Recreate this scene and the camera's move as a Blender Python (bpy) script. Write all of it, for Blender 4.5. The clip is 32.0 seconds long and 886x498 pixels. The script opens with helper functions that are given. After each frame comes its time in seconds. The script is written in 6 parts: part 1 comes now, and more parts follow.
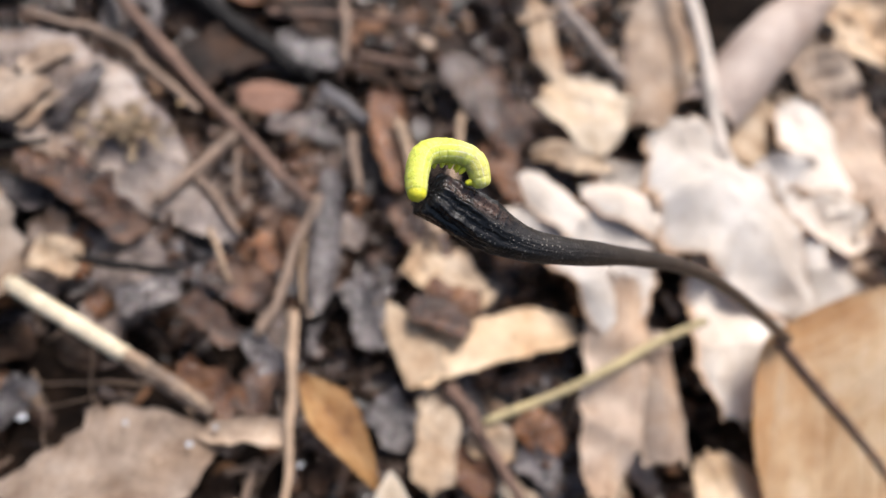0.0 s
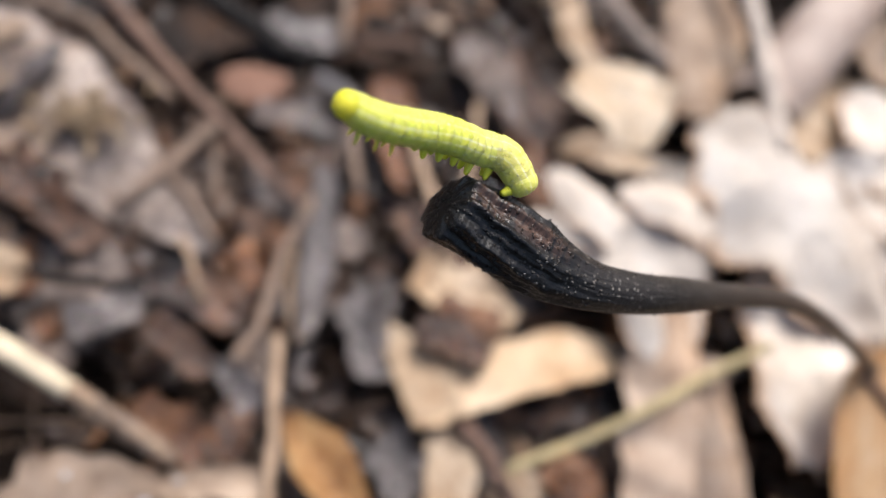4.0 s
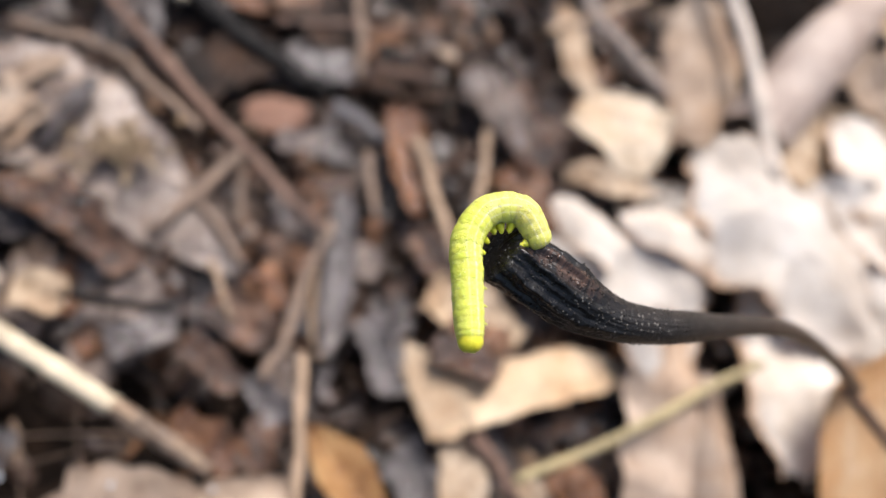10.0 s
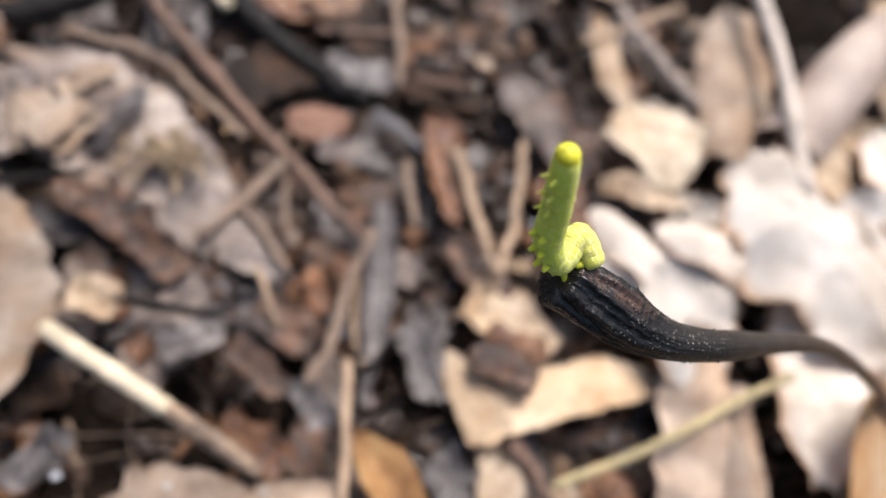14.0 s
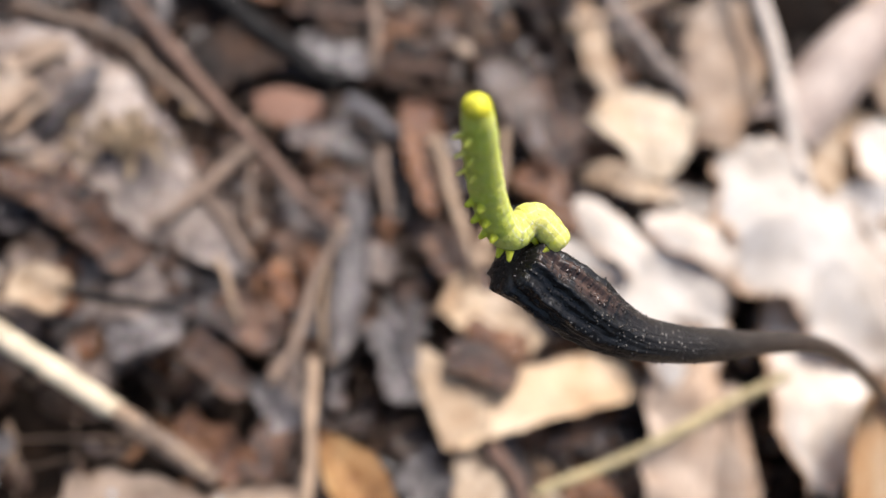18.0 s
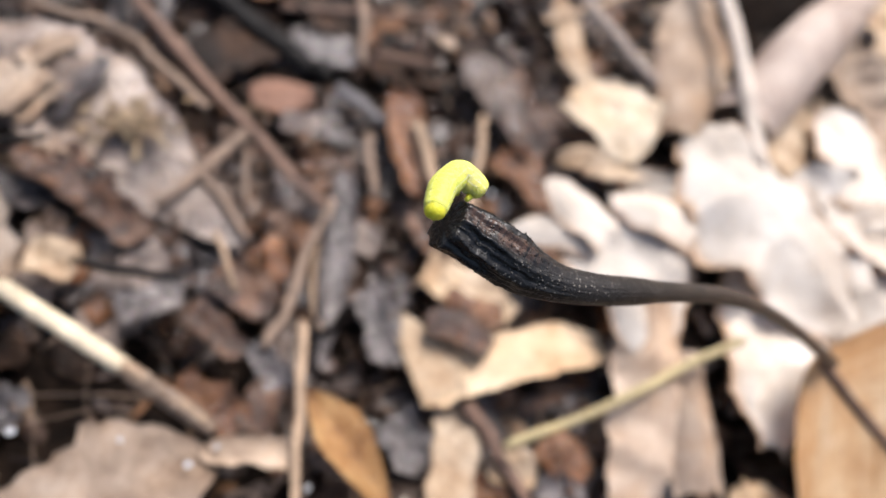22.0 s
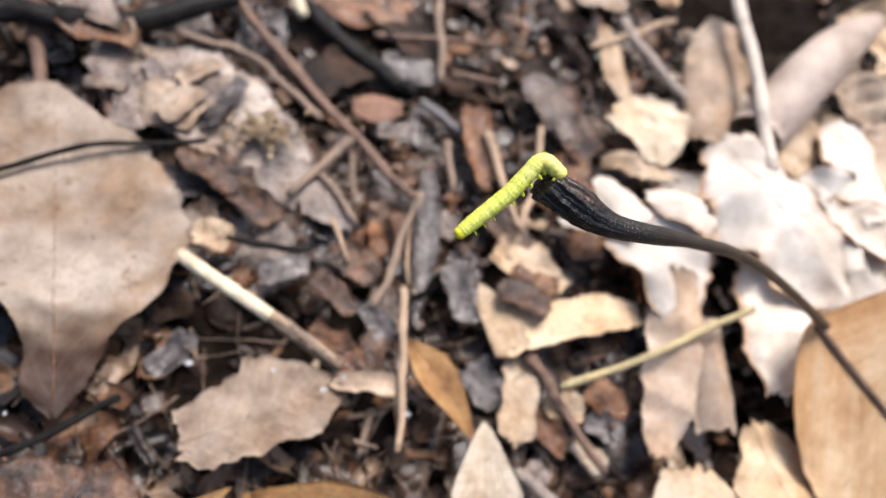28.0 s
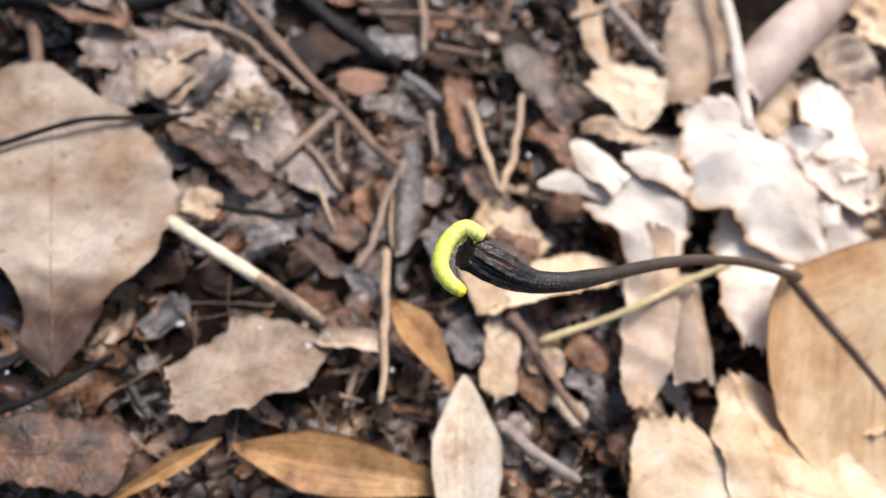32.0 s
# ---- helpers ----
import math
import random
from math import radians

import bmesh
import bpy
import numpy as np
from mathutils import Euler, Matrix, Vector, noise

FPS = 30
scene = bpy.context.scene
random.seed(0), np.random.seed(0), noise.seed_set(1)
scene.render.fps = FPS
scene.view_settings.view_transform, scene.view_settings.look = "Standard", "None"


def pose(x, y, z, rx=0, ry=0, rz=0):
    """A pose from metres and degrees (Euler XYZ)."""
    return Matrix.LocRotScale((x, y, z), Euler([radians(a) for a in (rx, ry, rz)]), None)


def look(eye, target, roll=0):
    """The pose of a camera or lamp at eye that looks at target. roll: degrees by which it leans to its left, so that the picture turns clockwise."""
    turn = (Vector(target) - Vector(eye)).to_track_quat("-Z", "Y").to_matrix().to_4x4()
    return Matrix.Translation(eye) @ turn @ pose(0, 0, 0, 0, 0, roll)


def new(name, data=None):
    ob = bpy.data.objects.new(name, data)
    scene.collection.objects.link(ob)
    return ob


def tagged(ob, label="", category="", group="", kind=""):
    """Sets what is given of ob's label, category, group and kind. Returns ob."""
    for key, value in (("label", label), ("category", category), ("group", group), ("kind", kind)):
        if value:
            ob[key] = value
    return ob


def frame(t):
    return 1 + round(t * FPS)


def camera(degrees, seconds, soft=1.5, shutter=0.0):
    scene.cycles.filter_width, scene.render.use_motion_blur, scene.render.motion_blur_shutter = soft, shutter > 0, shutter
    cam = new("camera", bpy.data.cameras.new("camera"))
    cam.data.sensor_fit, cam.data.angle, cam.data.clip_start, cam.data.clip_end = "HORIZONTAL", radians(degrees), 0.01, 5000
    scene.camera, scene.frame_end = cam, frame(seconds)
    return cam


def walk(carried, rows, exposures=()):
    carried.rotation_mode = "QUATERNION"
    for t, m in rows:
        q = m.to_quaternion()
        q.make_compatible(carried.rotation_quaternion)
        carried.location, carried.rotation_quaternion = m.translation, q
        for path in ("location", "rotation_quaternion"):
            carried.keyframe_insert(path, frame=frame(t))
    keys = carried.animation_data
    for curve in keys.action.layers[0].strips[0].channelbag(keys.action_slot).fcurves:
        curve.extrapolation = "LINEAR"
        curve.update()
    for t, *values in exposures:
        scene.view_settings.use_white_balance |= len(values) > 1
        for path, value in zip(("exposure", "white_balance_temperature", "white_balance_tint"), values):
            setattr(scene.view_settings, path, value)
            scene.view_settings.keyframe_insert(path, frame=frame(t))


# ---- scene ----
# rows of the camera's walk, of the stalk's sway and of the caterpillar's body line, in seconds, millimetres and degrees
EYE_ROWS = [
    (0, -37.3, -67.9, 140.0, 26.53, -12.11, -5.98),
    (0.5, -38.3, -68.2, 132.3, 27.63, -13.17, -6.68),
    (1, -38.2, -65.7, 137.9, 27.53, -12.76, -6.30),
    (1.5, -36.4, -65.5, 136.5, 27.36, -12.76, -6.37),
    (2, -32.9, -64.5, 137.9, 27.05, -11.29, -6.03),
    (2.5, -38.7, -61.1, 133.7, 27.14, -11.75, -5.80),
    (4.5, -30.8, -52.9, 118.5, 26.84, -11.18, -5.41),
    (5, -34.4, -48.1, 122.5, 27.00, -11.33, -5.68),
    (5.5, -34.5, -52.6, 131.6, 27.23, -11.13, -5.59),
    (6, -36.9, -55.3, 130.7, 27.45, -10.69, -5.49),
    (6.5, -39.7, -54.7, 128.1, 27.68, -10.65, -5.42),
    (7, -37.9, -52.5, 131.1, 27.56, -10.31, -5.34),
    (7.5, -43.8, -53.0, 132.6, 27.10, -11.00, -5.09),
    (8, -43.1, -52.2, 133.6, 26.46, -11.29, -5.00),
    (8.5, -41.7, -56.8, 129.6, 26.84, -11.30, -5.11),
    (9, -39.5, -55.8, 130.0, 27.08, -11.48, -5.26),
    (9.5, -34.5, -56.6, 130.8, 27.23, -10.82, -5.57),
    (10, -36.2, -57.3, 128.5, 27.12, -11.35, -5.38),
    (10.5, -38.0, -57.7, 128.4, 26.96, -11.95, -5.44),
    (11, -34.2, -57.8, 126.0, 26.86, -11.27, -5.34),
    (11.5, -33.2, -59.6, 128.1, 26.89, -11.21, -5.46),
    (12, -35.2, -60.2, 131.6, 27.03, -10.91, -5.33),
    (12.5, -38.7, -64.3, 128.6, 26.99, -11.26, -4.83),
    (13, -38.3, -59.6, 130.8, 26.40, -11.03, -4.85),
    (13.5, -42.0, -59.2, 129.9, 26.50, -11.06, -4.57),
    (14, -42.8, -55.4, 131.5, 26.38, -11.18, -4.32),
    (14.5, -37.7, -50.1, 135.3, 26.62, -10.57, -4.37),
    (16.5, -38.2, -51.0, 123.2, 26.56, -12.35, -4.76),
    (17, -38.8, -51.2, 121.9, 26.44, -12.40, -4.65),
    (17.5, -40.2, -53.0, 118.5, 26.93, -13.66, -4.58),
    (18, -39.1, -53.9, 123.3, 26.73, -12.24, -4.63),
    (18.5, -42.6, -58.2, 129.9, 26.98, -12.01, -4.67),
    (19, -43.7, -62.7, 136.3, 27.20, -11.52, -4.83),
    (19.5, -44.6, -65.6, 136.6, 27.10, -11.42, -4.62),
    (20, -45.9, -66.4, 136.2, 26.89, -11.30, -4.40),
    (20.5, -47.5, -64.3, 129.3, 26.82, -11.71, -4.22),
    (21, -44.1, -63.9, 128.1, 26.39, -12.19, -4.02),
    (21.5, -39.3, -64.3, 129.0, 26.59, -12.11, -4.30),
    (22, -37.2, -63.7, 131.6, 26.95, -11.93, -4.68),
    (22.5, -38.1, -66.6, 133.5, 27.04, -11.78, -4.65),
    (23, -42.8, -67.2, 133.7, 27.02, -11.69, -4.37),
    (23.5, -43.2, -70.9, 124.3, 27.07, -12.04, -3.83),
    (24, -45.9, -69.2, 125.0, 26.98, -12.17, -3.89),
    (24.5, -45.5, -67.8, 130.2, 26.52, -11.73, -3.99),
    (26.5, -46.4, -68.7, 140.3, 27.09, -11.43, -3.69),
    (27, -50.7, -72.9, 140.8, 27.72, -11.31, -3.22),
    (27.5, -54.7, -81.3, 149.5, 27.78, -10.97, -2.51),
    (28, -54.5, -83.1, 158.5, 26.97, -10.37, -3.09),
    (28.5, -50.9, -87.1, 155.4, 26.95, -10.23, -2.96),
    (29, -49.5, -87.6, 157.0, 26.88, -9.59, -3.00),
    (29.5, -48.7, -91.1, 159.7, 27.27, -9.45, -3.14),
    (30, -43.8, -87.7, 164.9, 26.16, -8.12, -2.89),
    (30.5, -35.9, -83.9, 174.0, 26.09, -5.82, -2.59),
    (31, -45.7, -84.9, 168.7, 26.81, -8.13, -3.47),
    (31.5, -38.0, -82.9, 165.4, 25.73, -6.81, -2.91),
    (32, -46.8, -93.6, 161.5, 26.87, -8.47, -3.73),
]
SWAY_ROWS = [
    (0, -4.04, -0.02, 1.22),
    (0.5, -3.96, -2.28, 1.16),
    (0.8, -5.44, -1.74, 4.31),
    (1, -4.57, -1.50, 2.46),
    (1.5, -5.03, -1.52, 2.81),
    (1.8, -6.66, 0.70, 4.72),
    (2, -2.80, 0.54, 1.57),
    (2.5, -1.16, -0.26, -0.06),
    (4.5, 0.60, 0.63, -0.77),
    (4.8, -0.40, 0.86, -0.94),
    (5, 2.41, 0.47, -2.93),
    (5.2, 0.76, 1.86, -1.38),
    (5.5, 2.15, 0.51, -2.61),
    (5.7, 3.89, 1.47, -1.10),
    (6, 2.81, 0.96, -2.65),
    (6.2, 4.88, 0.62, -2.40),
    (6.5, 1.83, 0.99, -1.70),
    (6.8, 1.38, -0.02, -1.85),
    (7, 0.46, 1.33, -0.62),
    (7.2, -0.69, 0.64, -0.86),
    (7.5, -3.18, 0.74, 1.43),
    (8, -5.02, 1.02, 2.11),
    (8.5, -4.50, -0.16, 2.07),
    (9, -0.06, 0.21, -1.10),
    (9.2, -1.19, -0.21, -0.19),
    (9.4, -0.40, 0.14, -1.31),
    (9.7, -0.31, 1.64, 1.77),
    (10, 0.62, 1.56, -0.60),
    (10.5, 3.77, 1.61, -3.41),
    (11, 4.82, 2.24, -3.55),
    (11.5, 6.59, 2.81, -4.77),
    (12, 5.32, 2.50, -3.19),
    (12.4, 2.27, 1.58, -0.66),
    (12.6, 0.12, 1.07, -2.61),
    (12.8, 1.79, 1.14, -3.88),
    (13, 5.32, 1.54, -3.94),
    (13.2, 9.31, 1.68, -4.59),
    (13.4, 4.14, 1.16, -3.23),
    (13.6, 3.77, 0.24, -3.05),
    (13.8, 4.93, -0.89, -1.51),
    (14, -1.87, 0.16, 0.69),
    (14.2, -1.48, 0.68, 0.22),
    (14.3, -0.28, -0.05, 0.08),
    (14.5, -1.46, 1.05, 1.12),
    (16.5, -0.59, -0.97, -0.32),
    (16.8, -2.29, -2.01, -0.69),
    (17, 0.24, -0.99, -1.85),
    (17.2, -1.26, -0.54, 0.80),
    (17.5, -0.82, -2.09, -1.19),
    (17.7, 1.11, -1.43, -0.11),
    (18, 1.05, -0.78, -1.73),
    (18.2, -2.92, -1.52, 1.97),
    (18.5, -3.23, -1.12, 1.91),
    (18.7, -0.97, 0.26, 0.92),
    (19, 3.89, 0.44, -2.77),
    (19.2, 0.59, 1.20, 0.99),
    (19.3, 0.35, 1.93, 0.79),
    (19.5, -1.48, -0.88, 1.32),
    (19.7, -2.12, -1.96, 2.27),
    (20, -2.38, -0.67, 2.15),
    (20.2, -4.91, -0.58, 2.61),
    (20.3, -5.32, -0.50, 2.18),
    (20.5, -1.50, -1.04, 0.71),
    (20.7, 0.71, -0.80, 0.30),
    (20.8, -0.51, -1.05, 0.37),
    (21, -1.47, -1.11, 0.01),
    (21.2, -2.99, -2.00, -0.02),
    (21.5, -1.23, -1.25, 0.07),
    (21.7, -1.75, -0.30, 1.39),
    (22, -0.18, -1.01, -0.14),
    (22.2, -1.26, -1.63, 0.10),
    (22.5, 2.84, -0.33, -1.96),
    (22.8, 1.46, -2.26, -2.28),
    (23, 1.04, -0.26, -0.84),
    (23.5, -3.05, -1.25, 2.37),
    (24, -1.77, -0.38, 0.56),
    (24.5, 0.29, -0.45, -1.15),
    (26.5, -3.45, -1.20, 0.32),
    (27, -3.06, -1.51, 0.73),
    (27.5, -2.71, -1.09, 0.47),
    (28, -2.02, -1.10, -0.25),
    (28.5, -3.50, -1.79, 0.60),
    (29, -2.55, -1.25, 0.53),
    (29.5, -2.36, -1.37, 0.65),
    (29.7, -2.76, -0.48, 1.80),
    (30, -5.09, -0.03, 3.09),
    (30.3, -3.14, 1.84, 2.33),
    (30.6, -2.60, -1.67, 2.41),
    (31, -1.57, -0.00, 1.00),
    (31.1, 0.67, 3.36, 0.58),
    (31.2, 0.91, 11.75, -0.41),
    (31.3, 2.00, 11.48, -3.12),
    (31.4, 5.84, 2.39, 1.71),
    (31.5, 6.01, -2.87, 4.40),
    (31.6, 7.94, -5.37, 5.01),
    (31.8, 8.82, -10.82, 1.09),
    (32, 11.88, -5.68, 0.96),
]
# how far the stalk leans out of the sway of the caterpillar on it
LEAN_ROWS = [(0, 0.0, 0.0, 0.0), (2.5, 0.0, 0.0, 0.0), (5, 0.01, 0.54, 0.08), (6, 0.01, 0.32, 0.06), (7, 0.02, 0.39, 0.07), (8, 0.0, 0.0, 0.0), (9, -0.14, 0.04, -0.19), (11, -0.18, 0.16, -0.24), (12, -0.06, 0.02, -0.09), (13, -0.16, 0.04, -0.22), (14, -0.33, 0.44, -0.45), (14.5, -0.17, 0.32, -0.23), (16.5, -0.03, 0.53, -0.01), (17, -0.05, 0.58, -0.02), (18, -0.15, 0.4, -0.18), (19, -0.14, 0.04, -0.2), (20, 0.0, 0.0, 0.0), (21, 0.07, -0.3, 0.09), (22, 0.0, 0.0, 0.0), (24.5, 0.0, 0.0, 0.0), (27, -0.15, 0.05, -0.21), (29, -0.11, 0.03, -0.16), (30, 0.0, 0.0, 0.0), (32, 0.0, 0.0, 0.0)]
PIVOT = (60.4, -29.8, 21.7)
STALK = [(-82.3, -4.52, 56.99, 2.21), (-79.1, -5.79, 55.9, 2.51), (-76.8, -6.82, 55.04, 2.51), (-74.6, -7.74, 54.17, 2.24), (-71.9, -8.5, 53.4, 1.8), (-69.1, -8.6, 52.5, 1.6), (-66.1, -8.4, 51.4, 1.48), (-62.5, -7.7, 49.6, 1.41), (-57.6, -6.6, 46.9, 1.12), (-51.6, -5.0, 42.9, 1.07), (-44.7, -3.4, 38.3, 1.04), (-34.9, -1.6, 30.7, 0.93), (-19.4, 0.1, 17.2, 0.94), (-0.0, -0.0, 0.0, 1.2)]
TOWARD = (-0.233, -0.425, 0.875)
CRAWL_ROWS = [
    (0, (-77.4, -4.7, 59.0), (-78.0, -3.0, 59.9), (-79.5, -2.2, 60.3), (-81.6, -2.2, 60.7), (-83.3, -3.0, 60.9), (-84.1, -5.1, 60.7), (-84.3, -7.1, 60.4)),
    (0.5, (-76.8, -4.4, 59.3), (-77.3, -2.8, 60.2), (-79.2, -2.4, 60.3), (-81.1, -2.4, 60.7), (-83.0, -2.9, 61.0), (-83.8, -5.0, 60.8), (-83.7, -7.0, 60.6)),
    (0.8, (-77.1, -4.1, 59.6), (-77.3, -2.6, 60.5), (-78.6, -1.8, 61.0), (-80.4, -1.7, 61.5), (-82.3, -2.0, 61.9), (-83.7, -3.4, 61.8), (-83.9, -5.2, 61.6)),
    (1, (-77.2, -4.5, 59.2), (-77.7, -3.0, 60.1), (-79.1, -2.2, 60.5), (-81.0, -2.1, 61.0), (-83.0, -2.6, 61.3), (-84.1, -4.2, 61.2), (-84.0, -6.1, 61.1)),
    (1.5, (-77.1, -4.4, 59.4), (-77.8, -3.0, 60.1), (-78.9, -2.1, 60.7), (-80.6, -2.0, 61.1), (-82.5, -2.5, 61.5), (-84.1, -3.2, 61.8), (-85.6, -4.3, 61.7)),
    (1.8, (-77.6, -4.3, 59.5), (-77.9, -2.8, 60.5), (-79.2, -2.1, 60.8), (-81.1, -2.1, 61.2), (-83.0, -2.5, 61.5), (-84.8, -3.1, 61.7), (-86.5, -3.6, 61.8)),
    (2, (-77.6, -4.5, 59.1), (-78.6, -2.9, 59.7), (-80.2, -2.2, 60.1), (-82.2, -2.3, 60.4), (-84.2, -2.9, 60.6), (-86.2, -3.4, 61.0), (-88.1, -3.7, 61.2)),
    (2.5, (-77.3, -4.1, 59.2), (-77.8, -2.1, 60.2), (-80.1, -1.5, 60.3), (-82.6, -1.7, 60.5), (-85.1, -2.2, 60.7), (-87.4, -2.9, 60.9), (-89.7, -3.2, 61.1)),
    (4.5, (-77.2, -4.2, 59.1), (-78.6, -2.6, 59.8), (-80.9, -2.1, 60.4), (-83.3, -2.2, 62.3), (-85.6, -2.6, 64.7), (-87.4, -2.8, 67.1), (-88.6, -2.6, 69.2)),
    (4.8, (-76.9, -4.5, 59.1), (-78.4, -2.7, 59.9), (-81.0, -2.1, 60.5), (-83.2, -1.5, 62.7), (-84.5, -0.9, 65.7), (-85.1, -0.5, 68.8), (-85.2, -0.0, 71.3)),
    (5, (-77.7, -4.8, 58.6), (-77.8, -2.9, 59.7), (-80.3, -2.4, 60.3), (-82.7, -1.9, 62.4), (-84.5, -1.3, 65.3), (-85.9, -0.7, 68.2), (-86.7, -0.1, 70.7)),
    (5.2, (-77.3, -4.7, 59.0), (-78.7, -3.1, 59.6), (-81.0, -2.6, 60.3), (-83.4, -2.2, 62.3), (-85.6, -2.0, 65.0), (-87.5, -1.9, 67.7), (-89.0, -1.6, 69.9)),
    (5.5, (-77.4, -4.7, 58.7), (-78.7, -2.6, 59.6), (-81.2, -1.8, 60.2), (-83.9, -1.6, 61.7), (-86.6, -1.8, 63.5), (-89.1, -2.2, 65.3), (-91.4, -2.4, 66.6)),
    (5.7, (-77.6, -4.6, 58.9), (-78.7, -3.0, 59.5), (-80.7, -2.3, 60.3), (-83.1, -2.1, 62.2), (-85.5, -2.2, 64.6), (-87.7, -2.3, 67.1), (-89.4, -2.0, 69.3)),
    (6, (-77.4, -4.4, 58.8), (-77.9, -2.7, 59.8), (-80.1, -2.6, 60.3), (-82.3, -2.4, 62.4), (-84.4, -2.3, 65.0), (-84.9, -2.2, 68.0), (-85.0, -1.8, 70.6)),
    (6.2, (-76.8, -4.0, 59.1), (-77.8, -3.0, 59.5), (-79.1, -2.4, 60.4), (-81.1, -2.8, 62.3), (-83.2, -3.2, 64.7), (-85.1, -3.6, 67.1), (-86.7, -3.8, 69.2)),
    (6.5, (-77.2, -4.4, 59.0), (-78.3, -2.7, 59.7), (-80.6, -2.2, 60.4), (-83.2, -2.3, 62.3), (-85.8, -2.7, 64.6), (-88.3, -3.2, 66.8), (-90.0, -3.0, 69.0)),
    (6.8, (-76.9, -4.2, 59.0), (-78.0, -2.7, 59.8), (-79.9, -2.2, 60.6), (-82.3, -2.3, 62.5), (-84.6, -2.5, 65.0), (-86.4, -2.5, 67.8), (-87.9, -2.3, 70.0)),
    (7, (-77.1, -4.5, 59.0), (-78.6, -2.8, 59.7), (-81.1, -2.3, 60.2), (-84.0, -2.8, 61.4), (-86.8, -3.6, 63.0), (-89.5, -4.4, 64.7), (-91.9, -5.0, 66.0)),
    (7.2, (-76.7, -4.5, 59.1), (-78.5, -2.4, 59.8), (-81.4, -2.0, 59.8), (-84.4, -2.1, 60.2), (-87.4, -2.5, 60.8), (-90.2, -2.8, 61.3), (-92.9, -2.9, 61.8)),
    (7.5, (-77.6, -4.2, 59.2), (-78.8, -2.0, 60.2), (-81.6, -1.5, 60.1), (-84.4, -2.0, 60.0), (-87.2, -2.8, 60.0), (-89.8, -3.8, 59.9), (-92.3, -4.7, 59.6)),
    (8, (-78.3, -4.4, 59.0), (-79.2, -2.3, 60.1), (-81.6, -1.5, 60.2), (-83.9, -2.7, 59.8), (-85.4, -4.8, 59.3), (-86.5, -7.0, 58.8), (-87.5, -9.2, 58.2)),
    (8.5, (-76.6, -3.9, 59.6), (-77.6, -2.3, 60.4), (-79.5, -1.5, 60.7), (-81.6, -2.2, 60.7), (-83.1, -4.0, 60.4), (-84.2, -5.9, 60.2), (-85.1, -7.8, 59.8)),
    (9, (-77.3, -4.2, 59.1), (-78.3, -2.9, 59.6), (-79.7, -2.1, 60.0), (-81.5, -2.3, 60.4), (-83.0, -3.5, 60.6), (-83.9, -5.2, 60.6), (-84.8, -6.8, 60.5)),
    (9.2, (-76.8, -3.9, 59.3), (-78.0, -2.2, 60.1), (-80.1, -1.8, 60.2), (-82.3, -2.1, 60.3), (-84.6, -2.9, 60.6), (-86.7, -3.7, 60.8), (-88.8, -3.6, 61.2)),
    (9.4, (-77.3, -4.6, 58.9), (-78.3, -2.4, 59.8), (-81.0, -1.9, 59.8), (-83.7, -2.4, 59.8), (-86.4, -3.0, 60.0), (-89.0, -3.3, 60.5), (-91.4, -2.9, 61.0)),
    (9.7, (-77.9, -3.6, 59.5), (-79.2, -1.6, 60.2), (-81.7, -1.5, 59.9), (-84.1, -2.6, 59.5), (-86.1, -4.4, 59.2), (-88.2, -5.8, 59.0), (-90.3, -7.0, 58.7)),
    (10, (-79.4, -4.0, 58.8), (-80.8, -1.9, 59.5), (-83.3, -1.9, 59.2), (-84.9, -4.0, 58.7), (-85.1, -6.7, 58.4), (-85.2, -9.3, 58.2), (-85.2, -11.7, 57.9)),
    (10.5, (-80.1, -4.0, 58.5), (-81.6, -2.1, 59.0), (-83.9, -2.2, 58.7), (-85.3, -4.3, 58.4), (-85.2, -6.9, 58.4), (-85.1, -9.4, 58.4), (-84.7, -11.7, 58.4)),
    (11, (-80.6, -3.0, 58.7), (-82.1, -1.3, 59.1), (-84.1, -2.4, 58.5), (-84.9, -4.6, 58.3), (-84.6, -7.1, 58.5), (-84.1, -9.5, 58.7), (-83.7, -11.7, 58.8)),
    (11.5, (-81.7, -3.6, 58.1), (-83.5, -2.0, 58.4), (-85.3, -3.3, 57.8), (-85.8, -5.7, 57.7), (-84.9, -8.0, 58.1), (-83.7, -10.1, 58.7), (-82.4, -12.0, 59.2)),
    (12, (-81.5, -3.6, 58.2), (-82.9, -1.8, 58.7), (-84.7, -3.0, 58.1), (-85.6, -5.4, 57.8), (-85.0, -7.9, 58.1), (-84.2, -10.1, 58.5), (-83.0, -12.1, 58.8)),
    (12.4, (-81.4, -2.9, 58.7), (-82.9, -1.2, 59.2), (-84.7, -2.5, 58.4), (-85.6, -4.9, 58.0), (-86.2, -7.3, 57.9), (-86.7, -9.8, 57.8), (-87.1, -12.1, 57.5)),
    (12.6, (-80.6, -4.1, 58.3), (-82.1, -2.5, 58.9), (-83.9, -3.6, 58.2), (-84.7, -6.0, 57.8), (-85.7, -8.3, 57.5), (-86.7, -10.6, 57.2), (-87.7, -12.7, 56.8)),
    (12.8, (-81.2, -3.6, 58.4), (-82.3, -2.0, 59.0), (-83.7, -2.4, 58.8), (-84.8, -4.3, 58.6), (-85.8, -6.4, 58.5), (-86.9, -8.3, 58.5), (-88.7, -9.5, 58.4)),
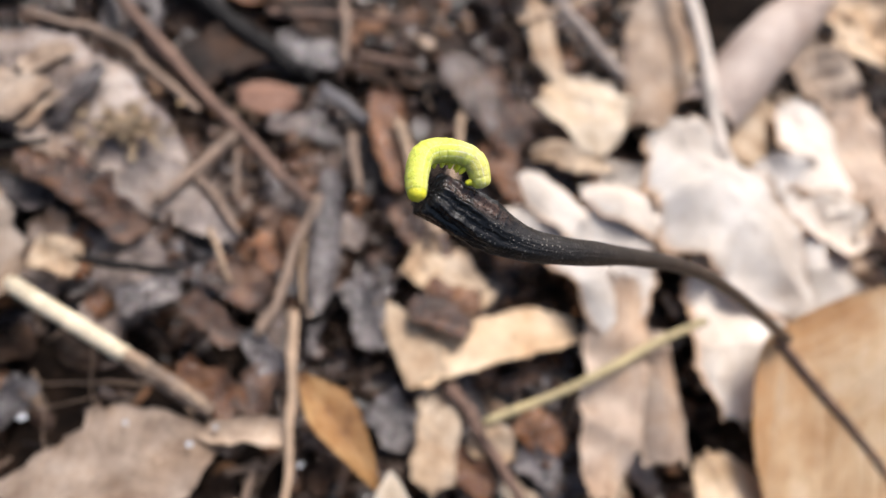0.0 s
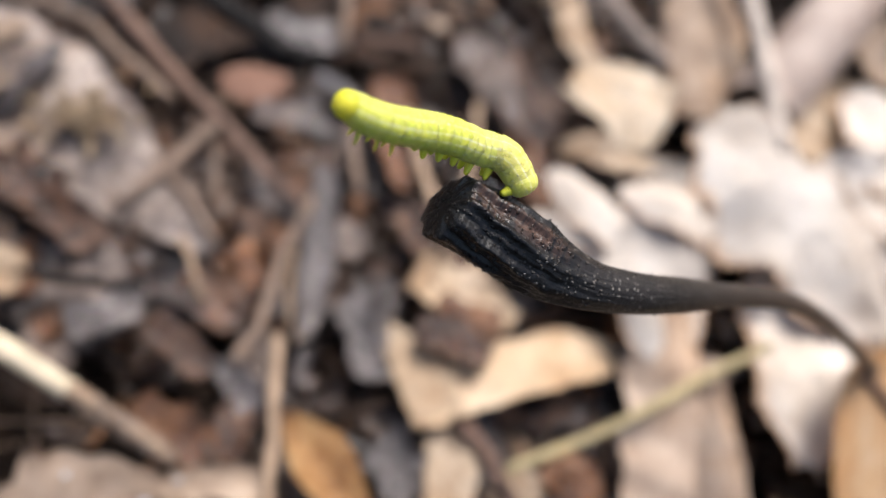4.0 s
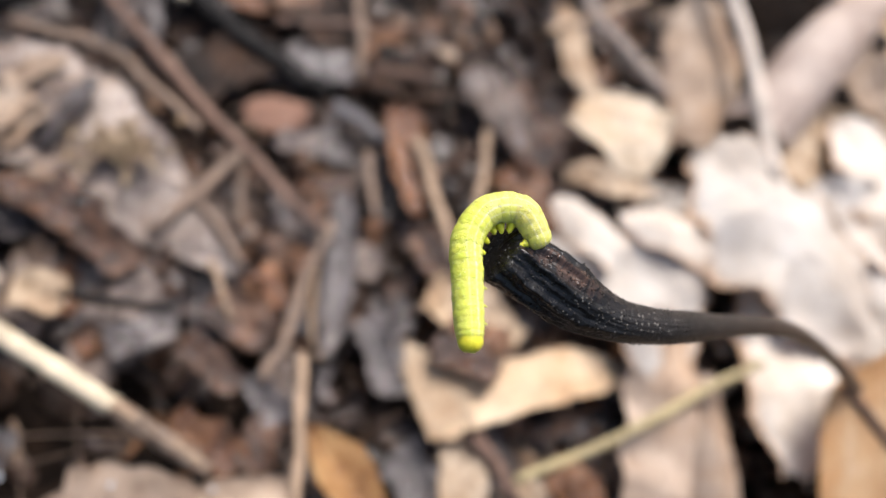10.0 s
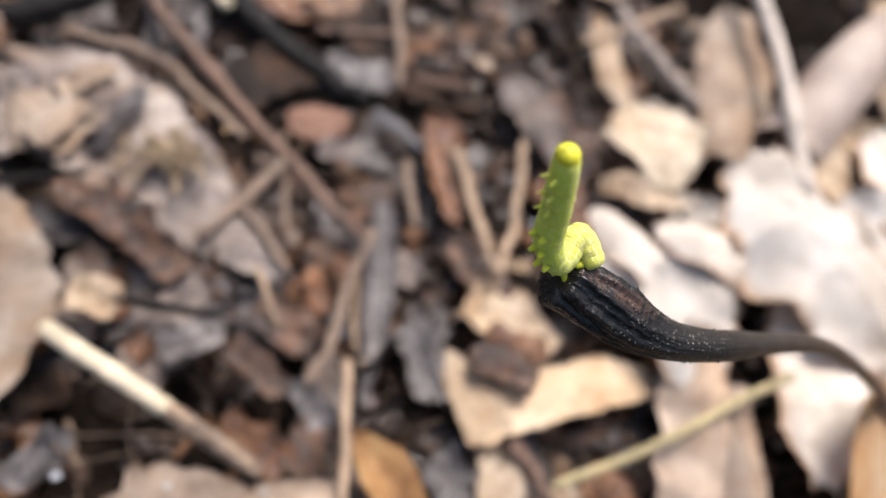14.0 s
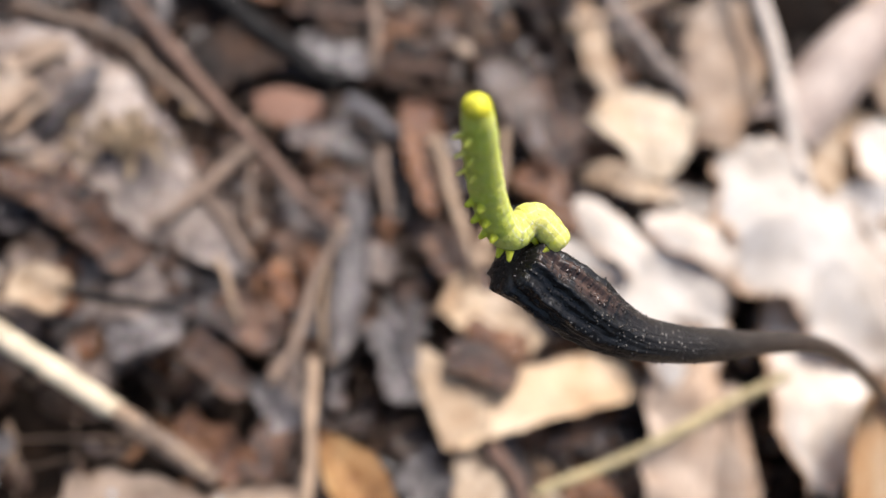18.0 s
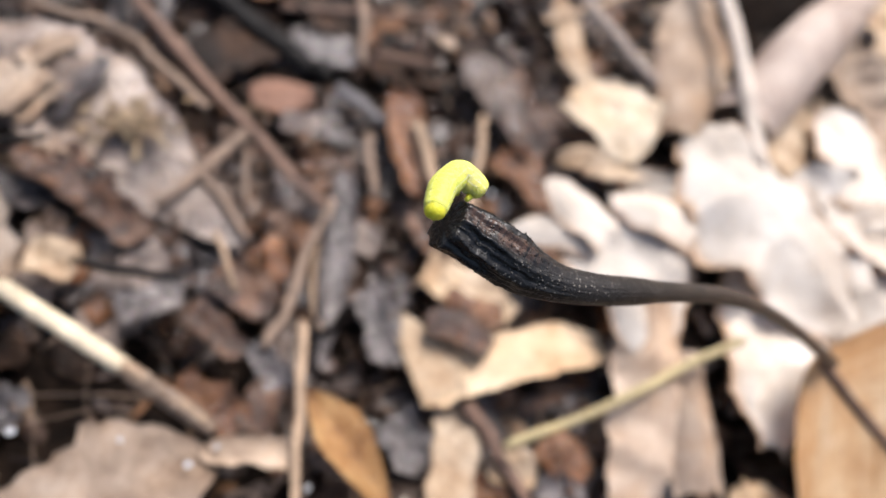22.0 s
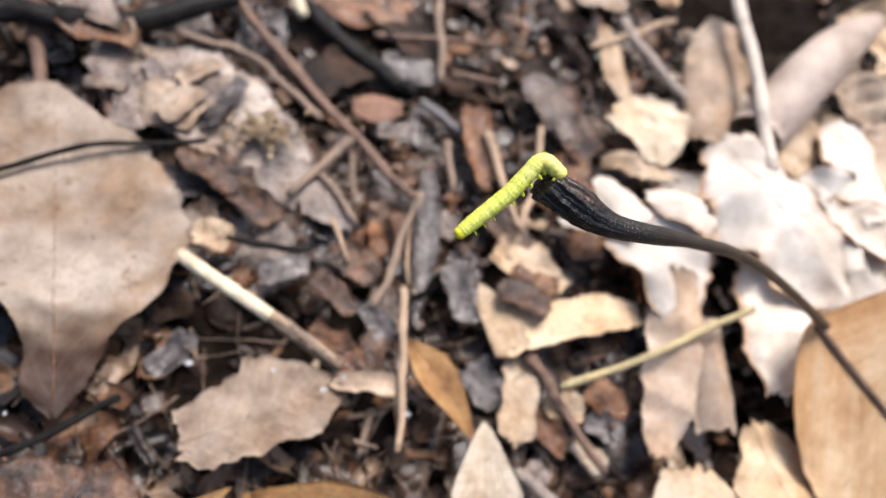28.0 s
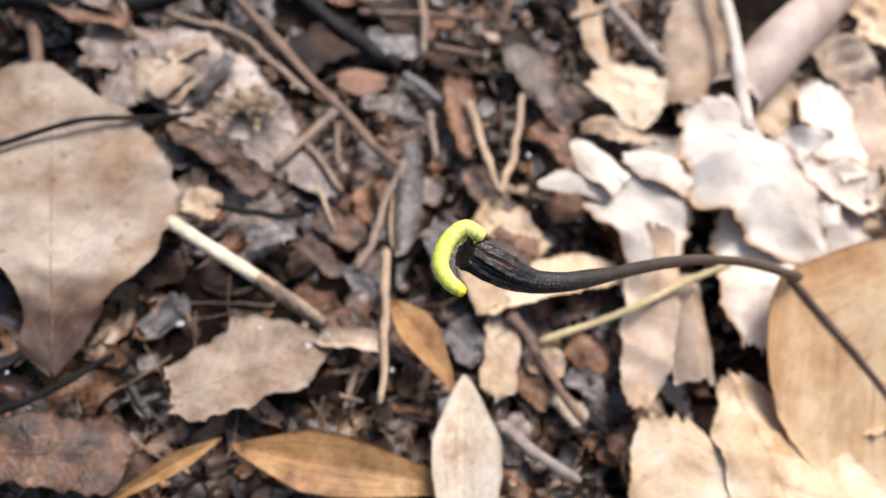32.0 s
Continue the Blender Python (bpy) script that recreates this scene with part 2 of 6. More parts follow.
    (13, (-80.3, -3.1, 58.7), (-81.4, -1.5, 59.1), (-82.8, -2.0, 59.0), (-83.9, -3.9, 58.9), (-85.1, -5.6, 59.0), (-87.0, -6.0, 59.6), (-88.8, -5.3, 60.3)),
    (13.2, (-80.3, -3.7, 58.3), (-81.9, -2.6, 58.4), (-83.3, -3.4, 58.2), (-84.6, -5.0, 58.3), (-86.0, -5.9, 58.7), (-87.5, -4.8, 59.9), (-88.7, -3.5, 60.9)),
    (13.4, (-79.8, -3.6, 58.6), (-81.5, -2.2, 58.9), (-82.9, -3.7, 58.3), (-84.6, -5.4, 58.1), (-86.7, -5.4, 58.8), (-88.9, -4.9, 59.6), (-90.8, -4.2, 60.3)),
    (13.6, (-80.2, -2.8, 58.8), (-81.9, -1.4, 59.2), (-83.3, -2.7, 58.7), (-84.7, -4.7, 58.4), (-86.2, -6.5, 58.4), (-87.9, -8.2, 58.5), (-89.6, -9.7, 58.4)),
    (13.8, (-78.7, -2.5, 59.2), (-80.1, -1.5, 59.5), (-81.6, -2.0, 60.0), (-83.3, -3.8, 61.3), (-85.2, -5.6, 63.2), (-87.3, -5.8, 65.7), (-88.6, -5.3, 68.1)),
    (14, (-79.3, -3.0, 59.3), (-80.6, -1.2, 60.2), (-82.4, -3.1, 59.7), (-84.0, -2.6, 62.1), (-84.5, -2.0, 65.4), (-85.0, -1.5, 68.6), (-85.4, -0.9, 71.3)),
    (14.2, (-79.5, -3.2, 59.1), (-81.1, -1.5, 59.8), (-82.8, -3.4, 59.3), (-84.7, -2.9, 61.4), (-85.8, -2.0, 64.5), (-87.0, -1.2, 67.5), (-88.0, -0.3, 70.0)),
    (14.3, (-78.9, -3.2, 59.1), (-80.9, -1.7, 59.7), (-82.6, -3.4, 59.3), (-84.8, -3.5, 60.9), (-86.4, -2.4, 63.9), (-87.9, -1.5, 66.8), (-89.2, -0.6, 69.2)),
    (14.5, (-79.4, -2.3, 59.6), (-81.2, -1.0, 60.0), (-83.3, -2.4, 59.6), (-86.1, -2.5, 60.9), (-88.7, -2.1, 63.0), (-91.2, -1.9, 65.1), (-93.6, -1.8, 66.6)),
    (16.5, (-79.4, -2.3, 59.5), (-81.0, -1.1, 60.0), (-82.7, -2.3, 60.0), (-84.9, -3.6, 61.3), (-86.4, -3.1, 64.3), (-87.8, -2.9, 67.2), (-89.0, -2.6, 69.6)),
    (16.8, (-78.7, -2.4, 59.6), (-80.7, -0.9, 60.3), (-82.8, -2.5, 59.9), (-85.2, -2.7, 61.6), (-87.3, -2.4, 64.2), (-89.3, -2.3, 66.8), (-91.0, -2.0, 68.8)),
    (17, (-79.1, -3.1, 59.1), (-81.4, -1.8, 59.2), (-84.0, -2.5, 58.3), (-86.2, -0.3, 58.9), (-88.4, 1.8, 59.4), (-90.7, 3.8, 59.9), (-92.9, 5.8, 60.3)),
    (17.2, (-79.4, -2.9, 59.3), (-81.6, -2.0, 59.4), (-84.2, -1.7, 59.6), (-86.5, -0.5, 61.6), (-88.8, 0.4, 63.9), (-90.9, 1.1, 66.1), (-92.8, 1.9, 67.8)),
    (17.5, (-79.4, -3.0, 59.2), (-81.5, -2.0, 59.4), (-84.3, -2.5, 59.0), (-87.4, -2.5, 59.8), (-90.5, -2.7, 60.8), (-93.3, -3.6, 61.5), (-96.0, -4.3, 61.9)),
    (17.7, (-79.1, -2.5, 59.4), (-81.3, -1.5, 59.6), (-83.8, -2.2, 59.5), (-86.7, -2.1, 61.0), (-89.4, -2.3, 62.9), (-92.0, -2.6, 64.8), (-94.2, -2.8, 66.2)),
    (18, (-78.9, -3.1, 59.2), (-80.8, -1.6, 59.7), (-82.7, -2.9, 59.6), (-84.5, -2.2, 62.0), (-85.8, -1.5, 65.1), (-86.8, -1.0, 68.2), (-87.6, -0.4, 70.7)),
    (18.2, (-79.5, -2.6, 59.5), (-80.1, -1.7, 60.1), (-80.9, -1.3, 61.1), (-82.7, -2.4, 62.6), (-84.2, -4.2, 64.4), (-85.1, -6.2, 66.4), (-85.0, -7.7, 68.1)),
    (18.5, (-79.0, -2.9, 59.5), (-80.4, -1.5, 60.1), (-82.1, -2.6, 60.1), (-84.6, -3.3, 61.7), (-87.1, -3.8, 64.0), (-89.4, -4.4, 66.3), (-91.6, -5.0, 68.0)),
    (18.7, (-80.9, -2.8, 59.0), (-82.8, -1.8, 59.1), (-84.5, -3.3, 58.2), (-85.7, -5.6, 57.6), (-86.8, -7.9, 57.3), (-87.9, -10.2, 56.9), (-88.7, -12.4, 56.5)),
    (19, (-80.7, -3.9, 58.3), (-82.7, -2.0, 58.7), (-84.0, -4.0, 57.5), (-83.7, -6.8, 56.4), (-83.0, -9.5, 55.3), (-82.3, -12.3, 54.3), (-81.7, -15.0, 53.2)),
    (19.2, (-81.7, -2.9, 58.7), (-83.6, -1.5, 58.9), (-84.9, -3.2, 58.1), (-85.0, -5.7, 57.7), (-84.9, -8.2, 57.7), (-84.5, -10.5, 57.8), (-84.0, -12.7, 57.7)),
    (19.3, (-82.3, -3.4, 58.3), (-83.7, -1.7, 58.8), (-85.4, -2.6, 58.2), (-85.6, -4.9, 57.9), (-85.2, -7.2, 58.0), (-84.5, -9.4, 58.3), (-83.3, -11.2, 58.6)),
    (19.5, (-78.4, -3.5, 59.2), (-79.3, -2.6, 59.7), (-80.3, -2.0, 60.8), (-82.3, -3.1, 62.3), (-83.8, -5.1, 64.0), (-84.7, -7.4, 65.7), (-84.6, -9.3, 67.3)),
    (19.7, (-79.2, -3.0, 59.2), (-80.4, -1.7, 59.9), (-81.7, -2.0, 60.5), (-83.5, -3.8, 61.6), (-85.4, -4.0, 64.3), (-86.6, -3.9, 67.2), (-88.0, -3.8, 69.4)),
    (20, (-79.2, -2.5, 59.6), (-80.4, -1.4, 60.1), (-81.9, -1.7, 60.6), (-83.7, -3.8, 61.6), (-85.3, -6.3, 63.0), (-86.8, -8.8, 64.4), (-87.8, -11.0, 65.5)),
    (20.2, (-79.3, -2.6, 59.7), (-80.5, -1.8, 60.1), (-81.7, -2.5, 60.4), (-83.2, -4.7, 61.3), (-83.9, -7.3, 62.7), (-84.3, -9.7, 64.4), (-84.2, -11.6, 65.9)),
    (20.3, (-78.7, -4.0, 58.9), (-79.6, -2.9, 59.4), (-81.3, -2.8, 59.7), (-83.6, -4.5, 60.7), (-83.1, -5.9, 63.2), (-82.7, -7.6, 65.4), (-82.2, -8.7, 67.4)),
    (20.5, (-78.8, -3.8, 58.7), (-80.8, -2.2, 59.0), (-81.7, -2.5, 59.1), (-79.9, -3.6, 61.4), (-78.4, -4.5, 64.2), (-77.3, -5.2, 66.9), (-76.1, -5.8, 69.2)),
    (20.7, (-78.9, -3.6, 58.9), (-80.7, -2.1, 59.2), (-81.4, -2.7, 59.5), (-79.8, -3.8, 61.8), (-78.7, -4.8, 64.5), (-77.7, -5.9, 67.1), (-76.6, -6.7, 69.2)),
    (20.8, (-78.9, -3.5, 59.0), (-80.4, -2.1, 59.5), (-82.4, -2.5, 59.6), (-81.1, -3.9, 61.7), (-80.1, -5.2, 64.2), (-79.4, -6.4, 66.8), (-78.5, -7.2, 69.0)),
    (21, (-78.8, -3.6, 59.0), (-80.0, -2.4, 59.6), (-81.9, -2.2, 60.2), (-82.8, -3.8, 61.7), (-82.1, -5.2, 64.2), (-81.6, -6.6, 66.6), (-81.0, -7.3, 68.8)),
    (21.2, (-78.7, -3.6, 59.0), (-79.5, -2.7, 59.6), (-80.5, -2.2, 60.6), (-82.3, -3.0, 62.4), (-84.0, -5.2, 63.9), (-84.2, -7.8, 65.6), (-83.9, -9.6, 67.2)),
    (21.5, (-79.3, -3.4, 59.0), (-79.9, -2.6, 59.5), (-80.6, -2.2, 60.6), (-82.3, -3.5, 62.0), (-83.8, -5.3, 63.8), (-84.9, -7.5, 65.6), (-84.7, -9.3, 67.2)),
    (21.7, (-78.9, -3.8, 59.0), (-79.5, -2.9, 59.5), (-80.4, -2.4, 60.6), (-82.1, -3.1, 62.3), (-83.8, -4.8, 64.1), (-84.5, -7.2, 65.9), (-84.2, -8.8, 67.6)),
    (22, (-79.8, -2.4, 59.3), (-80.6, -1.8, 59.5), (-81.5, -1.4, 59.9), (-82.4, -2.2, 60.2), (-83.3, -3.3, 60.6), (-83.8, -4.6, 61.0), (-84.2, -5.8, 61.2)),
    (22.2, (-79.0, -1.9, 59.8), (-80.3, -1.2, 60.0), (-81.4, -1.4, 60.0), (-82.6, -2.6, 60.0), (-83.6, -4.1, 60.2), (-84.7, -5.3, 60.4), (-86.1, -6.1, 60.6)),
    (22.5, (-80.3, -2.7, 58.9), (-81.7, -1.6, 59.2), (-82.8, -2.2, 59.0), (-83.8, -4.0, 58.9), (-84.7, -5.9, 59.0), (-86.0, -7.4, 59.1), (-87.3, -8.7, 59.2)),
    (22.8, (-79.9, -2.1, 59.3), (-81.9, -0.6, 59.7), (-83.7, -2.2, 59.0), (-84.6, -4.6, 58.5), (-85.6, -7.1, 58.3), (-86.6, -9.5, 58.1), (-87.6, -11.8, 57.7)),
    (23, (-80.2, -2.9, 58.9), (-82.1, -1.4, 59.3), (-83.9, -3.0, 58.5), (-85.0, -5.4, 58.0), (-85.9, -7.8, 57.7), (-87.0, -10.2, 57.5), (-88.2, -12.3, 57.1)),
    (23.5, (-79.4, -2.6, 59.5), (-81.5, -1.8, 59.6), (-83.2, -3.3, 58.7), (-84.6, -5.4, 58.0), (-86.2, -7.5, 57.6), (-87.9, -9.4, 57.3), (-89.6, -11.1, 56.9)),
    (24, (-81.0, -3.3, 58.7), (-83.2, -2.1, 58.9), (-84.7, -4.1, 57.8), (-85.5, -6.8, 57.1), (-86.2, -9.6, 56.5), (-87.0, -12.3, 56.0), (-87.8, -14.8, 55.4)),
    (24.5, (-80.8, -3.1, 58.7), (-82.7, -1.5, 59.2), (-84.3, -3.1, 58.4), (-85.0, -5.6, 57.9), (-85.0, -8.3, 57.7), (-84.8, -10.9, 57.6), (-84.5, -13.3, 57.4)),
    (26.5, (-79.9, -3.6, 58.8), (-82.0, -1.7, 59.5), (-84.2, -3.3, 58.0), (-85.6, -5.5, 56.4), (-86.9, -7.9, 54.8), (-88.2, -10.1, 53.1), (-89.8, -12.3, 51.5)),
    (27, (-79.6, -3.3, 59.0), (-81.7, -1.3, 59.7), (-83.8, -2.8, 58.4), (-85.4, -4.8, 56.9), (-87.4, -6.4, 55.5), (-89.6, -7.7, 54.2), (-92.0, -9.1, 53.0)),
    (27.5, (-79.7, -3.5, 58.8), (-81.9, -1.8, 59.5), (-84.1, -3.0, 58.5), (-85.5, -5.3, 57.3), (-87.0, -7.6, 56.2), (-88.7, -9.9, 55.2), (-90.4, -12.0, 54.1)),
    (28, (-80.1, -3.7, 58.6), (-82.6, -1.9, 59.1), (-84.7, -3.4, 57.9), (-86.7, -5.2, 56.5), (-89.0, -6.8, 55.2), (-91.3, -8.3, 53.9), (-93.6, -9.9, 52.6)),
    (28.5, (-79.3, -3.7, 58.8), (-81.5, -2.2, 59.3), (-83.7, -3.2, 58.7), (-85.8, -5.1, 58.1), (-87.7, -7.3, 57.6), (-89.5, -9.6, 57.2), (-91.1, -11.7, 56.6)),
    (29, (-80.1, -3.7, 58.6), (-82.4, -1.8, 59.2), (-84.5, -3.4, 57.9), (-86.0, -5.6, 56.4), (-87.6, -7.7, 54.9), (-89.3, -9.8, 53.5), (-91.2, -11.7, 52.1)),
    (29.5, (-79.8, -4.1, 58.4), (-82.1, -2.5, 59.0), (-84.2, -3.5, 58.4), (-85.6, -6.0, 57.6), (-86.0, -9.0, 57.1), (-85.5, -11.9, 56.7), (-84.4, -14.6, 56.3)),
    (29.7, (-80.0, -3.8, 58.5), (-82.0, -1.9, 59.3), (-84.1, -3.0, 58.7), (-85.3, -5.5, 57.9), (-85.2, -8.4, 57.5), (-84.0, -11.1, 57.4), (-82.1, -13.2, 57.5)),
    (30, (-80.0, -2.9, 59.2), (-82.2, -1.6, 59.6), (-84.3, -2.2, 59.1), (-85.9, -4.3, 58.5), (-86.6, -6.9, 58.0), (-85.1, -9.2, 58.1), (-83.1, -10.7, 58.6)),
    (30.3, (-79.3, -2.9, 59.2), (-81.0, -2.0, 59.5), (-82.6, -2.2, 59.4), (-84.1, -3.6, 59.2), (-85.0, -5.7, 59.1), (-84.8, -7.5, 59.2), (-83.7, -9.1, 59.5)),
    (30.6, (-79.0, -3.2, 58.8), (-80.2, -2.2, 59.3), (-81.5, -1.2, 60.0), (-82.9, -2.4, 60.1), (-84.2, -3.8, 60.3), (-85.1, -5.5, 60.4), (-83.8, -6.7, 60.9)),
    (31, (-81.0, -2.6, 59.0), (-83.0, -1.7, 59.2), (-84.8, -2.3, 58.9), (-86.3, -4.0, 58.6), (-87.2, -6.2, 58.4), (-86.3, -8.3, 58.6), (-84.9, -10.0, 58.9)),
    (31.1, (-81.0, -1.8, 59.3), (-82.9, -0.8, 59.4), (-84.6, -1.6, 59.0), (-86.3, -3.3, 58.7), (-87.4, -5.4, 58.6), (-87.7, -7.7, 58.5), (-87.2, -9.8, 58.5)),
    (31.2, (-78.7, -2.9, 59.9), (-80.7, -2.2, 59.6), (-82.4, -3.1, 58.9), (-84.0, -4.8, 58.3), (-85.2, -7.0, 57.9), (-85.8, -9.3, 57.7), (-85.7, -11.5, 57.5)),
    (31.3, (-81.6, -4.3, 58.0), (-83.5, -3.0, 58.1), (-85.2, -3.9, 57.5), (-86.5, -5.9, 57.0), (-87.4, -8.4, 56.7), (-87.5, -10.8, 56.6), (-87.1, -13.2, 56.5)),
    (31.4, (-80.3, 0.5, 59.8), (-82.8, 0.8, 59.6), (-84.6, -0.8, 59.0), (-86.2, -2.8, 58.8), (-87.4, -5.2, 58.8), (-87.5, -7.6, 59.0), (-86.6, -9.9, 59.2)),
    (31.5, (-81.3, -1.9, 58.6), (-83.3, -1.0, 58.8), (-85.0, -2.1, 58.5), (-86.2, -3.9, 58.6), (-86.9, -6.1, 58.8), (-86.3, -8.1, 59.3), (-85.3, -10.1, 59.6)),
    (31.6, (-79.7, -0.4, 59.1), (-81.9, 1.0, 59.4), (-83.8, -0.4, 59.1), (-85.1, -2.6, 59.2), (-85.6, -5.2, 59.4), (-84.6, -7.6, 59.8), (-82.5, -9.0, 60.4)),
    (31.8, (-78.9, -1.1, 58.6), (-81.2, 0.4, 59.1), (-83.3, -1.2, 59.0), (-84.6, -3.6, 59.2), (-85.1, -6.4, 59.4), (-83.7, -8.8, 59.6), (-81.4, -10.3, 60.0)),
    (32, (-79.9, -2.4, 58.3), (-82.1, -1.2, 58.5), (-84.0, -2.2, 58.5), (-85.5, -4.2, 58.7), (-86.1, -6.7, 59.0), (-85.2, -9.0, 59.5), (-83.5, -10.7, 60.0)),
]
LEAF_END = (54.7, -43.6, -34.5)
LEAF_FACE = (0.22, -0.42, 0.88)

# the patch of rotten flakes, the white flecks and the hummocks of the soil, in mm
PATCH = (-65.0, 24.4, 6.0)
FLECKS = [(-59.9, -36.6, 9.9, 0.96), (-49.8, -40.7, 9.5, 1.08), (-77.2, -33.4, 4.3, 1.35), (-31.3, -43.8, 1.2, 1.14), (-110.6, -43.6, 3.5, 1.04), (-53.6, -1.2, 3.0, 1.10), (6.2, 12.5, 5.3, 1.48), (-45.6, -38.1, 9.4, 0.73)]
HUMMOCKS = [(-15, -13, -1.0), (26, -20, 0.6), (-37, 43, -5.1), (-27, 13, -1.5), (-62, -21, 4.0), (-45, 30, 1.6), (49, 43, 7.1), (74, 32, 2.3), (-26, 62, -7.0), (8, -34, -9.8), (-83, -8, 6.2), (-47, -33, 2.6), (93, 78, -20.0)]

MM = 0.001
DEGREES = 62.0


def place(p):
    return Vector(p) * MM


# ---- camera and its walk ----
cam = camera(DEGREES, 32.0, soft=1.5)
cam.data.dof.use_dof = True
cam.data.dof.aperture_fstop = 15.0
walk(cam, [(t, pose(x * MM, y * MM, z * MM, rx, ry, rz)) for t, x, y, z, rx, ry, rz in EYE_ROWS],
     exposures=[(0.0, 0.73), (2.5, 0.73), (5.0, 0.70), (6.0, 0.75), (9.0, 0.77), (12.0, 0.83), (18.0, 0.86), (24.0, 0.93), (27.0, 0.96), (30.0, 0.89), (32.0, 0.91)])

# ---- light: a bright overcast sky with a soft sun ----
world = bpy.data.worlds.new("overcast_sky")
scene.world = world
world.use_nodes = True
sky = world.node_tree.nodes.new("ShaderNodeTexSky")
sky.sky_type = "NISHITA"
sky.sun_disc = False
sky.sun_elevation = radians(60)
sky.sun_rotation = radians(30)
sky.air_density, sky.dust_density = 1.0, 4.0
pale = world.node_tree.nodes.new("ShaderNodeHueSaturation")
pale.inputs["Saturation"].default_value = 1.0
world.node_tree.links.new(sky.outputs[0], pale.inputs["Color"])
world.node_tree.links.new(pale.outputs[0], world.node_tree.nodes["Background"].inputs[0])
world.node_tree.nodes["Background"].inputs[1].default_value = 0.10
sun_data = bpy.data.lights.new("sun", "SUN")
sun_data.energy, sun_data.angle, sun_data.color = 2.9, radians(26), (1.0, 0.975, 0.965)
sun = new("sun", sun_data)
sun.matrix_world = look((0.38, 0.66, 1.3), (0, 0, 0))


# ---- materials ----
def shader(name, rough=0.7, spec=0.4):
    m = bpy.data.materials.new(name)
    m.use_nodes = True
    nt = m.node_tree
    b = nt.nodes["Principled BSDF"]
    b.inputs["Roughness"].default_value = rough
    b.inputs["Specular IOR Level"].default_value = spec
    return m, nt, b


def add(nt, kind, **values):
    n = nt.nodes.new(kind)
    for key, value in values.items():
        n.inputs[key.replace("_", " ")].default_value = value
    return n


def ramp(nt, source, stops):
    r = nt.nodes.new("ShaderNodeValToRGB")
    while len(r.color_ramp.elements) < len(stops):
        r.color_ramp.elements.new(0.5)
    for e, (at, c) in zip(r.color_ramp.elements, stops):
        e.position, e.color = at, (*c, 1)
    nt.links.new(source, r.inputs[0])
    return r


def mix(nt, fac, a, b, kind="MIX"):
    m = nt.nodes.new("ShaderNodeMix")
    m.data_type, m.blend_type = "RGBA", kind
    for source, slot in ((fac, 0), (a, 6), (b, 7)):
        if isinstance(source, (int, float)):
            m.inputs[slot].default_value = source
        elif isinstance(source, tuple):
            m.inputs[slot].default_value = (*source, 1)
        else:
            nt.links.new(source, m.inputs[slot])
    return m.outputs[2]


def coords(nt, kind="Object"):
    return nt.nodes.new("ShaderNodeTexCoord").outputs[kind]


def noise_tex(nt, vec, scale, detail=5.0, rough=0.6):
    n = add(nt, "ShaderNodeTexNoise", Scale=scale, Detail=detail, Roughness=rough)
    nt.links.new(vec, n.inputs["Vector"])
    return n.outputs["Fac"]


def bump(nt, b, height, strength, distance):
    n = add(nt, "ShaderNodeBump", Strength=strength, Distance=distance)
    nt.links.new(height, n.inputs["Height"])
    nt.links.new(n.outputs[0], b.inputs["Normal"])


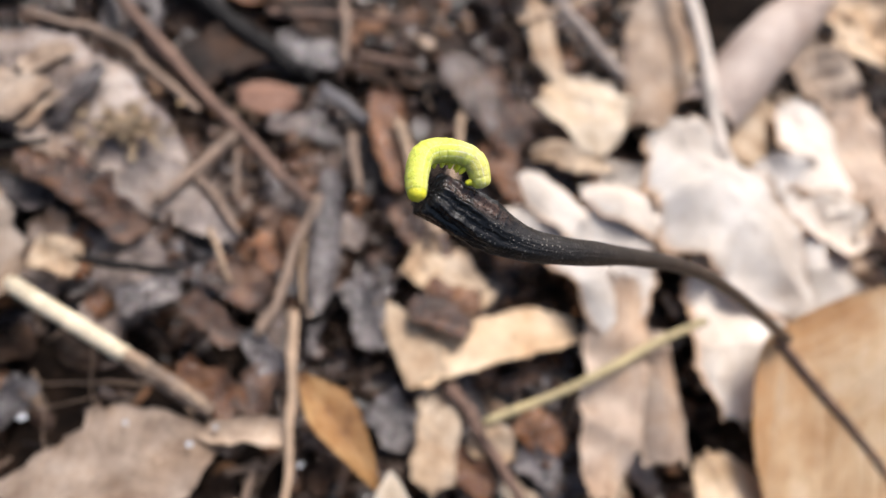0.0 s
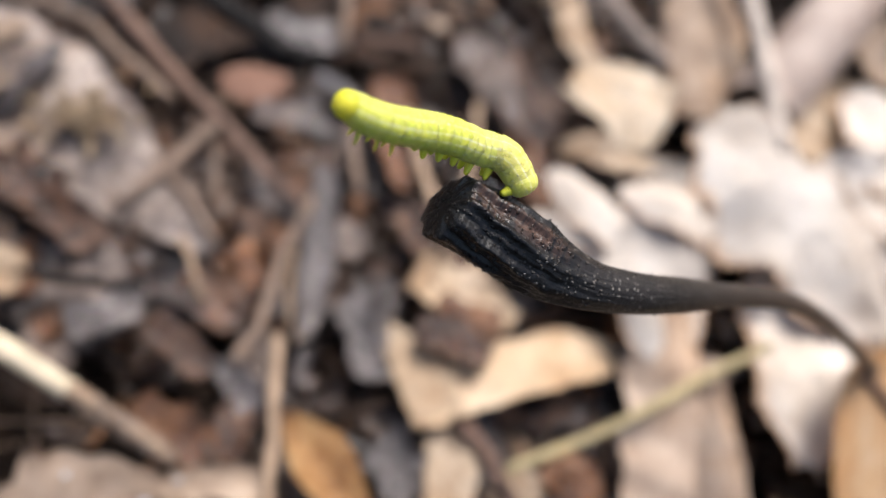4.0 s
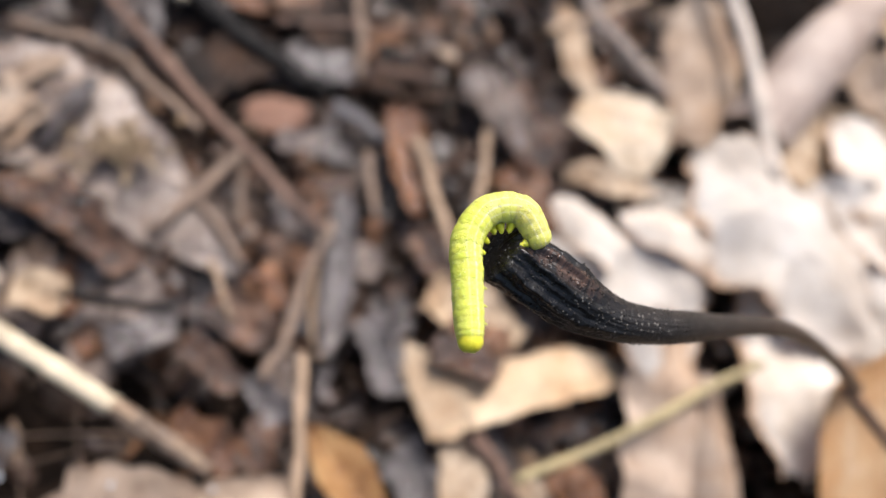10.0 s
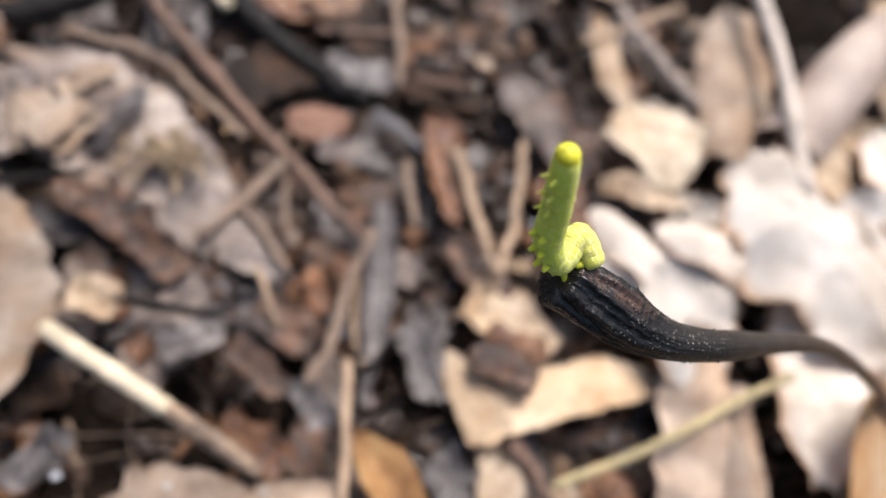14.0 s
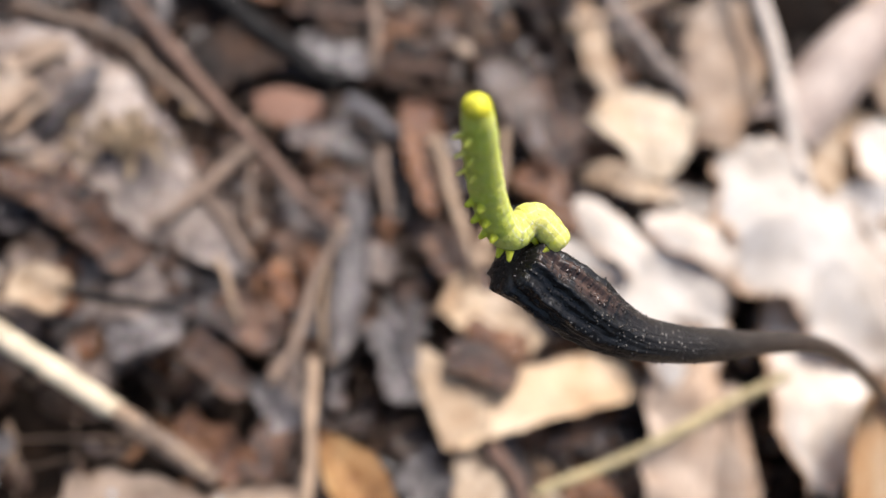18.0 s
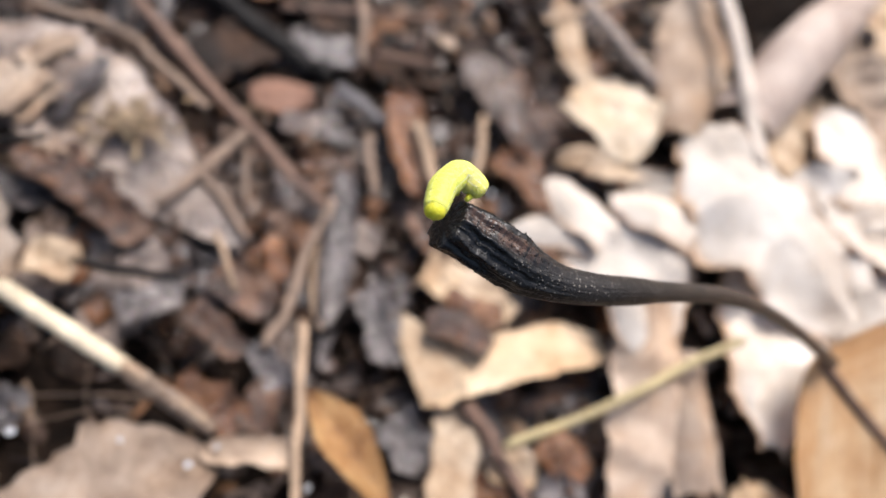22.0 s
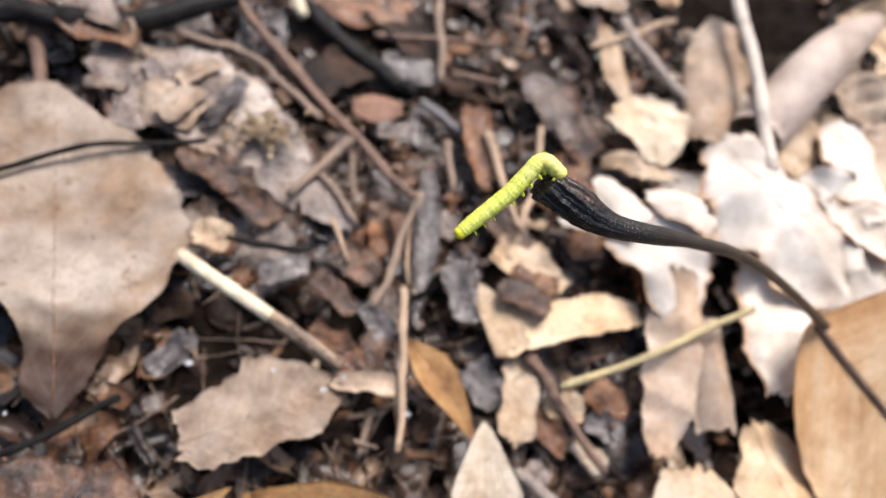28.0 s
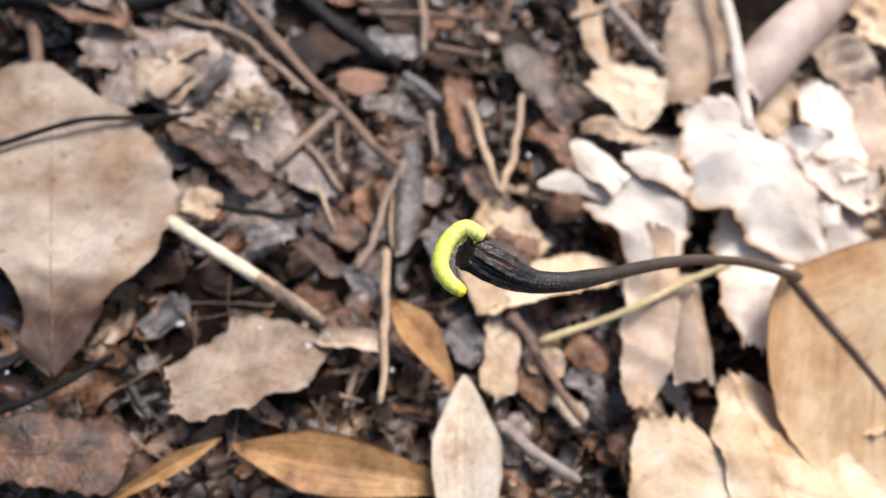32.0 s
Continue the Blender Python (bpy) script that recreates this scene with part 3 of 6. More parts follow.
def leaf_material(name, base, dark, light, rough, veins=0.5, clear=0.15, spec=0.4, ribs=False, relief=0.0004, stain=0.55, grain=0.75, patch=120.0, rim=0.0, wet=False, flush=0.0, damp=0.0):
    """Dry leaf: blotches at two scales, side veins from the blade's own u and v, a little light let through."""
    m, nt, b = shader(name, rough, spec)
    vec = coords(nt)
    big = noise_tex(nt, vec, patch, 3.0)
    fine = noise_tex(nt, vec, 900.0, 6.0, 0.7)
    rnd = nt.nodes.new("ShaderNodeObjectInfo").outputs["Random"]
    col = ramp(nt, big, [(0.3, dark), (0.5, base), (0.72, light)]).outputs[0]
    speck = ramp(nt, fine, [(0.3, (0.45, 0.4, 0.36)), (0.5, (1, 1, 1)), (0.75, (1.12, 1.1, 1.06))]).outputs[0]
    col = mix(nt, grain, col, speck, "MULTIPLY")
    tone = ramp(nt, rnd, [(0.0, (0.78, 0.76, 0.76)), (1.0, (1.12, 1.06, 1.0))]).outputs[0]
    col = mix(nt, 1.0, col, tone, "MULTIPLY")
    # rusty stains with soft rims and small dark spots, placed anew on every leaf
    moved = nt.nodes.new("ShaderNodeVectorMath")
    moved.operation = "ADD"
    nt.links.new(vec, moved.inputs[0])
    nt.links.new(rnd, moved.inputs[1])
    wide = ramp(nt, noise_tex(nt, moved.outputs[0], 55.0, 4.0, 0.65), [(0.46, (0, 0, 0)), (0.62, (1, 1, 1))]).outputs[0]
    col = mix(nt, mix(nt, stain, (0, 0, 0), wide), col, mix(nt, 1.0, col, (0.80, 0.625, 0.44), "MULTIPLY"))
    spots = ramp(nt, noise_tex(nt, moved.outputs[0], 330.0, 3.0), [(0.62, (0, 0, 0)), (0.70, (1, 1, 1))]).outputs[0]
    col = mix(nt, mix(nt, stain, (0, 0, 0), spots), col, mix(nt, 1.0, col, (0.55, 0.46, 0.40), "MULTIPLY"))
    uv = nt.nodes.new("ShaderNodeUVMap").outputs[0]
    sep = nt.nodes.new("ShaderNodeSeparateXYZ")
    nt.links.new(uv, sep.inputs[0])
    lines = nt.nodes.new("ShaderNodeMath")
    lines.operation = "MULTIPLY_ADD"
    side = nt.nodes.new("ShaderNodeMath")
    side.operation = "ABSOLUTE"
    nt.links.new(sep.outputs[1], side.inputs[0])
    if rim:
        # old leaves go brown in a thin uneven band along the margin
        band = ramp(nt, mix(nt, 0.12, side.outputs[0], big), [(0.80, (0, 0, 0)), (0.93, (rim, rim, rim))]).outputs[0]
        col = mix(nt, band, col, mix(nt, 1.0, col, (0.66, 0.42, 0.24), "MULTIPLY"))
    if wet:
        # one lobe has soaked up water from the soil
        soaked = ramp(nt, mix(nt, 0.22, sep.outputs[0], big), [(0.28, (1, 1, 1)), (0.42, (0, 0, 0))]).outputs[0]
        col = mix(nt, soaked, col, mix(nt, 1.0, col, (0.17, 0.105, 0.075), "MULTIPLY"))
    if flush:
        # orange-brown flush that spreads unevenly from the leaf's base
        warm = ramp(nt, mix(nt, 0.3, sep.outputs[0], big), [(0.20, (flush, flush, flush)), (0.36, (0, 0, 0))]).outputs[0]
        col = mix(nt, warm, col, mix(nt, 1.0, col, (0.78, 0.56, 0.34), "MULTIPLY"))
    if ribs:
        nt.links.new(sep.outputs[1], lines.inputs[0])
        lines.inputs[1].default_value, lines.inputs[2].default_value = 70.0, 0.0
    else:
        nt.links.new(side.outputs[0], lines.inputs[0])
        lines.inputs[1].default_value = -14.0
        up = nt.nodes.new("ShaderNodeMath")
        up.operation = "MULTIPLY"
        up.inputs[1].default_value = 60.0
        nt.links.new(sep.outputs[0], up.inputs[0])
        nt.links.new(up.outputs[0], lines.inputs[2])
    wave = nt.nodes.new("ShaderNodeMath")
    wave.operation = "SINE"
    nt.links.new(lines.outputs[0], wave.inputs[0])
    vein = ramp(nt, wave.outputs[0], [(0.75, (0, 0, 0)), (1.0, (1, 1, 1))]).outputs[0]
    col = mix(nt, 0.35 * veins, col, mix(nt, vein, col, light), "MIX")
    nt.links.new(col, b.inputs["Base Color"])
    h = mix(nt, 0.3 * veins, fine, vein)
    if damp:
        # a film of water lies in patches over cockled, rotting tissue
        film = noise_tex(nt, moved.outputs[0], 210.0, 4.0, 0.7)
        gloss = ramp(nt, film, [(0.40, (0.55, 0.55, 0.55)), (0.56, (0.10, 0.10, 0.10))]).outputs[0]
        nt.links.new(mix(nt, damp, (rough, rough, rough), gloss), b.inputs["Roughness"])
        h = mix(nt, 0.65, h, noise_tex(nt, moved.outputs[0], 420.0, 3.0, 0.6))
    bump(nt, b, h, 0.7, relief)
    out = nt.nodes["Material Output"]
    tr = nt.nodes.new("ShaderNodeBsdfTranslucent")
    nt.links.new(mix(nt, 1.0, col, (1.0, 0.86, 0.70), "MULTIPLY"), tr.inputs[0])
    ms = nt.nodes.new("ShaderNodeMixShader")
    ms.inputs[0].default_value = clear
    nt.links.new(b.outputs[0], ms.inputs[1])
    nt.links.new(tr.outputs[0], ms.inputs[2])
    nt.links.new(ms.outputs[0], out.inputs[0])
    return m


MATS = {
    "buff": leaf_material("buff_leaf", (0.375, 0.29, 0.222), (0.20, 0.138, 0.096), (0.52, 0.43, 0.35), 0.6, 0.2, grain=0.5, patch=90.0),
    "bleached": leaf_material("bleached_leaf", (0.72, 0.67, 0.605), (0.61, 0.54, 0.465), (0.79, 0.75, 0.70), 0.5, 0.2, 0.2, stain=0.22, grain=0.32, patch=75.0, rim=0.9),
    "buffwet": leaf_material("buff_lobed_leaf", (0.29, 0.235, 0.19), (0.135, 0.092, 0.066), (0.45, 0.385, 0.33), 0.55, 0.12, stain=0.8, grain=0.5, patch=48.0, wet=True),
    "tanblot": leaf_material("blotched_tan_leaf", (0.66, 0.51, 0.345), (0.46, 0.295, 0.155), (0.76, 0.67, 0.54), 0.5, 0.4, 0.22, stain=0.4, grain=0.4, patch=85.0),
    "tan": leaf_material("tan_leaf", (0.585, 0.455, 0.32), (0.37, 0.24, 0.14), (0.71, 0.59, 0.46), 0.6, 0.4),
    "chip": leaf_material("grained_tan_leaf", (0.63, 0.47, 0.31), (0.42, 0.26, 0.14), (0.75, 0.62, 0.46), 0.6, 0.8, ribs=True, stain=0.35),
    "straw": leaf_material("straw_leaf", (0.70, 0.60, 0.465), (0.46, 0.33, 0.21), (0.79, 0.72, 0.60), 0.6, 0.5, 0.2, ribs=True, grain=0.45),
    "ochre": leaf_material("ochre_leaf", (0.40, 0.22, 0.085), (0.16, 0.07, 0.025), (0.58, 0.39, 0.19), 0.42, 0.6, ribs=True),
    "rust": leaf_material("rust_leaf", (0.17, 0.076, 0.034), (0.05, 0.024, 0.014), (0.31, 0.165, 0.085), 0.36, 0.4, patch=230.0, relief=0.0018, spec=0.65, damp=0.9),
    "umber": leaf_material("umber_leaf", (0.075, 0.040, 0.025), (0.016, 0.010, 0.007), (0.19, 0.105, 0.062), 0.27, 0.4, 0.05, 0.55, patch=230.0, relief=0.0018, damp=0.9),
    # wet black-brown; the shade of the litter's gaps is put into it
    "pitch": leaf_material("shaded_wet_leaf", (0.030, 0.019, 0.014), (0.008, 0.006, 0.005), (0.08, 0.046, 0.030), 0.5, 0.3, 0.03, 0.22, relief=0.001),
    "slate": leaf_material("slate_leaf", (0.096, 0.083, 0.081), (0.022, 0.018, 0.019), (0.24, 0.218, 0.218), 0.22, 0.3, 0.05, 0.75, stain=0.15, patch=230.0, relief=0.0018, damp=0.9),
    "greyleaf": leaf_material("grey_leaf", (0.185, 0.145, 0.128), (0.06, 0.044, 0.036), (0.34, 0.285, 0.255), 0.42, 0.4, stain=0.8, patch=230.0, relief=0.0018, spec=0.65, damp=0.9),
    "weathered": leaf_material("weathered_leaf", (0.275, 0.224, 0.197), (0.085, 0.06, 0.05), (0.48, 0.415, 0.375), 0.38, 0.3, stain=0.7, grain=0.7, patch=62.0, relief=0.0015, spec=0.65, damp=0.7),
    "redchip": leaf_material("red_chip", (0.27, 0.135, 0.085), (0.12, 0.055, 0.035), (0.36, 0.21, 0.15), 0.6, 0.1),
    "rolled": leaf_material("rolled_leaf", (0.46, 0.375, 0.33), (0.33, 0.255, 0.215), (0.57, 0.49, 0.44), 0.55, 0.3, 0.15, grain=0.3, patch=60.0, stain=0.3),
    "pinkpale": leaf_material("pink_grey_leaf", (0.48, 0.38, 0.305), (0.29, 0.205, 0.15), (0.65, 0.56, 0.48), 0.6, 0.3, 0.2, grain=0.4, patch=80.0),
    "crumbly": leaf_material("crumbly_leaf", (0.34, 0.26, 0.165), (0.18, 0.12, 0.07), (0.48, 0.39, 0.27), 0.7, 0.1),
    "standing": leaf_material("standing_leaf", (0.66, 0.50, 0.32), (0.44, 0.28, 0.145), (0.76, 0.65, 0.50), 0.5, 0.35, 0.25, grain=0.4, patch=45.0, stain=0.5, flush=0.8),
}


def stick_material(name, base, dark, light, rough=0.65, spec=0.4):
    m, nt, b = shader(name, rough, spec)
    vec = coords(nt, "UV")
    mp = nt.nodes.new("ShaderNodeMapping")
    mp.inputs["Scale"].default_value = (3.0, 14.0, 1.0)
    nt.links.new(vec, mp.inputs[0])
    grain = noise_tex(nt, mp.outputs[0], 3.0, 6.0, 0.7)
    blot = noise_tex(nt, coords(nt), 160.0, 3.0)
    col = ramp(nt, grain, [(0.3, dark), (0.5, base), (0.7, light)]).outputs[0]
    col = mix(nt, 0.6, col, ramp(nt, blot, [(0.32, (0.34, 0.31, 0.3)), (0.48, (0.85, 0.82, 0.8)), (0.66, (1.25, 1.2, 1.16))]).outputs[0], "MULTIPLY")
    nt.links.new(col, b.inputs["Base Color"])
    bump(nt, b, grain, 0.6, 0.0003)
    return m


STICK_MATS = {
    "pale": stick_material("pale_stem", (0.66, 0.56, 0.40), (0.46, 0.34, 0.20), (0.78, 0.71, 0.57)),
    "bark": stick_material("brown_bark", (0.15, 0.088, 0.062), (0.06, 0.034, 0.024), (0.27, 0.17, 0.125)),
    "grey": stick_material("grey_bark", (0.25, 0.20, 0.17), (0.12, 0.09, 0.075), (0.42, 0.36, 0.32)),
    "tanstalk": stick_material("tan_stalk", (0.36, 0.25, 0.165), (0.18, 0.11, 0.065), (0.50, 0.375, 0.27)),
    "strawstick": stick_material("dull_twig", (0.21, 0.145, 0.105), (0.09, 0.058, 0.04), (0.34, 0.25, 0.19)),
    "palegrey": stick_material("pale_grey_stalk", (0.50, 0.43, 0.37), (0.30, 0.24, 0.20), (0.66, 0.60, 0.54)),
    "olive": stick_material("olive_stalk", (0.42, 0.34, 0.18), (0.26, 0.19, 0.09), (0.54, 0.46, 0.28)),
    "black": stick_material("black_twig", (0.009, 0.0075, 0.007), (0.004, 0.0035, 0.0035), (0.024, 0.021, 0.020), 0.5, 0.12),
    "slate": stick_material("slate_twig", (0.11, 0.10, 0.105), (0.05, 0.045, 0.045), (0.2, 0.19, 0.19), 0.5),
    "rotten": stick_material("rotten_stem", (0.15, 0.095, 0.062), (0.03, 0.02, 0.014), (0.50, 0.42, 0.34)),
}


def soil_material():
    m, nt, b = shader("humus", 0.85, 0.06)
    vec = coords(nt)
    a, c = noise_tex(nt, vec, 180.0, 6.0, 0.7), noise_tex(nt, vec, 900.0, 5.0, 0.7)
    col = ramp(nt, a, [(0.3, (0.004, 0.003, 0.0025)), (0.5, (0.009, 0.006, 0.0045)), (0.72, (0.032, 0.020, 0.014))]).outputs[0]
    col = mix(nt, 0.6, col, ramp(nt, c, [(0.35, (0.4, 0.4, 0.4)), (0.7, (1.5, 1.4, 1.3))]).outputs[0], "MULTIPLY")
    nt.links.new(col, b.inputs["Base Color"])
    bump(nt, b, c, 0.9, 0.0008)
    return m


def crumb_material(name, rough, spec):
    """Small litter: each piece takes its own brown."""
    m, nt, b = shader(name, rough, spec)
    isl = nt.nodes.new("ShaderNodeNewGeometry").outputs["Random Per Island"]
    col = ramp(nt, isl, [(0.0, (0.012, 0.008, 0.006)), (0.3, (0.034, 0.020, 0.014)), (0.55, (0.062, 0.034, 0.022)), (0.7, (0.072, 0.065, 0.068)), (0.82, (0.15, 0.070, 0.032)), (0.93, (0.20, 0.11, 0.062)), (1.0, (0.30, 0.215, 0.15))]).outputs[0]
    fine = noise_tex(nt, coords(nt), 800.0, 5.0, 0.7)
    col = mix(nt, 0.7, col, ramp(nt, fine, [(0.3, (0.45, 0.43, 0.42)), (0.7, (1.3, 1.25, 1.2))]).outputs[0], "MULTIPLY")
    nt.links.new(col, b.inputs["Base Color"])
    bump(nt, b, fine, 0.6, 0.0004)
    return m


def stalk_material():
    """Blackened leaf stalk: glossy black at the swollen base, grey-brown with pale specks further on, a rusty cracked stain on top of the tip."""
    m, nt, b = shader("black_stalk", 0.42, 0.45)
    uv = nt.nodes.new("ShaderNodeUVMap").outputs[0]
    sep = nt.nodes.new("ShaderNodeSeparateXYZ")
    nt.links.new(uv, sep.inputs[0])
    vec = coords(nt)
    patch, fine = noise_tex(nt, vec, 300.0, 4.0), noise_tex(nt, vec, 2200.0, 4.0, 0.7)
    along = ramp(nt, sep.outputs[0], [(0.0, (0.006, 0.0055, 0.0055)), (0.24, (0.008, 0.007, 0.0065)), (0.42, (0.014, 0.011, 0.009)), (0.7, (0.036, 0.026, 0.019)), (1.0, (0.085, 0.055, 0.036))]).outputs[0]
    col = mix(nt, 0.5, along, ramp(nt, patch, [(0.35, (0.6, 0.55, 0.5)), (0.7, (1.7, 1.5, 1.4))]).outputs[0], "MULTIPLY")
    dots = add(nt, "ShaderNodeTexVoronoi", Scale=2300.0)
    nt.links.new(vec, dots.inputs["Vector"])
    spot = ramp(nt, dots.outputs["Distance"], [(0.12, (1, 1, 1)), (0.3, (0, 0, 0))]).outputs[0]
    where = ramp(nt, sep.outputs[0], [(0.05, (0.06, 0.06, 0.06)), (0.28, (0.95, 0.95, 0.95)), (0.5, (0.6, 0.6, 0.6)), (0.8, (0.1, 0.1, 0.1))]).outputs[0]
    gate = ramp(nt, patch, [(0.42, (0, 0, 0)), (0.62, (1, 1, 1))]).outputs[0]
    fac = mix(nt, 1.0, mix(nt, 1.0, spot, where, "MULTIPLY"), gate, "MULTIPLY")
    col = mix(nt, fac, col, (0.30, 0.27, 0.235))
    # rusty stain on the upper side of the tip, broken by cracks that run crosswise
    upper = ramp(nt, sep.outputs[1], [(0.2, (0, 0, 0)), (0.26, (1, 1, 1)), (0.32, (1, 1, 1)), (0.38, (0, 0, 0))]).outputs[0]
    near = ramp(nt, sep.outputs[0], [(0.0, (0.7, 0.7, 0.7)), (0.15, (1, 1, 1)), (0.24, (0.1, 0.1, 0.1)), (0.4, (0, 0, 0))]).outputs[0]
    mp = nt.nodes.new("ShaderNodeMapping")
    mp.inputs["Scale"].default_value = (90.0, 7.0, 1.0)
    nt.links.new(uv, mp.inputs[0])
    crack = ramp(nt, noise_tex(nt, mp.outputs[0], 1.0, 3.0), [(0.40, (0, 0, 0)), (0.62, (1, 1, 1))]).outputs[0]
    rust = mix(nt, 1.0, mix(nt, 1.0, upper, near, "MULTIPLY"), crack, "MULTIPLY")
    col = mix(nt, rust, col, (0.105, 0.058, 0.040))
    nt.links.new(col, b.inputs["Base Color"])
    rr = ramp(nt, sep.outputs[0], [(0.10, (0.24, 0.24, 0.24)), (0.22, (0.34, 0.34, 0.34)), (0.36, (0.56, 0.56, 0.56))]).outputs[0]
    rr = mix(nt, 0.5, rr, ramp(nt, fine, [(0.35, (0.22, 0.22, 0.22)), (0.65, (0.5, 0.5, 0.5))]).outputs[0])
    nt.links.new(rr, b.inputs["Roughness"])
    lines = nt.nodes.new("ShaderNodeMapping")
    lines.inputs["Scale"].default_value = (9.0, 42.0, 1.0)
    nt.links.new(uv, lines.inputs[0])
    grain = noise_tex(nt, lines.outputs[0], 1.0, 4.0, 0.6)
    bump(nt, b, mix(nt, 0.45, mix(nt, 0.7, fine, spot), mix(nt, 0.12, grain, crack)), 0.8, 0.0004)
    return m


def grub_material(name, base, stripe, spots=True):
    """Soft green skin with fine cross wrinkles and pale granules; thin pale lines run along the back and flanks."""
    m, nt, b = shader(name, 0.5, 0.3)
    vec = coords(nt)
    sep = nt.nodes.new("ShaderNodeSeparateXYZ")
    nt.links.new(vec, sep.inputs[0])
    ang = nt.nodes.new("ShaderNodeMath")
    ang.operation = "ARCTAN2"
    nt.links.new(sep.outputs[1], ang.inputs[0])
    nt.links.new(sep.outputs[2], ang.inputs[1])
    a = nt.nodes.new("ShaderNodeMath")
    a.operation = "ABSOLUTE"
    nt.links.new(ang.outputs[0], a.inputs[0])
    scaled = nt.nodes.new("ShaderNodeMath")
    scaled.operation = "MULTIPLY"
    scaled.inputs[1].default_value = 1 / math.pi
    nt.links.new(a.outputs[0], scaled.inputs[0])
    k = [(0.0, (0, 0, 0)), (0.20, (0, 0, 0)), (0.225, (0.45, 0.45, 0.45)), (0.25, (0, 0, 0)), (0.355, (0, 0, 0)), (0.385, (0.8, 0.8, 0.8)), (0.415, (0, 0, 0)),
         (0.49, (0, 0, 0)), (0.515, (0.6, 0.6, 0.6)), (0.54, (0, 0, 0))]
    line = ramp(nt, scaled.outputs[0], k).outputs[0]
    shift = nt.nodes.new("ShaderNodeVectorMath")
    shift.operation = "ADD"
    nt.links.new(vec, shift.inputs[0])
    nt.links.new(nt.nodes.new("ShaderNodeObjectInfo").outputs["Random"], shift.inputs[1])
    vec = shift.outputs[0]
    fine = noise_tex(nt, vec, 2600.0, 4.0, 0.6)
    blot = noise_tex(nt, vec, 900.0, 2.0)
    col = mix(nt, 0.6, base, ramp(nt, fine, [(0.3, (0.88, 0.90, 0.74)), (0.7, (1.07, 1.05, 1.12))]).outputs[0], "MULTIPLY")
    col = mix(nt, 0.5, col, ramp(nt, blot, [(0.35, (0.82, 0.9, 0.7)), (0.65, (1.12, 1.04, 1.1))]).outputs[0], "MULTIPLY")
    grains = add(nt, "ShaderNodeTexVoronoi", Scale=3600.0)
    nt.links.new(vec, grains.inputs["Vector"])
    spot = ramp(nt, grains.outputs["Distance"], [(0.12, (1, 1, 1)), (0.28, (0, 0, 0))]).outputs[0]
    if spots:
        broken = ramp(nt, noise_tex(nt, vec, 1500.0, 2.0), [(0.35, (0.25, 0.25, 0.25)), (0.55, (1, 1, 1))]).outputs[0]
        col = mix(nt, mix(nt, 1.0, line, broken, "MULTIPLY"), col, stripe)
        col = mix(nt, mix(nt, 0.28, (0, 0, 0), spot), col, stripe)
    nt.links.new(col, b.inputs["Base Color"])
    b.inputs["Subsurface Weight"].default_value = 0.8
    b.inputs["Subsurface Radius"].default_value = (1.0, 1.0, 0.35)
    b.inputs["Subsurface Scale"].default_value = 0.0009
    bump(nt, b, mix(nt, 0.5, fine, spot), 0.9, 0.00016)
    return m


SOIL, STALK_MAT = soil_material(), stalk_material()
CRUMBS, FRAGMENTS = crumb_material("litter_crumbs", 0.42, 0.32), crumb_material("wet_fragments", 0.28, 0.5)
FLECK_MAT = stick_material("white_fleck", (0.40, 0.41, 0.43), (0.22, 0.22, 0.24), (0.52, 0.53, 0.55))
WART_MAT = stick_material("wart", (0.035, 0.028, 0.023), (0.012, 0.010, 0.008), (0.12, 0.10, 0.085))
GREEN = grub_material("green_skin", (0.70, 0.73, 0.115), (0.84, 0.85, 0.50))
TAIL_GREEN = grub_material("yellow_green_skin", (0.68, 0.64, 0.16), (0.82, 0.78, 0.50))
MID_GREEN = grub_material("mid_green_skin", (0.69, 0.69, 0.15), (0.83, 0.81, 0.54))
HEAD_MAT = grub_material("head_skin", (0.68, 0.62, 0.05), (0.6, 0.6, 0.2), False)
LEG_MAT = grub_material("leg_skin", (0.62, 0.64, 0.06), (0.6, 0.6, 0.2), False)
CLAW_MAT = grub_material("pale_leg_skin", (0.62, 0.64, 0.10), (0.7, 0.7, 0.5), False)


# ---- building helpers ----
def soil(x, y):
    """Height of the soil in mm at x, y in mm."""
    top, low = 0.0, 1 / 1600.0
    for hx, hy, h in HUMMOCKS:
        k = 1.0 / ((x - hx) ** 2 + (y - hy) ** 2 + 400.0)
        top, low = top + k * h, low + k
    v = Vector((x, y, 0.0))
    fade = max(0.0, 1.0 - max(abs(x - 10) - 190, abs(y - 20) - 160, 0.0) / 9.0)
    return top / low - 9.0 + fade * (4.0 * noise.noise(v / 17.0) + 1.6 * noise.noise(v / 6.0 + Vector((9, 4, 2))) + 0.7 * noise.noise(v / 2.3))


def mesh_of(name, verts, faces, material, uvs=None, smooth=True, rim=0):
    """rim: how many of the last faces are a cut edge and stay flat."""
    me = bpy.data.meshes.new(name)
    me.from_pydata([tuple(v) for v in verts], [], faces)
    if uvs is not None:
        layer = me.uv_layers.new(name="UVMap")
        loop = np.empty(len(me.loops), dtype=np.int32)
        me.loops.foreach_get("vertex_index", loop)
        layer.data.foreach_set("uv", np.asarray(uvs, dtype=np.float32)[loop].ravel())
    me.materials.append(material)
    if smooth:
        me.polygons.foreach_set("use_smooth", [True] * (len(me.polygons) - rim) + [False] * rim)
    me.update()
    return me


def part(name, me, parent, label="", at=None):
    ob = new(name, me)
    ob.parent = parent
    if at is not None:
        ob.matrix_basis = at
    return tagged(ob, label) if label else ob


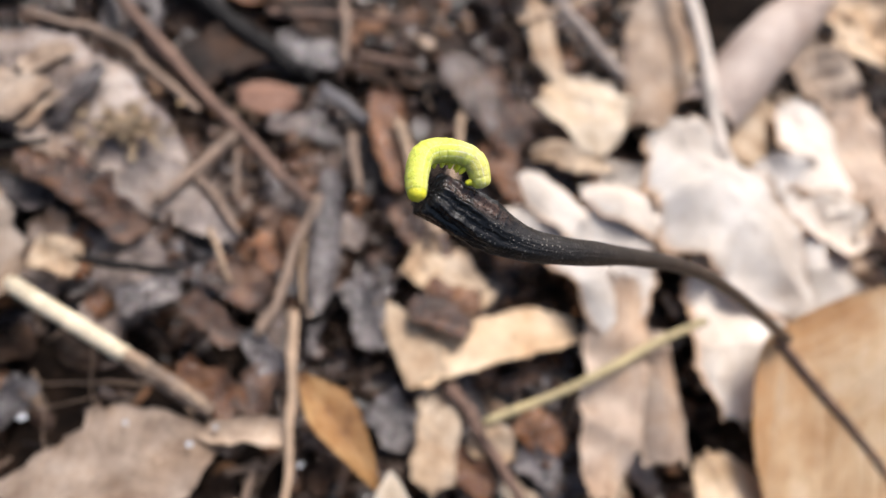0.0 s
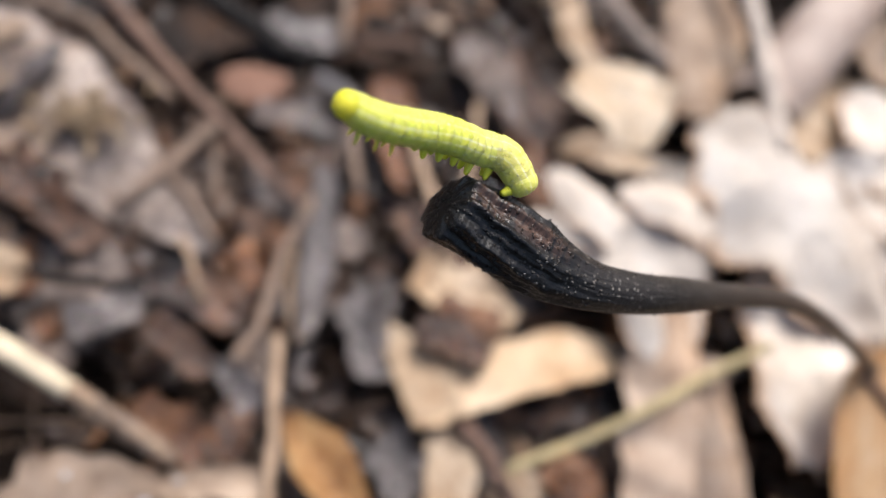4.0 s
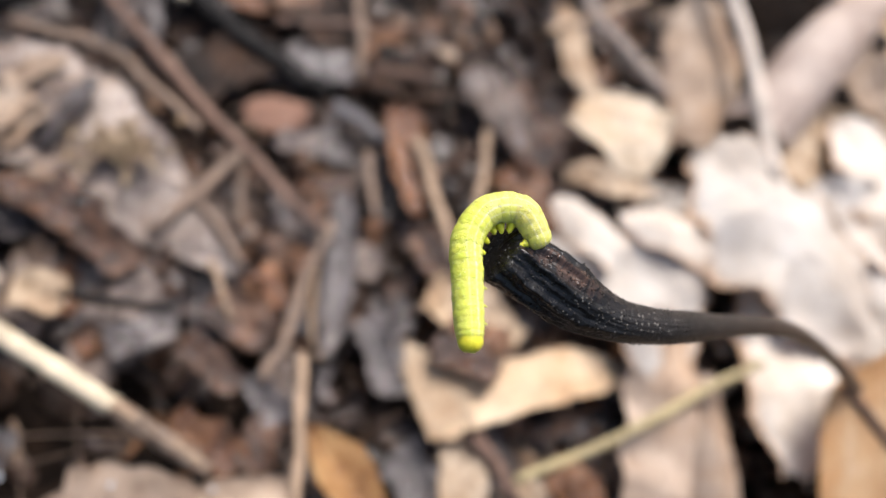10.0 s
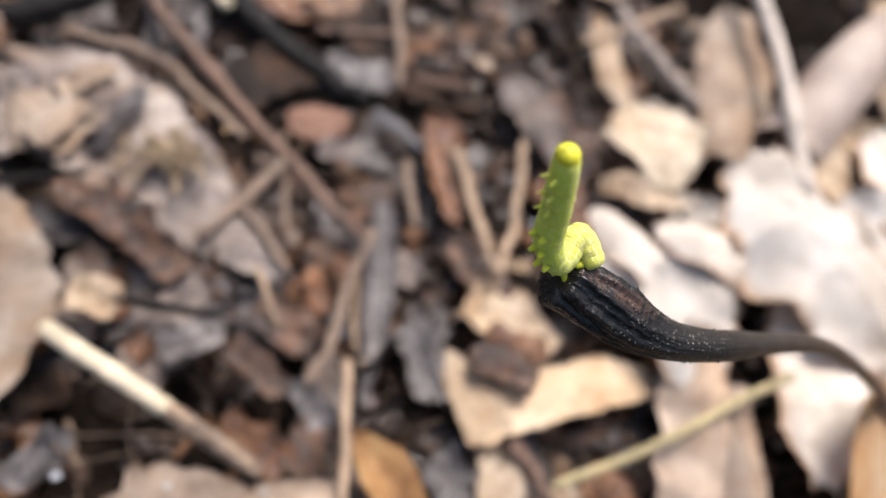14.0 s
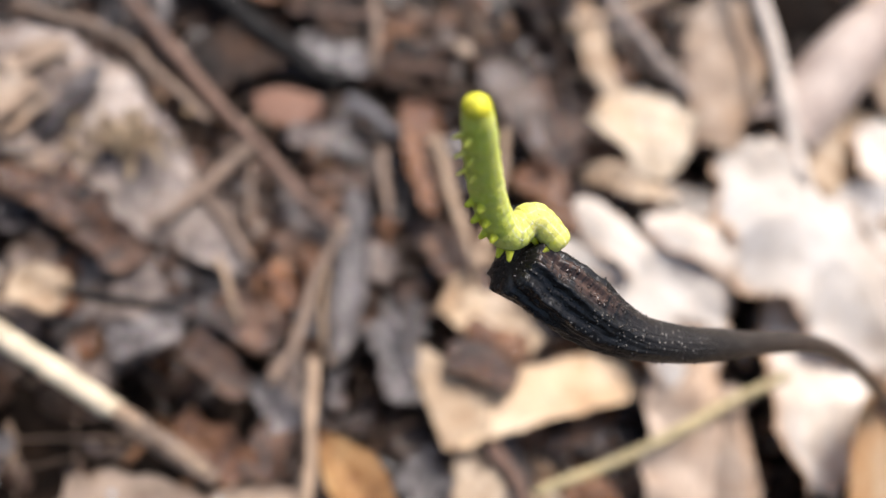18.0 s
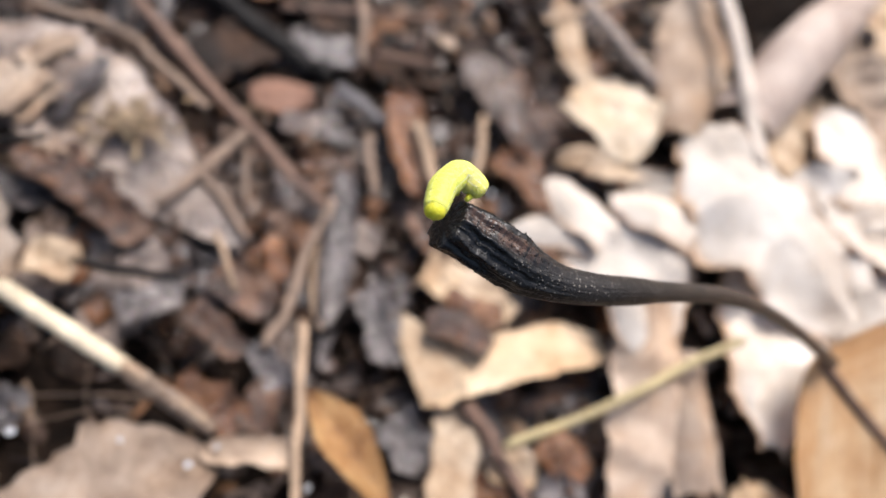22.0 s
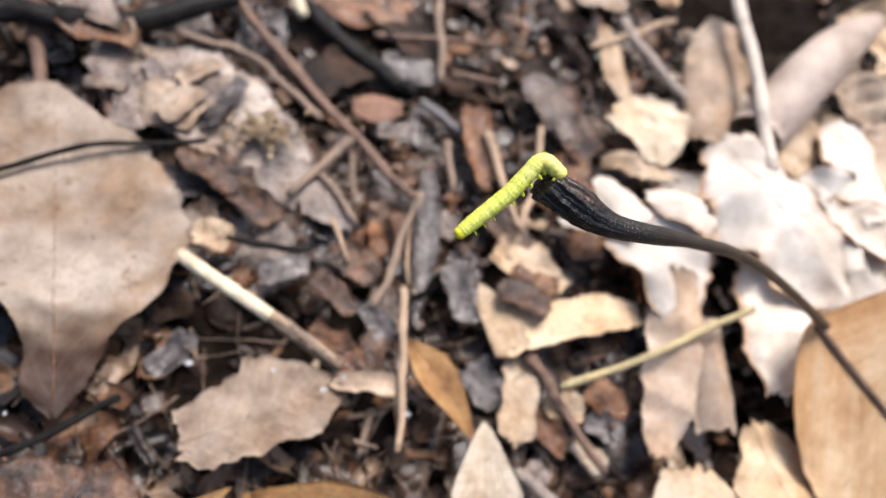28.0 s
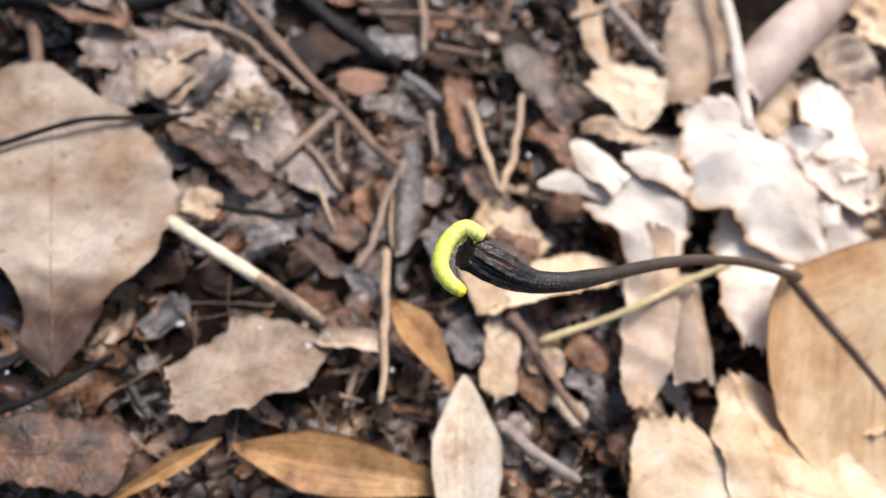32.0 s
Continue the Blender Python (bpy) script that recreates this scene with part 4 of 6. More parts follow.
def spline(pts, per=8):
    """Catmull-Rom through the points, of any number of columns."""
    p = np.array(pts, float)
    q = np.vstack([2 * p[0] - p[1], p, 2 * p[-1] - p[-2]])
    out = []
    for i in range(1, len(q) - 2):
        for u in np.linspace(0, 1, per, endpoint=False):
            a, b, c, d = q[i - 1], q[i], q[i + 1], q[i + 2]
            out.append(0.5 * (2 * b + (c - a) * u + (2 * a - 5 * b + 4 * c - d) * u * u + (3 * b - a - 3 * c + d) * u ** 3))
    out.append(p[-1])
    return np.array(out)


def tube(path, radius, sides, rough, seed, flat=1.0, ends=True):
    """A bent round stem in mm; radius(u, angle) may swell and groove it. Returns verts in metres, faces, uvs."""
    rng = random.Random(seed)
    n = len(path)
    tang = np.gradient(path, axis=0)
    tang /= np.linalg.norm(tang, axis=1)[:, None]
    up = np.array([0.0, 0.0, 1.0]) if abs(tang[0][2]) < 0.9 else np.array([0.0, 1.0, 0.0])
    verts, uvs, faces = [], [], []
    for i in range(n):
        s = np.cross(tang[i], up)
        s /= np.linalg.norm(s)
        w = np.cross(s, tang[i])
        u = i / (n - 1)
        for j in range(sides):
            a = 2 * math.pi * j / sides
            r = radius(u, a) * (1 + rough * (rng.random() - 0.5))
            verts.append((path[i] + r * (math.cos(a) * s + flat * math.sin(a) * w)) * MM)
            uvs.append((u, j / sides))
    for i in range(n - 1):
        for j in range(sides):
            k = (j + 1) % sides
            faces.append((i * sides + j, i * sides + k, (i + 1) * sides + k, (i + 1) * sides + j))
    if ends:
        for i, order in ((0, -1), (n - 1, 1)):
            ring = [i * sides + j for j in range(sides)]
            c = len(verts)
            verts.append(np.mean([verts[v] for v in ring], axis=0) + (-1 if i == 0 else 1) * tang[i] * -0.15 * MM)
            uvs.append((i / (n - 1), 0.5))
            for j in range(sides):
                a, b = ring[j], ring[(j + 1) % sides]
                faces.append((a, b, c) if order > 0 else (b, a, c))
    return verts, faces, uvs


def frame_of(base, tip, lean=0.0, face=None):
    """Axes of a blade: along it, across it and out of it."""
    b, t = Vector(base), Vector(tip)
    along = (t - b).normalized()
    across = Vector(face or (0, 0, 1)).cross(along).normalized()
    across = Matrix.Rotation(lean, 3, along) @ across
    return b, along, across, along.cross(across), (t - b).length


def half_width(shape, u, side, rng_phase):
    """Outline of a blade: its half width, as a share of the largest, at u from base to tip."""
    if shape == "lance":
        w = min(1.0, (0.02 + u / 0.32)) ** 0.8 * min(1.0, (1.0 - u) / 0.55 + 0.02) ** 0.7
    elif shape == "lopsided":
        w = math.sin(math.pi * min(1.0, 0.004 + 0.996 * u) ** 0.72) ** 0.9 * 0.82
        if side > 0:
            w = 0.95 * (math.sin(0.5 * math.pi * u / 0.32) if u < 0.32 else math.cos(0.5 * math.pi * (u - 0.32) / 0.68) ** 0.7)
    elif shape == "ovate":
        w = math.sin(math.pi * min(1.0, 0.05 + 0.95 * u) ** 0.85) ** 0.6
    elif shape == "roll":
        w = 0.85 + 0.15 * math.sin(u * 5 + rng_phase)
    elif shape == "chip":
        w = 0.95 + 0.10 * noise.noise(Vector((u * 2.2 + rng_phase * 5, side * 2.0, 0.3)))
    elif shape == "crumpled":
        w = math.sin(math.pi * (0.08 + 0.9 * u)) ** 0.8
        w *= 0.92 + 0.65 * noise.noise(Vector((u * 3.4 + rng_phase * 5, side * 2.0, 0.3))) + 0.3 * noise.noise(Vector((u * 8.0 + rng_phase * 5, side * 2.0, 4.3)))
    else:
        w = min(1.0, (u * 7) ** 0.7 + 0.35) * min(1.0, ((1 - u) * 6) ** 0.6 + 0.3)
        w *= 0.86 + 0.30 * noise.noise(Vector((u * 3.1 + rng_phase * 5, side * 2.0, 0.3)))
    return max(w, 0.0)


def blade(name, shape, base, tip, width, curl, material, seed, nu=34, nv=12, wave=1.0, lean=None, thick=0.28, face=None):
    """A dry leaf: a waved, curled sheet with real thickness and an uneven margin. Returns its mesh and the function of its surface."""
    rng = random.Random(seed)
    ph = rng.random() * 6.0
    lean = rng.uniform(-0.25, 0.25) if lean is None else lean
    b, along, across, out, length = frame_of(base, tip, lean, face)
    jag = {"chip": 0.07, "torn": 0.20, "crumpled": 0.09, "ovate": 0.03, "lopsided": 0.025, "lance": 0.02, "roll": 0.04}[shape]
    crumple = {"chip": 0.03, "crumpled": 0.085, "torn": 0.05, "ovate": 0.035, "lopsided": 0.03, "lance": 0.02, "roll": 0.03}[shape] * wave
    size = min(length, width)

    def surface(u, v, lift=0.0):
        side = 1 if v >= 0 else -1
        w = half_width(shape, u, side, ph)
        edge = abs(v) ** 6
        q = Vector((u * length / 3.0, side * 3.0, ph))
        w *= 1 + jag * edge * (noise.noise(q) + 0.6 * noise.noise(q * 2.7))
        uu = u + jag * 0.5 * (abs(2 * u - 1) ** 8) * (noise.noise(Vector((v * 3.0, ph, u))) + 0.5 * noise.noise(Vector((v * 8.0, ph, u))))
        y = v * w * width / 2
        if shape == "roll":
            turn = v * 2.5 * curl
            r = width / 2.6 * (1.0 - 0.6 * u ** 2.5)
            y, z = r * math.sin(turn), r * math.cos(turn) - 0.4 * r
        elif shape == "lance":
            z = curl * width * 0.55 * abs(v) * w
        else:
            z = curl * width * 0.5 * (abs(v) ** 2) * w
        p = Vector((u * length, y, 0.0))
        fold = 1 - 2.4 * abs(noise.noise(p / (size * 0.75) + Vector((ph, 3, 0)))) if shape == "crumpled" else 0.0
        z += crumple * size * 2.0 * (noise.noise(p / (size * 0.5) + Vector((ph, 0, 0))) + 0.35 * noise.noise(p / (size * 0.2) + Vector((0, ph, 0))) + 0.9 * fold)
        z += 0.10 * curl * length * math.sin(math.pi * u)
        return b + along * (uu * length) + across * y + out * (z + lift)

    top, uvs = [], []
    for i in range(nu + 1):
        for j in range(nv + 1):
            u, v = i / nu, 2 * j / nv - 1
            top.append(surface(u, v))
            uvs.append((u, v))
    n = len(top)
    verts = [p * MM for p in top] + [(p - out * thick) * MM for p in top]
    faces = []
    m = nv + 1
    for i in range(nu):
        for j in range(nv):
            a = i * m + j
            faces.append((a, a + m, a + m + 1, a + 1))
            faces.append((n + a, n + a + 1, n + a + m + 1, n + a + m))
    rim = [i * m for i in range(nu + 1)] + [nu * m + j for j in range(1, m)] + [i * m + nv for i in range(nu - 1, -1, -1)] + [j for j in range(nv - 1, 0, -1)]
    for a, c in zip(rim, rim[1:] + rim[:1]):
        faces.append((a, c, n + c, n + a))
    return mesh_of(name, verts, faces, material, uvs + uvs, rim=len(rim)), surface


def add_veins(ob, surface, width, material, seed, count, rib=True):
    """A raised midrib and side veins on a blade, each a part of its own."""
    if rib:
        r = 0.008 * width + 0.14
        line = np.array([tuple(surface(u, 0.0)) for u in np.linspace(0.0, 0.97, 36)])
        v, f, uv = tube(line, lambda u, a: r * (1 - 0.7 * u), 8, 0.08, seed)
        part("midrib", mesh_of("midrib", v, f, material, uv), ob)
    for k in range(count):
        for side in (-1, 1):
            u0 = 0.06 + 0.8 * (k + 0.35 * (side > 0)) / count
            wander = random.Random(seed * 31 + k * 2 + (side > 0))
            lean, bend, reach = wander.uniform(0.10, 0.2), wander.uniform(-0.05, 0.05), wander.uniform(0.7, 0.95)
            line = np.array([tuple(surface(min(0.98, u0 + lean * s + bend * math.sin(3 * s)), side * reach * s)) for s in np.linspace(0.02, 1.0, 14)])
            v, f, uv = tube(line, lambda u, a: (0.16 + 0.0015 * width) * (1 - 0.6 * u), 6, 0.05, seed + k)
            part("side_vein", mesh_of("side_vein", v, f, material, uv), ob)


# ---- the ground: one sheet of dark humus that runs on to the horizon ----
def build_ground():
    near_x, near_y = np.arange(-190, 211, 2.2), np.arange(-150, 191, 2.2)
    far = np.array([4, 10, 22, 50, 120, 300, 800, 2500, 9000, 40000, 200000.0])
    xs = np.r_[near_x[0] - far[::-1], near_x, near_x[-1] + far]
    ys = np.r_[near_y[0] - far[::-1], near_y, near_y[-1] + far]
    verts = []
    for y in ys:
        for x in xs:
            verts.append((x * MM, y * MM, soil(x, y) * MM))
    m = len(xs)
    faces = [(r * m + c, r * m + c + 1, (r + 1) * m + c + 1, (r + 1) * m + c) for r in range(len(ys) - 1) for c in range(m - 1)]
    tagged(new("ground", mesh_of("ground", verts, faces, SOIL)), "dark damp forest humus under leaf litter", "ground", kind="structure")


def build_crumbs():
    """Broken bits of leaf, needles and soil lumps too many to count."""
    rng = random.Random(5)
    verts, faces = [], []
    for k in range(8000):
        x, y = rng.uniform(-170, 180), rng.uniform(-125, 155)
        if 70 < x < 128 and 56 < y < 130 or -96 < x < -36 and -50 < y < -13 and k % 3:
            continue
        z = soil(x, y) + 3.0 * rng.random() ** 2.0
        long, wide = (rng.uniform(5, 16), rng.uniform(0.35, 0.8)) if rng.random() < 0.16 else (rng.uniform(1.2, 8.0), rng.uniform(1.0, 5.0))
        turn = Euler((rng.gauss(0, 0.45), rng.gauss(0, 0.4), rng.uniform(0, 6.3))).to_matrix()
        m = len(verts)
        ring = 7
        pts = []
        for j in range(ring):
            a = 2 * math.pi * j / ring
            r = 0.5 * rng.uniform(0.6, 1.15)
            pts.append(Vector((long * r * math.cos(a), wide * r * math.sin(a), rng.uniform(-0.12, 0.12) * wide)))
        c = Vector((0, 0, rng.uniform(0.05, 0.25) * wide))
        for p in pts + [c]:
            verts.append((turn @ p + Vector((x, y, z))) * MM)
        for p in pts:
            verts.append((turn @ (p - Vector((0, 0, 0.3))) + Vector((x, y, z))) * MM)
        for j in range(ring):
            jj = (j + 1) % ring
            faces.append((m + j, m + jj, m + ring))
            faces.append((m + j, m + ring + 1 + j, m + ring + 1 + jj, m + jj))
        faces.append(tuple(m + ring + 1 + j for j in range(ring - 1, -1, -1)))
    tagged(new("leaf_crumbs", mesh_of("leaf_crumbs", verts, faces, CRUMBS, smooth=False)), "broken bits of dark wet leaf and needles", "leaf litter", kind="stuff")


def build_fragments():
    """Curled flakes of wet leaf that fill the hollows between the larger pieces."""
    rng = random.Random(17)
    verts, faces, edges = [], [], []
    for k in range(4600):
        x, y = rng.uniform(-125, 48), rng.uniform(-85, 108)
        if k % 4 == 0:
            x, y = rng.uniform(-85, 30), rng.uniform(-45, 62)
        long, wide = rng.uniform(3.5, 12.0), rng.uniform(2.4, 7.0)
        if -56 < x < 6 and (24 < y < 90 or -48 < y < -10) and k % 5 < 2:
            # the litter is thin here and the black humus shows
            continue
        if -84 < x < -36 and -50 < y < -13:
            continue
        z = soil(x, y) + 0.4 + 5.0 * rng.random() ** 1.6
        turn = Euler((rng.gauss(0, 0.27), rng.gauss(0, 0.25), rng.uniform(0, 6.3))).to_matrix()
        bow, twist, ph = rng.gauss(0, 0.16), rng.gauss(0, 0.35), rng.random() * 40
        m = len(verts)
        nu, nv = 5, 4
        for low in (0.0, -0.13):
            for i in range(nu + 1):
                u = i / nu
                w = wide * (0.55 + 0.45 * math.sin(math.pi * (0.12 + 0.76 * u))) * (1 + 0.45 * noise.noise(Vector((u * 3.0, ph, 0))))
                for j in range(nv + 1):
                    v = 2 * j / nv - 1
                    edge = 1 + 0.28 * abs(v) ** 3 * noise.noise(Vector((u * 5.0, ph, 2.0 * v)))
                    p = Vector(((u - 0.5 + 0.10 * noise.noise(Vector((v * 2.0, ph, 7.0 * u)))) * long, 0.5 * v * w * edge, 0))
                    p.z = bow * wide * (v * v - 0.4) * 2 + twist * (u - 0.5) * v * wide * 0.6 + 1.1 * noise.noise(p / 3.0 + Vector((0, 0, ph))) + low
                    verts.append((turn @ p + Vector((x, y, z))) * MM)
        c, n = nv + 1, (nu + 1) * (nv + 1)
        for i in range(nu):
            for j in range(nv):
                a = m + i * c + j
                faces.append((a, a + c, a + c + 1, a + 1))
        rim = [i * c for i in range(nu + 1)] + [nu * c + j for j in range(1, c)] + [i * c + nv for i in range(nu - 1, -1, -1)] + [j for j in range(nv - 1, 0, -1)]
        for a, b in zip(rim, rim[1:] + rim[:1]):
            edges.append((m + a, m + b, m + n + b, m + n + a))
    tagged(new("leaf_fragments", mesh_of("leaf_fragments", verts, faces + edges, FRAGMENTS, rim=len(edges))), "curled dark wet fragments of rotting leaves", "leaf litter", kind="stuff")


def build_fibres():
    """Fine rootlets and leaf veins strewn over the litter."""
    rng = random.Random(23)
    verts, faces, uvs = [], [], []
    for k in range(380):
        x, y = rng.uniform(-110, 36), rng.uniform(-68, 92)
        a, long, bow = rng.uniform(0, 6.3), rng.uniform(6, 24), rng.gauss(0, 0.18)
        z = soil(x, y) + rng.uniform(4.0, 7.5)
        tilt = rng.gauss(0, 0.08)
        line = []
        for q in np.linspace(-0.5, 0.5, 9):
            along, side = q * long, bow * long * (q * q - 0.1) + 0.5 * noise.noise(Vector((q * 4, k, 0)))
            line.append((x + along * math.cos(a) - side * math.sin(a), y + along * math.sin(a) + side * math.cos(a), z + tilt * along))
        thick = rng.uniform(0.10, 0.26)
        v, f, uv = tube(np.array(line), lambda u, w: thick * (1.1 - 0.5 * u), 5, 0.1, k)
        m = len(verts)
        verts += v
        uvs += uv
        faces += [tuple(m + i for i in face) for face in f]
    tagged(new("rootlets", mesh_of("rootlets", verts, faces, STICK_MATS["strawstick"], uvs)), "fine tan rootlets and bare leaf veins over dark litter", "rootlets", kind="stuff")


# ---- leaves and sticks of the litter ----
def dead_leaf(shape, mat, base, tip, width, curl, label, seed, group="fallen leaves"):
    big = width > 20 and shape not in ("lance", "roll")
    me, surface = blade("dead_leaf", shape, base, tip, width, curl, MATS[mat], seed, nu=60 if big else 34, nv=28 if big else 14)
    ob = tagged(new("dead_leaf", me), label, "leaf", group)
    if width > 5:
        add_veins(ob, surface, width, MATS[mat], seed, 0 if shape in ("lance", "roll") else 6 if big else 3, rib=shape != "roll")
    if shape in ("lance", "roll"):
        for v0 in (-0.6, -0.3, 0.3, 0.6):
            line = np.array([tuple(surface(u, v0)) for u in np.linspace(0.03, 0.95, 24)])
            v, f, uv = tube(line, lambda u, a: 0.13 * (1 - 0.5 * u), 6, 0.05, seed)
            part("side_vein", mesh_of("side_vein", v, f, MATS[mat], uv), ob)
    return ob


def sheet_leaf(mat, line, left, right, curl, ruffle, label, seed):
    """A broad dry leaf along a bent midline, with its own width on either side, drooping or cupped margins, folds and ruffles."""
    rng = random.Random(seed)
    ph = rng.random() * 9.0
    mid = spline(line, 24)
    slope = np.gradient(mid, axis=0)
    run = np.linalg.norm(np.diff(mid, axis=0), axis=1).sum()
    sides = (left, right)
    size = sum(left + right) / len(left)
    creased = mat in ("bleached", "pinkpale", "straw")
    amp = ruffle * (min(2.6, 0.2 * size) if creased else min(1.9, 0.14 * size))
    tooth = {"chip": 0.14, "buff": 0.14, "buffwet": 0.06, "greyleaf": 0.2, "straw": 0.12, "bleached": 0.10}.get(mat, 0.09)
    stations = np.linspace(0, 1, len(mid))

    def surface(u, v, lift=0.0):
        p = Vector([np.interp(u, stations, mid[:, k]) for k in range(3)])
        t = Vector([np.interp(u, stations, slope[:, k]) for k in range(3)])
        across = Vector((-t.y, t.x, 0)).normalized()
        ws = sides[0 if v >= 0 else 1]
        w = max(0.3, float(np.interp(u, np.linspace(0, 1, len(ws)), ws)))
        side = 1 if v >= 0 else -1
        q = Vector((u * run / 2.4, side * 3.0, ph))
        w *= 1 + abs(v) ** 5 * tooth * (noise.noise(q) + 0.7 * noise.noise(q * 2.6) + 0.9 * noise.noise(q * 0.4))
        ends = abs(2 * u - 1) ** 10 * min(0.06 * run, tooth * 22.0)
        p += t.normalized() * ends * (noise.noise(Vector((v * 3.5, ph, u))) + 0.6 * noise.noise(Vector((v * 9.0, ph, u))))
        g = Vector((u * run, v * w, ph * 7))
        z = curl * w * (0.55 * v * v + 0.45 * abs(v)) if curl < 0 else curl * w * v * v
        z += amp * (noise.noise(g / 14.0) + (0.16 if creased else 0.4) * noise.noise(g / 4.6) + 1.3 * abs(v) ** 2.5 * noise.noise(Vector((u * run / 6.0, side * 4.0, ph))))
        if creased:
            z += amp * (0.4 - 1.5 * abs(noise.noise(g / 15.0 + Vector((3, 1, 0)))))
        # the blade sags a little between its side veins
        z -= 0.025 * min(size, 14.0) * ruffle * abs(math.sin((u * run - abs(v) * w * 0.7) / 2.3 + ph)) * (0.3 + abs(v)) * 0.5
        z += 0.07 * noise.noise(g / 1.4)
        return p + across * (v * w) + Vector((0, 0, z + lift))

    nu, nv = max(18, min(72, int(run / 0.8))), max(14, min(40, int(size / 0.8)))
    top, uvs = [], []
    for i in range(nu + 1):
        for j in range(nv + 1):
            u, v = i / nu, 2 * j / nv - 1
            top.append(surface(u, v))
            uvs.append((u, v))
    n, m = len(top), nv + 1
    verts = [p * MM for p in top] + [(p - Vector((0, 0, 0.24))) * MM for p in top]
    faces = []
    for i in range(nu):
        for j in range(nv):
            a = i * m + j
            faces.append((a, a + m, a + m + 1, a + 1))
            faces.append((n + a, n + a + 1, n + a + m + 1, n + a + m))
    rim = [i * m for i in range(nu + 1)] + [nu * m + j for j in range(1, m)] + [i * m + nv for i in range(nu - 1, -1, -1)] + [j for j in range(nv - 1, 0, -1)]
    for a, c in zip(rim, rim[1:] + rim[:1]):
        faces.append((a, c, n + c, n + a))
    ob = tagged(new("dead_leaf", mesh_of("dead_leaf", verts, faces, MATS[mat], uvs + uvs, rim=len(rim))), label, "leaf", "fallen leaves")
    if size > 12 and mat not in ("chip", "redchip", "buffwet"):
        add_veins(ob, surface, min(size, 9.0), MATS[mat], seed, 5 if size > 20 else 3)
    else:
        line = np.array([tuple(surface(u, 0.0)) for u in np.linspace(0.04, 0.94, 22)])
        v, f, uv = tube(line, lambda u, a: 0.16 * (1 - 0.6 * u), 6, 0.08, seed)
        part("midrib", mesh_of("midrib", v, f, MATS["rust" if mat == "buffwet" else mat], uv), ob)
    return ob


def dead_stick(mat, radius, pts, label, seed):
    rng = random.Random(seed)
    path = spline(pts, 14)
    length = np.linalg.norm(np.diff(path, axis=0), axis=1).sum()
    sway = np.array([[noise.noise(Vector((i * 0.12, seed * 1.7, 0))), noise.noise(Vector((i * 0.12, 5, seed * 1.3))), 0.4 * noise.noise(Vector((7, i * 0.12, seed)))] for i in range(len(path))])
    stiff = mat in ("olive", "pale", "palegrey")
    path = path + sway * min(1.6, (0.012 if stiff else 0.04) * length)
    knots = [rng.random() for _ in range(1 if stiff else 4)]
    taper = rng.uniform(0.0, 0.12) if stiff else rng.uniform(0.1, 0.5)

    def girth(u, a):
        rough = 0.05 if stiff else 0.22 * noise.noise(Vector((u * length / 4.0, 1.4 * math.cos(a) + seed, 1.4 * math.sin(a))))
        return radius * (1.05 + 0.5 * taper - taper * u + 0.15 * sum(math.exp(-((u - k) / 0.03) ** 2) for k in knots) + 0.05 * math.sin(5 * a + 9 * u) + rough)
    v, f, uv = tube(path, girth, 14, 0.07, seed, flat=0.5 if mat == "tanstalk" else 0.85)
    ob = tagged(new("stick", mesh_of("stick", v, f, STICK_MATS[mat], uv)), label, "twig", "twigs and stalks")
    for end, way in ((0, -1), (-1, 1)):
        step = path[1] - path[0] if end == 0 else path[-1] - path[-2]
        step = way * step / np.linalg.norm(step)
        line = np.array([path[end] + step * radius * s for s in (-0.3, 0.15, 0.45, 0.7)])
        v, f, uv = tube(line, lambda u, a: girth(-end, a) * (0.92 - 0.45 * u * u) * (1 + 0.25 * math.sin(3 * a + seed)), 9, 0.3, seed + 5)
        part("broken_end", mesh_of("broken_end", v, f, STICK_MATS[mat], uv), ob)
    return ob


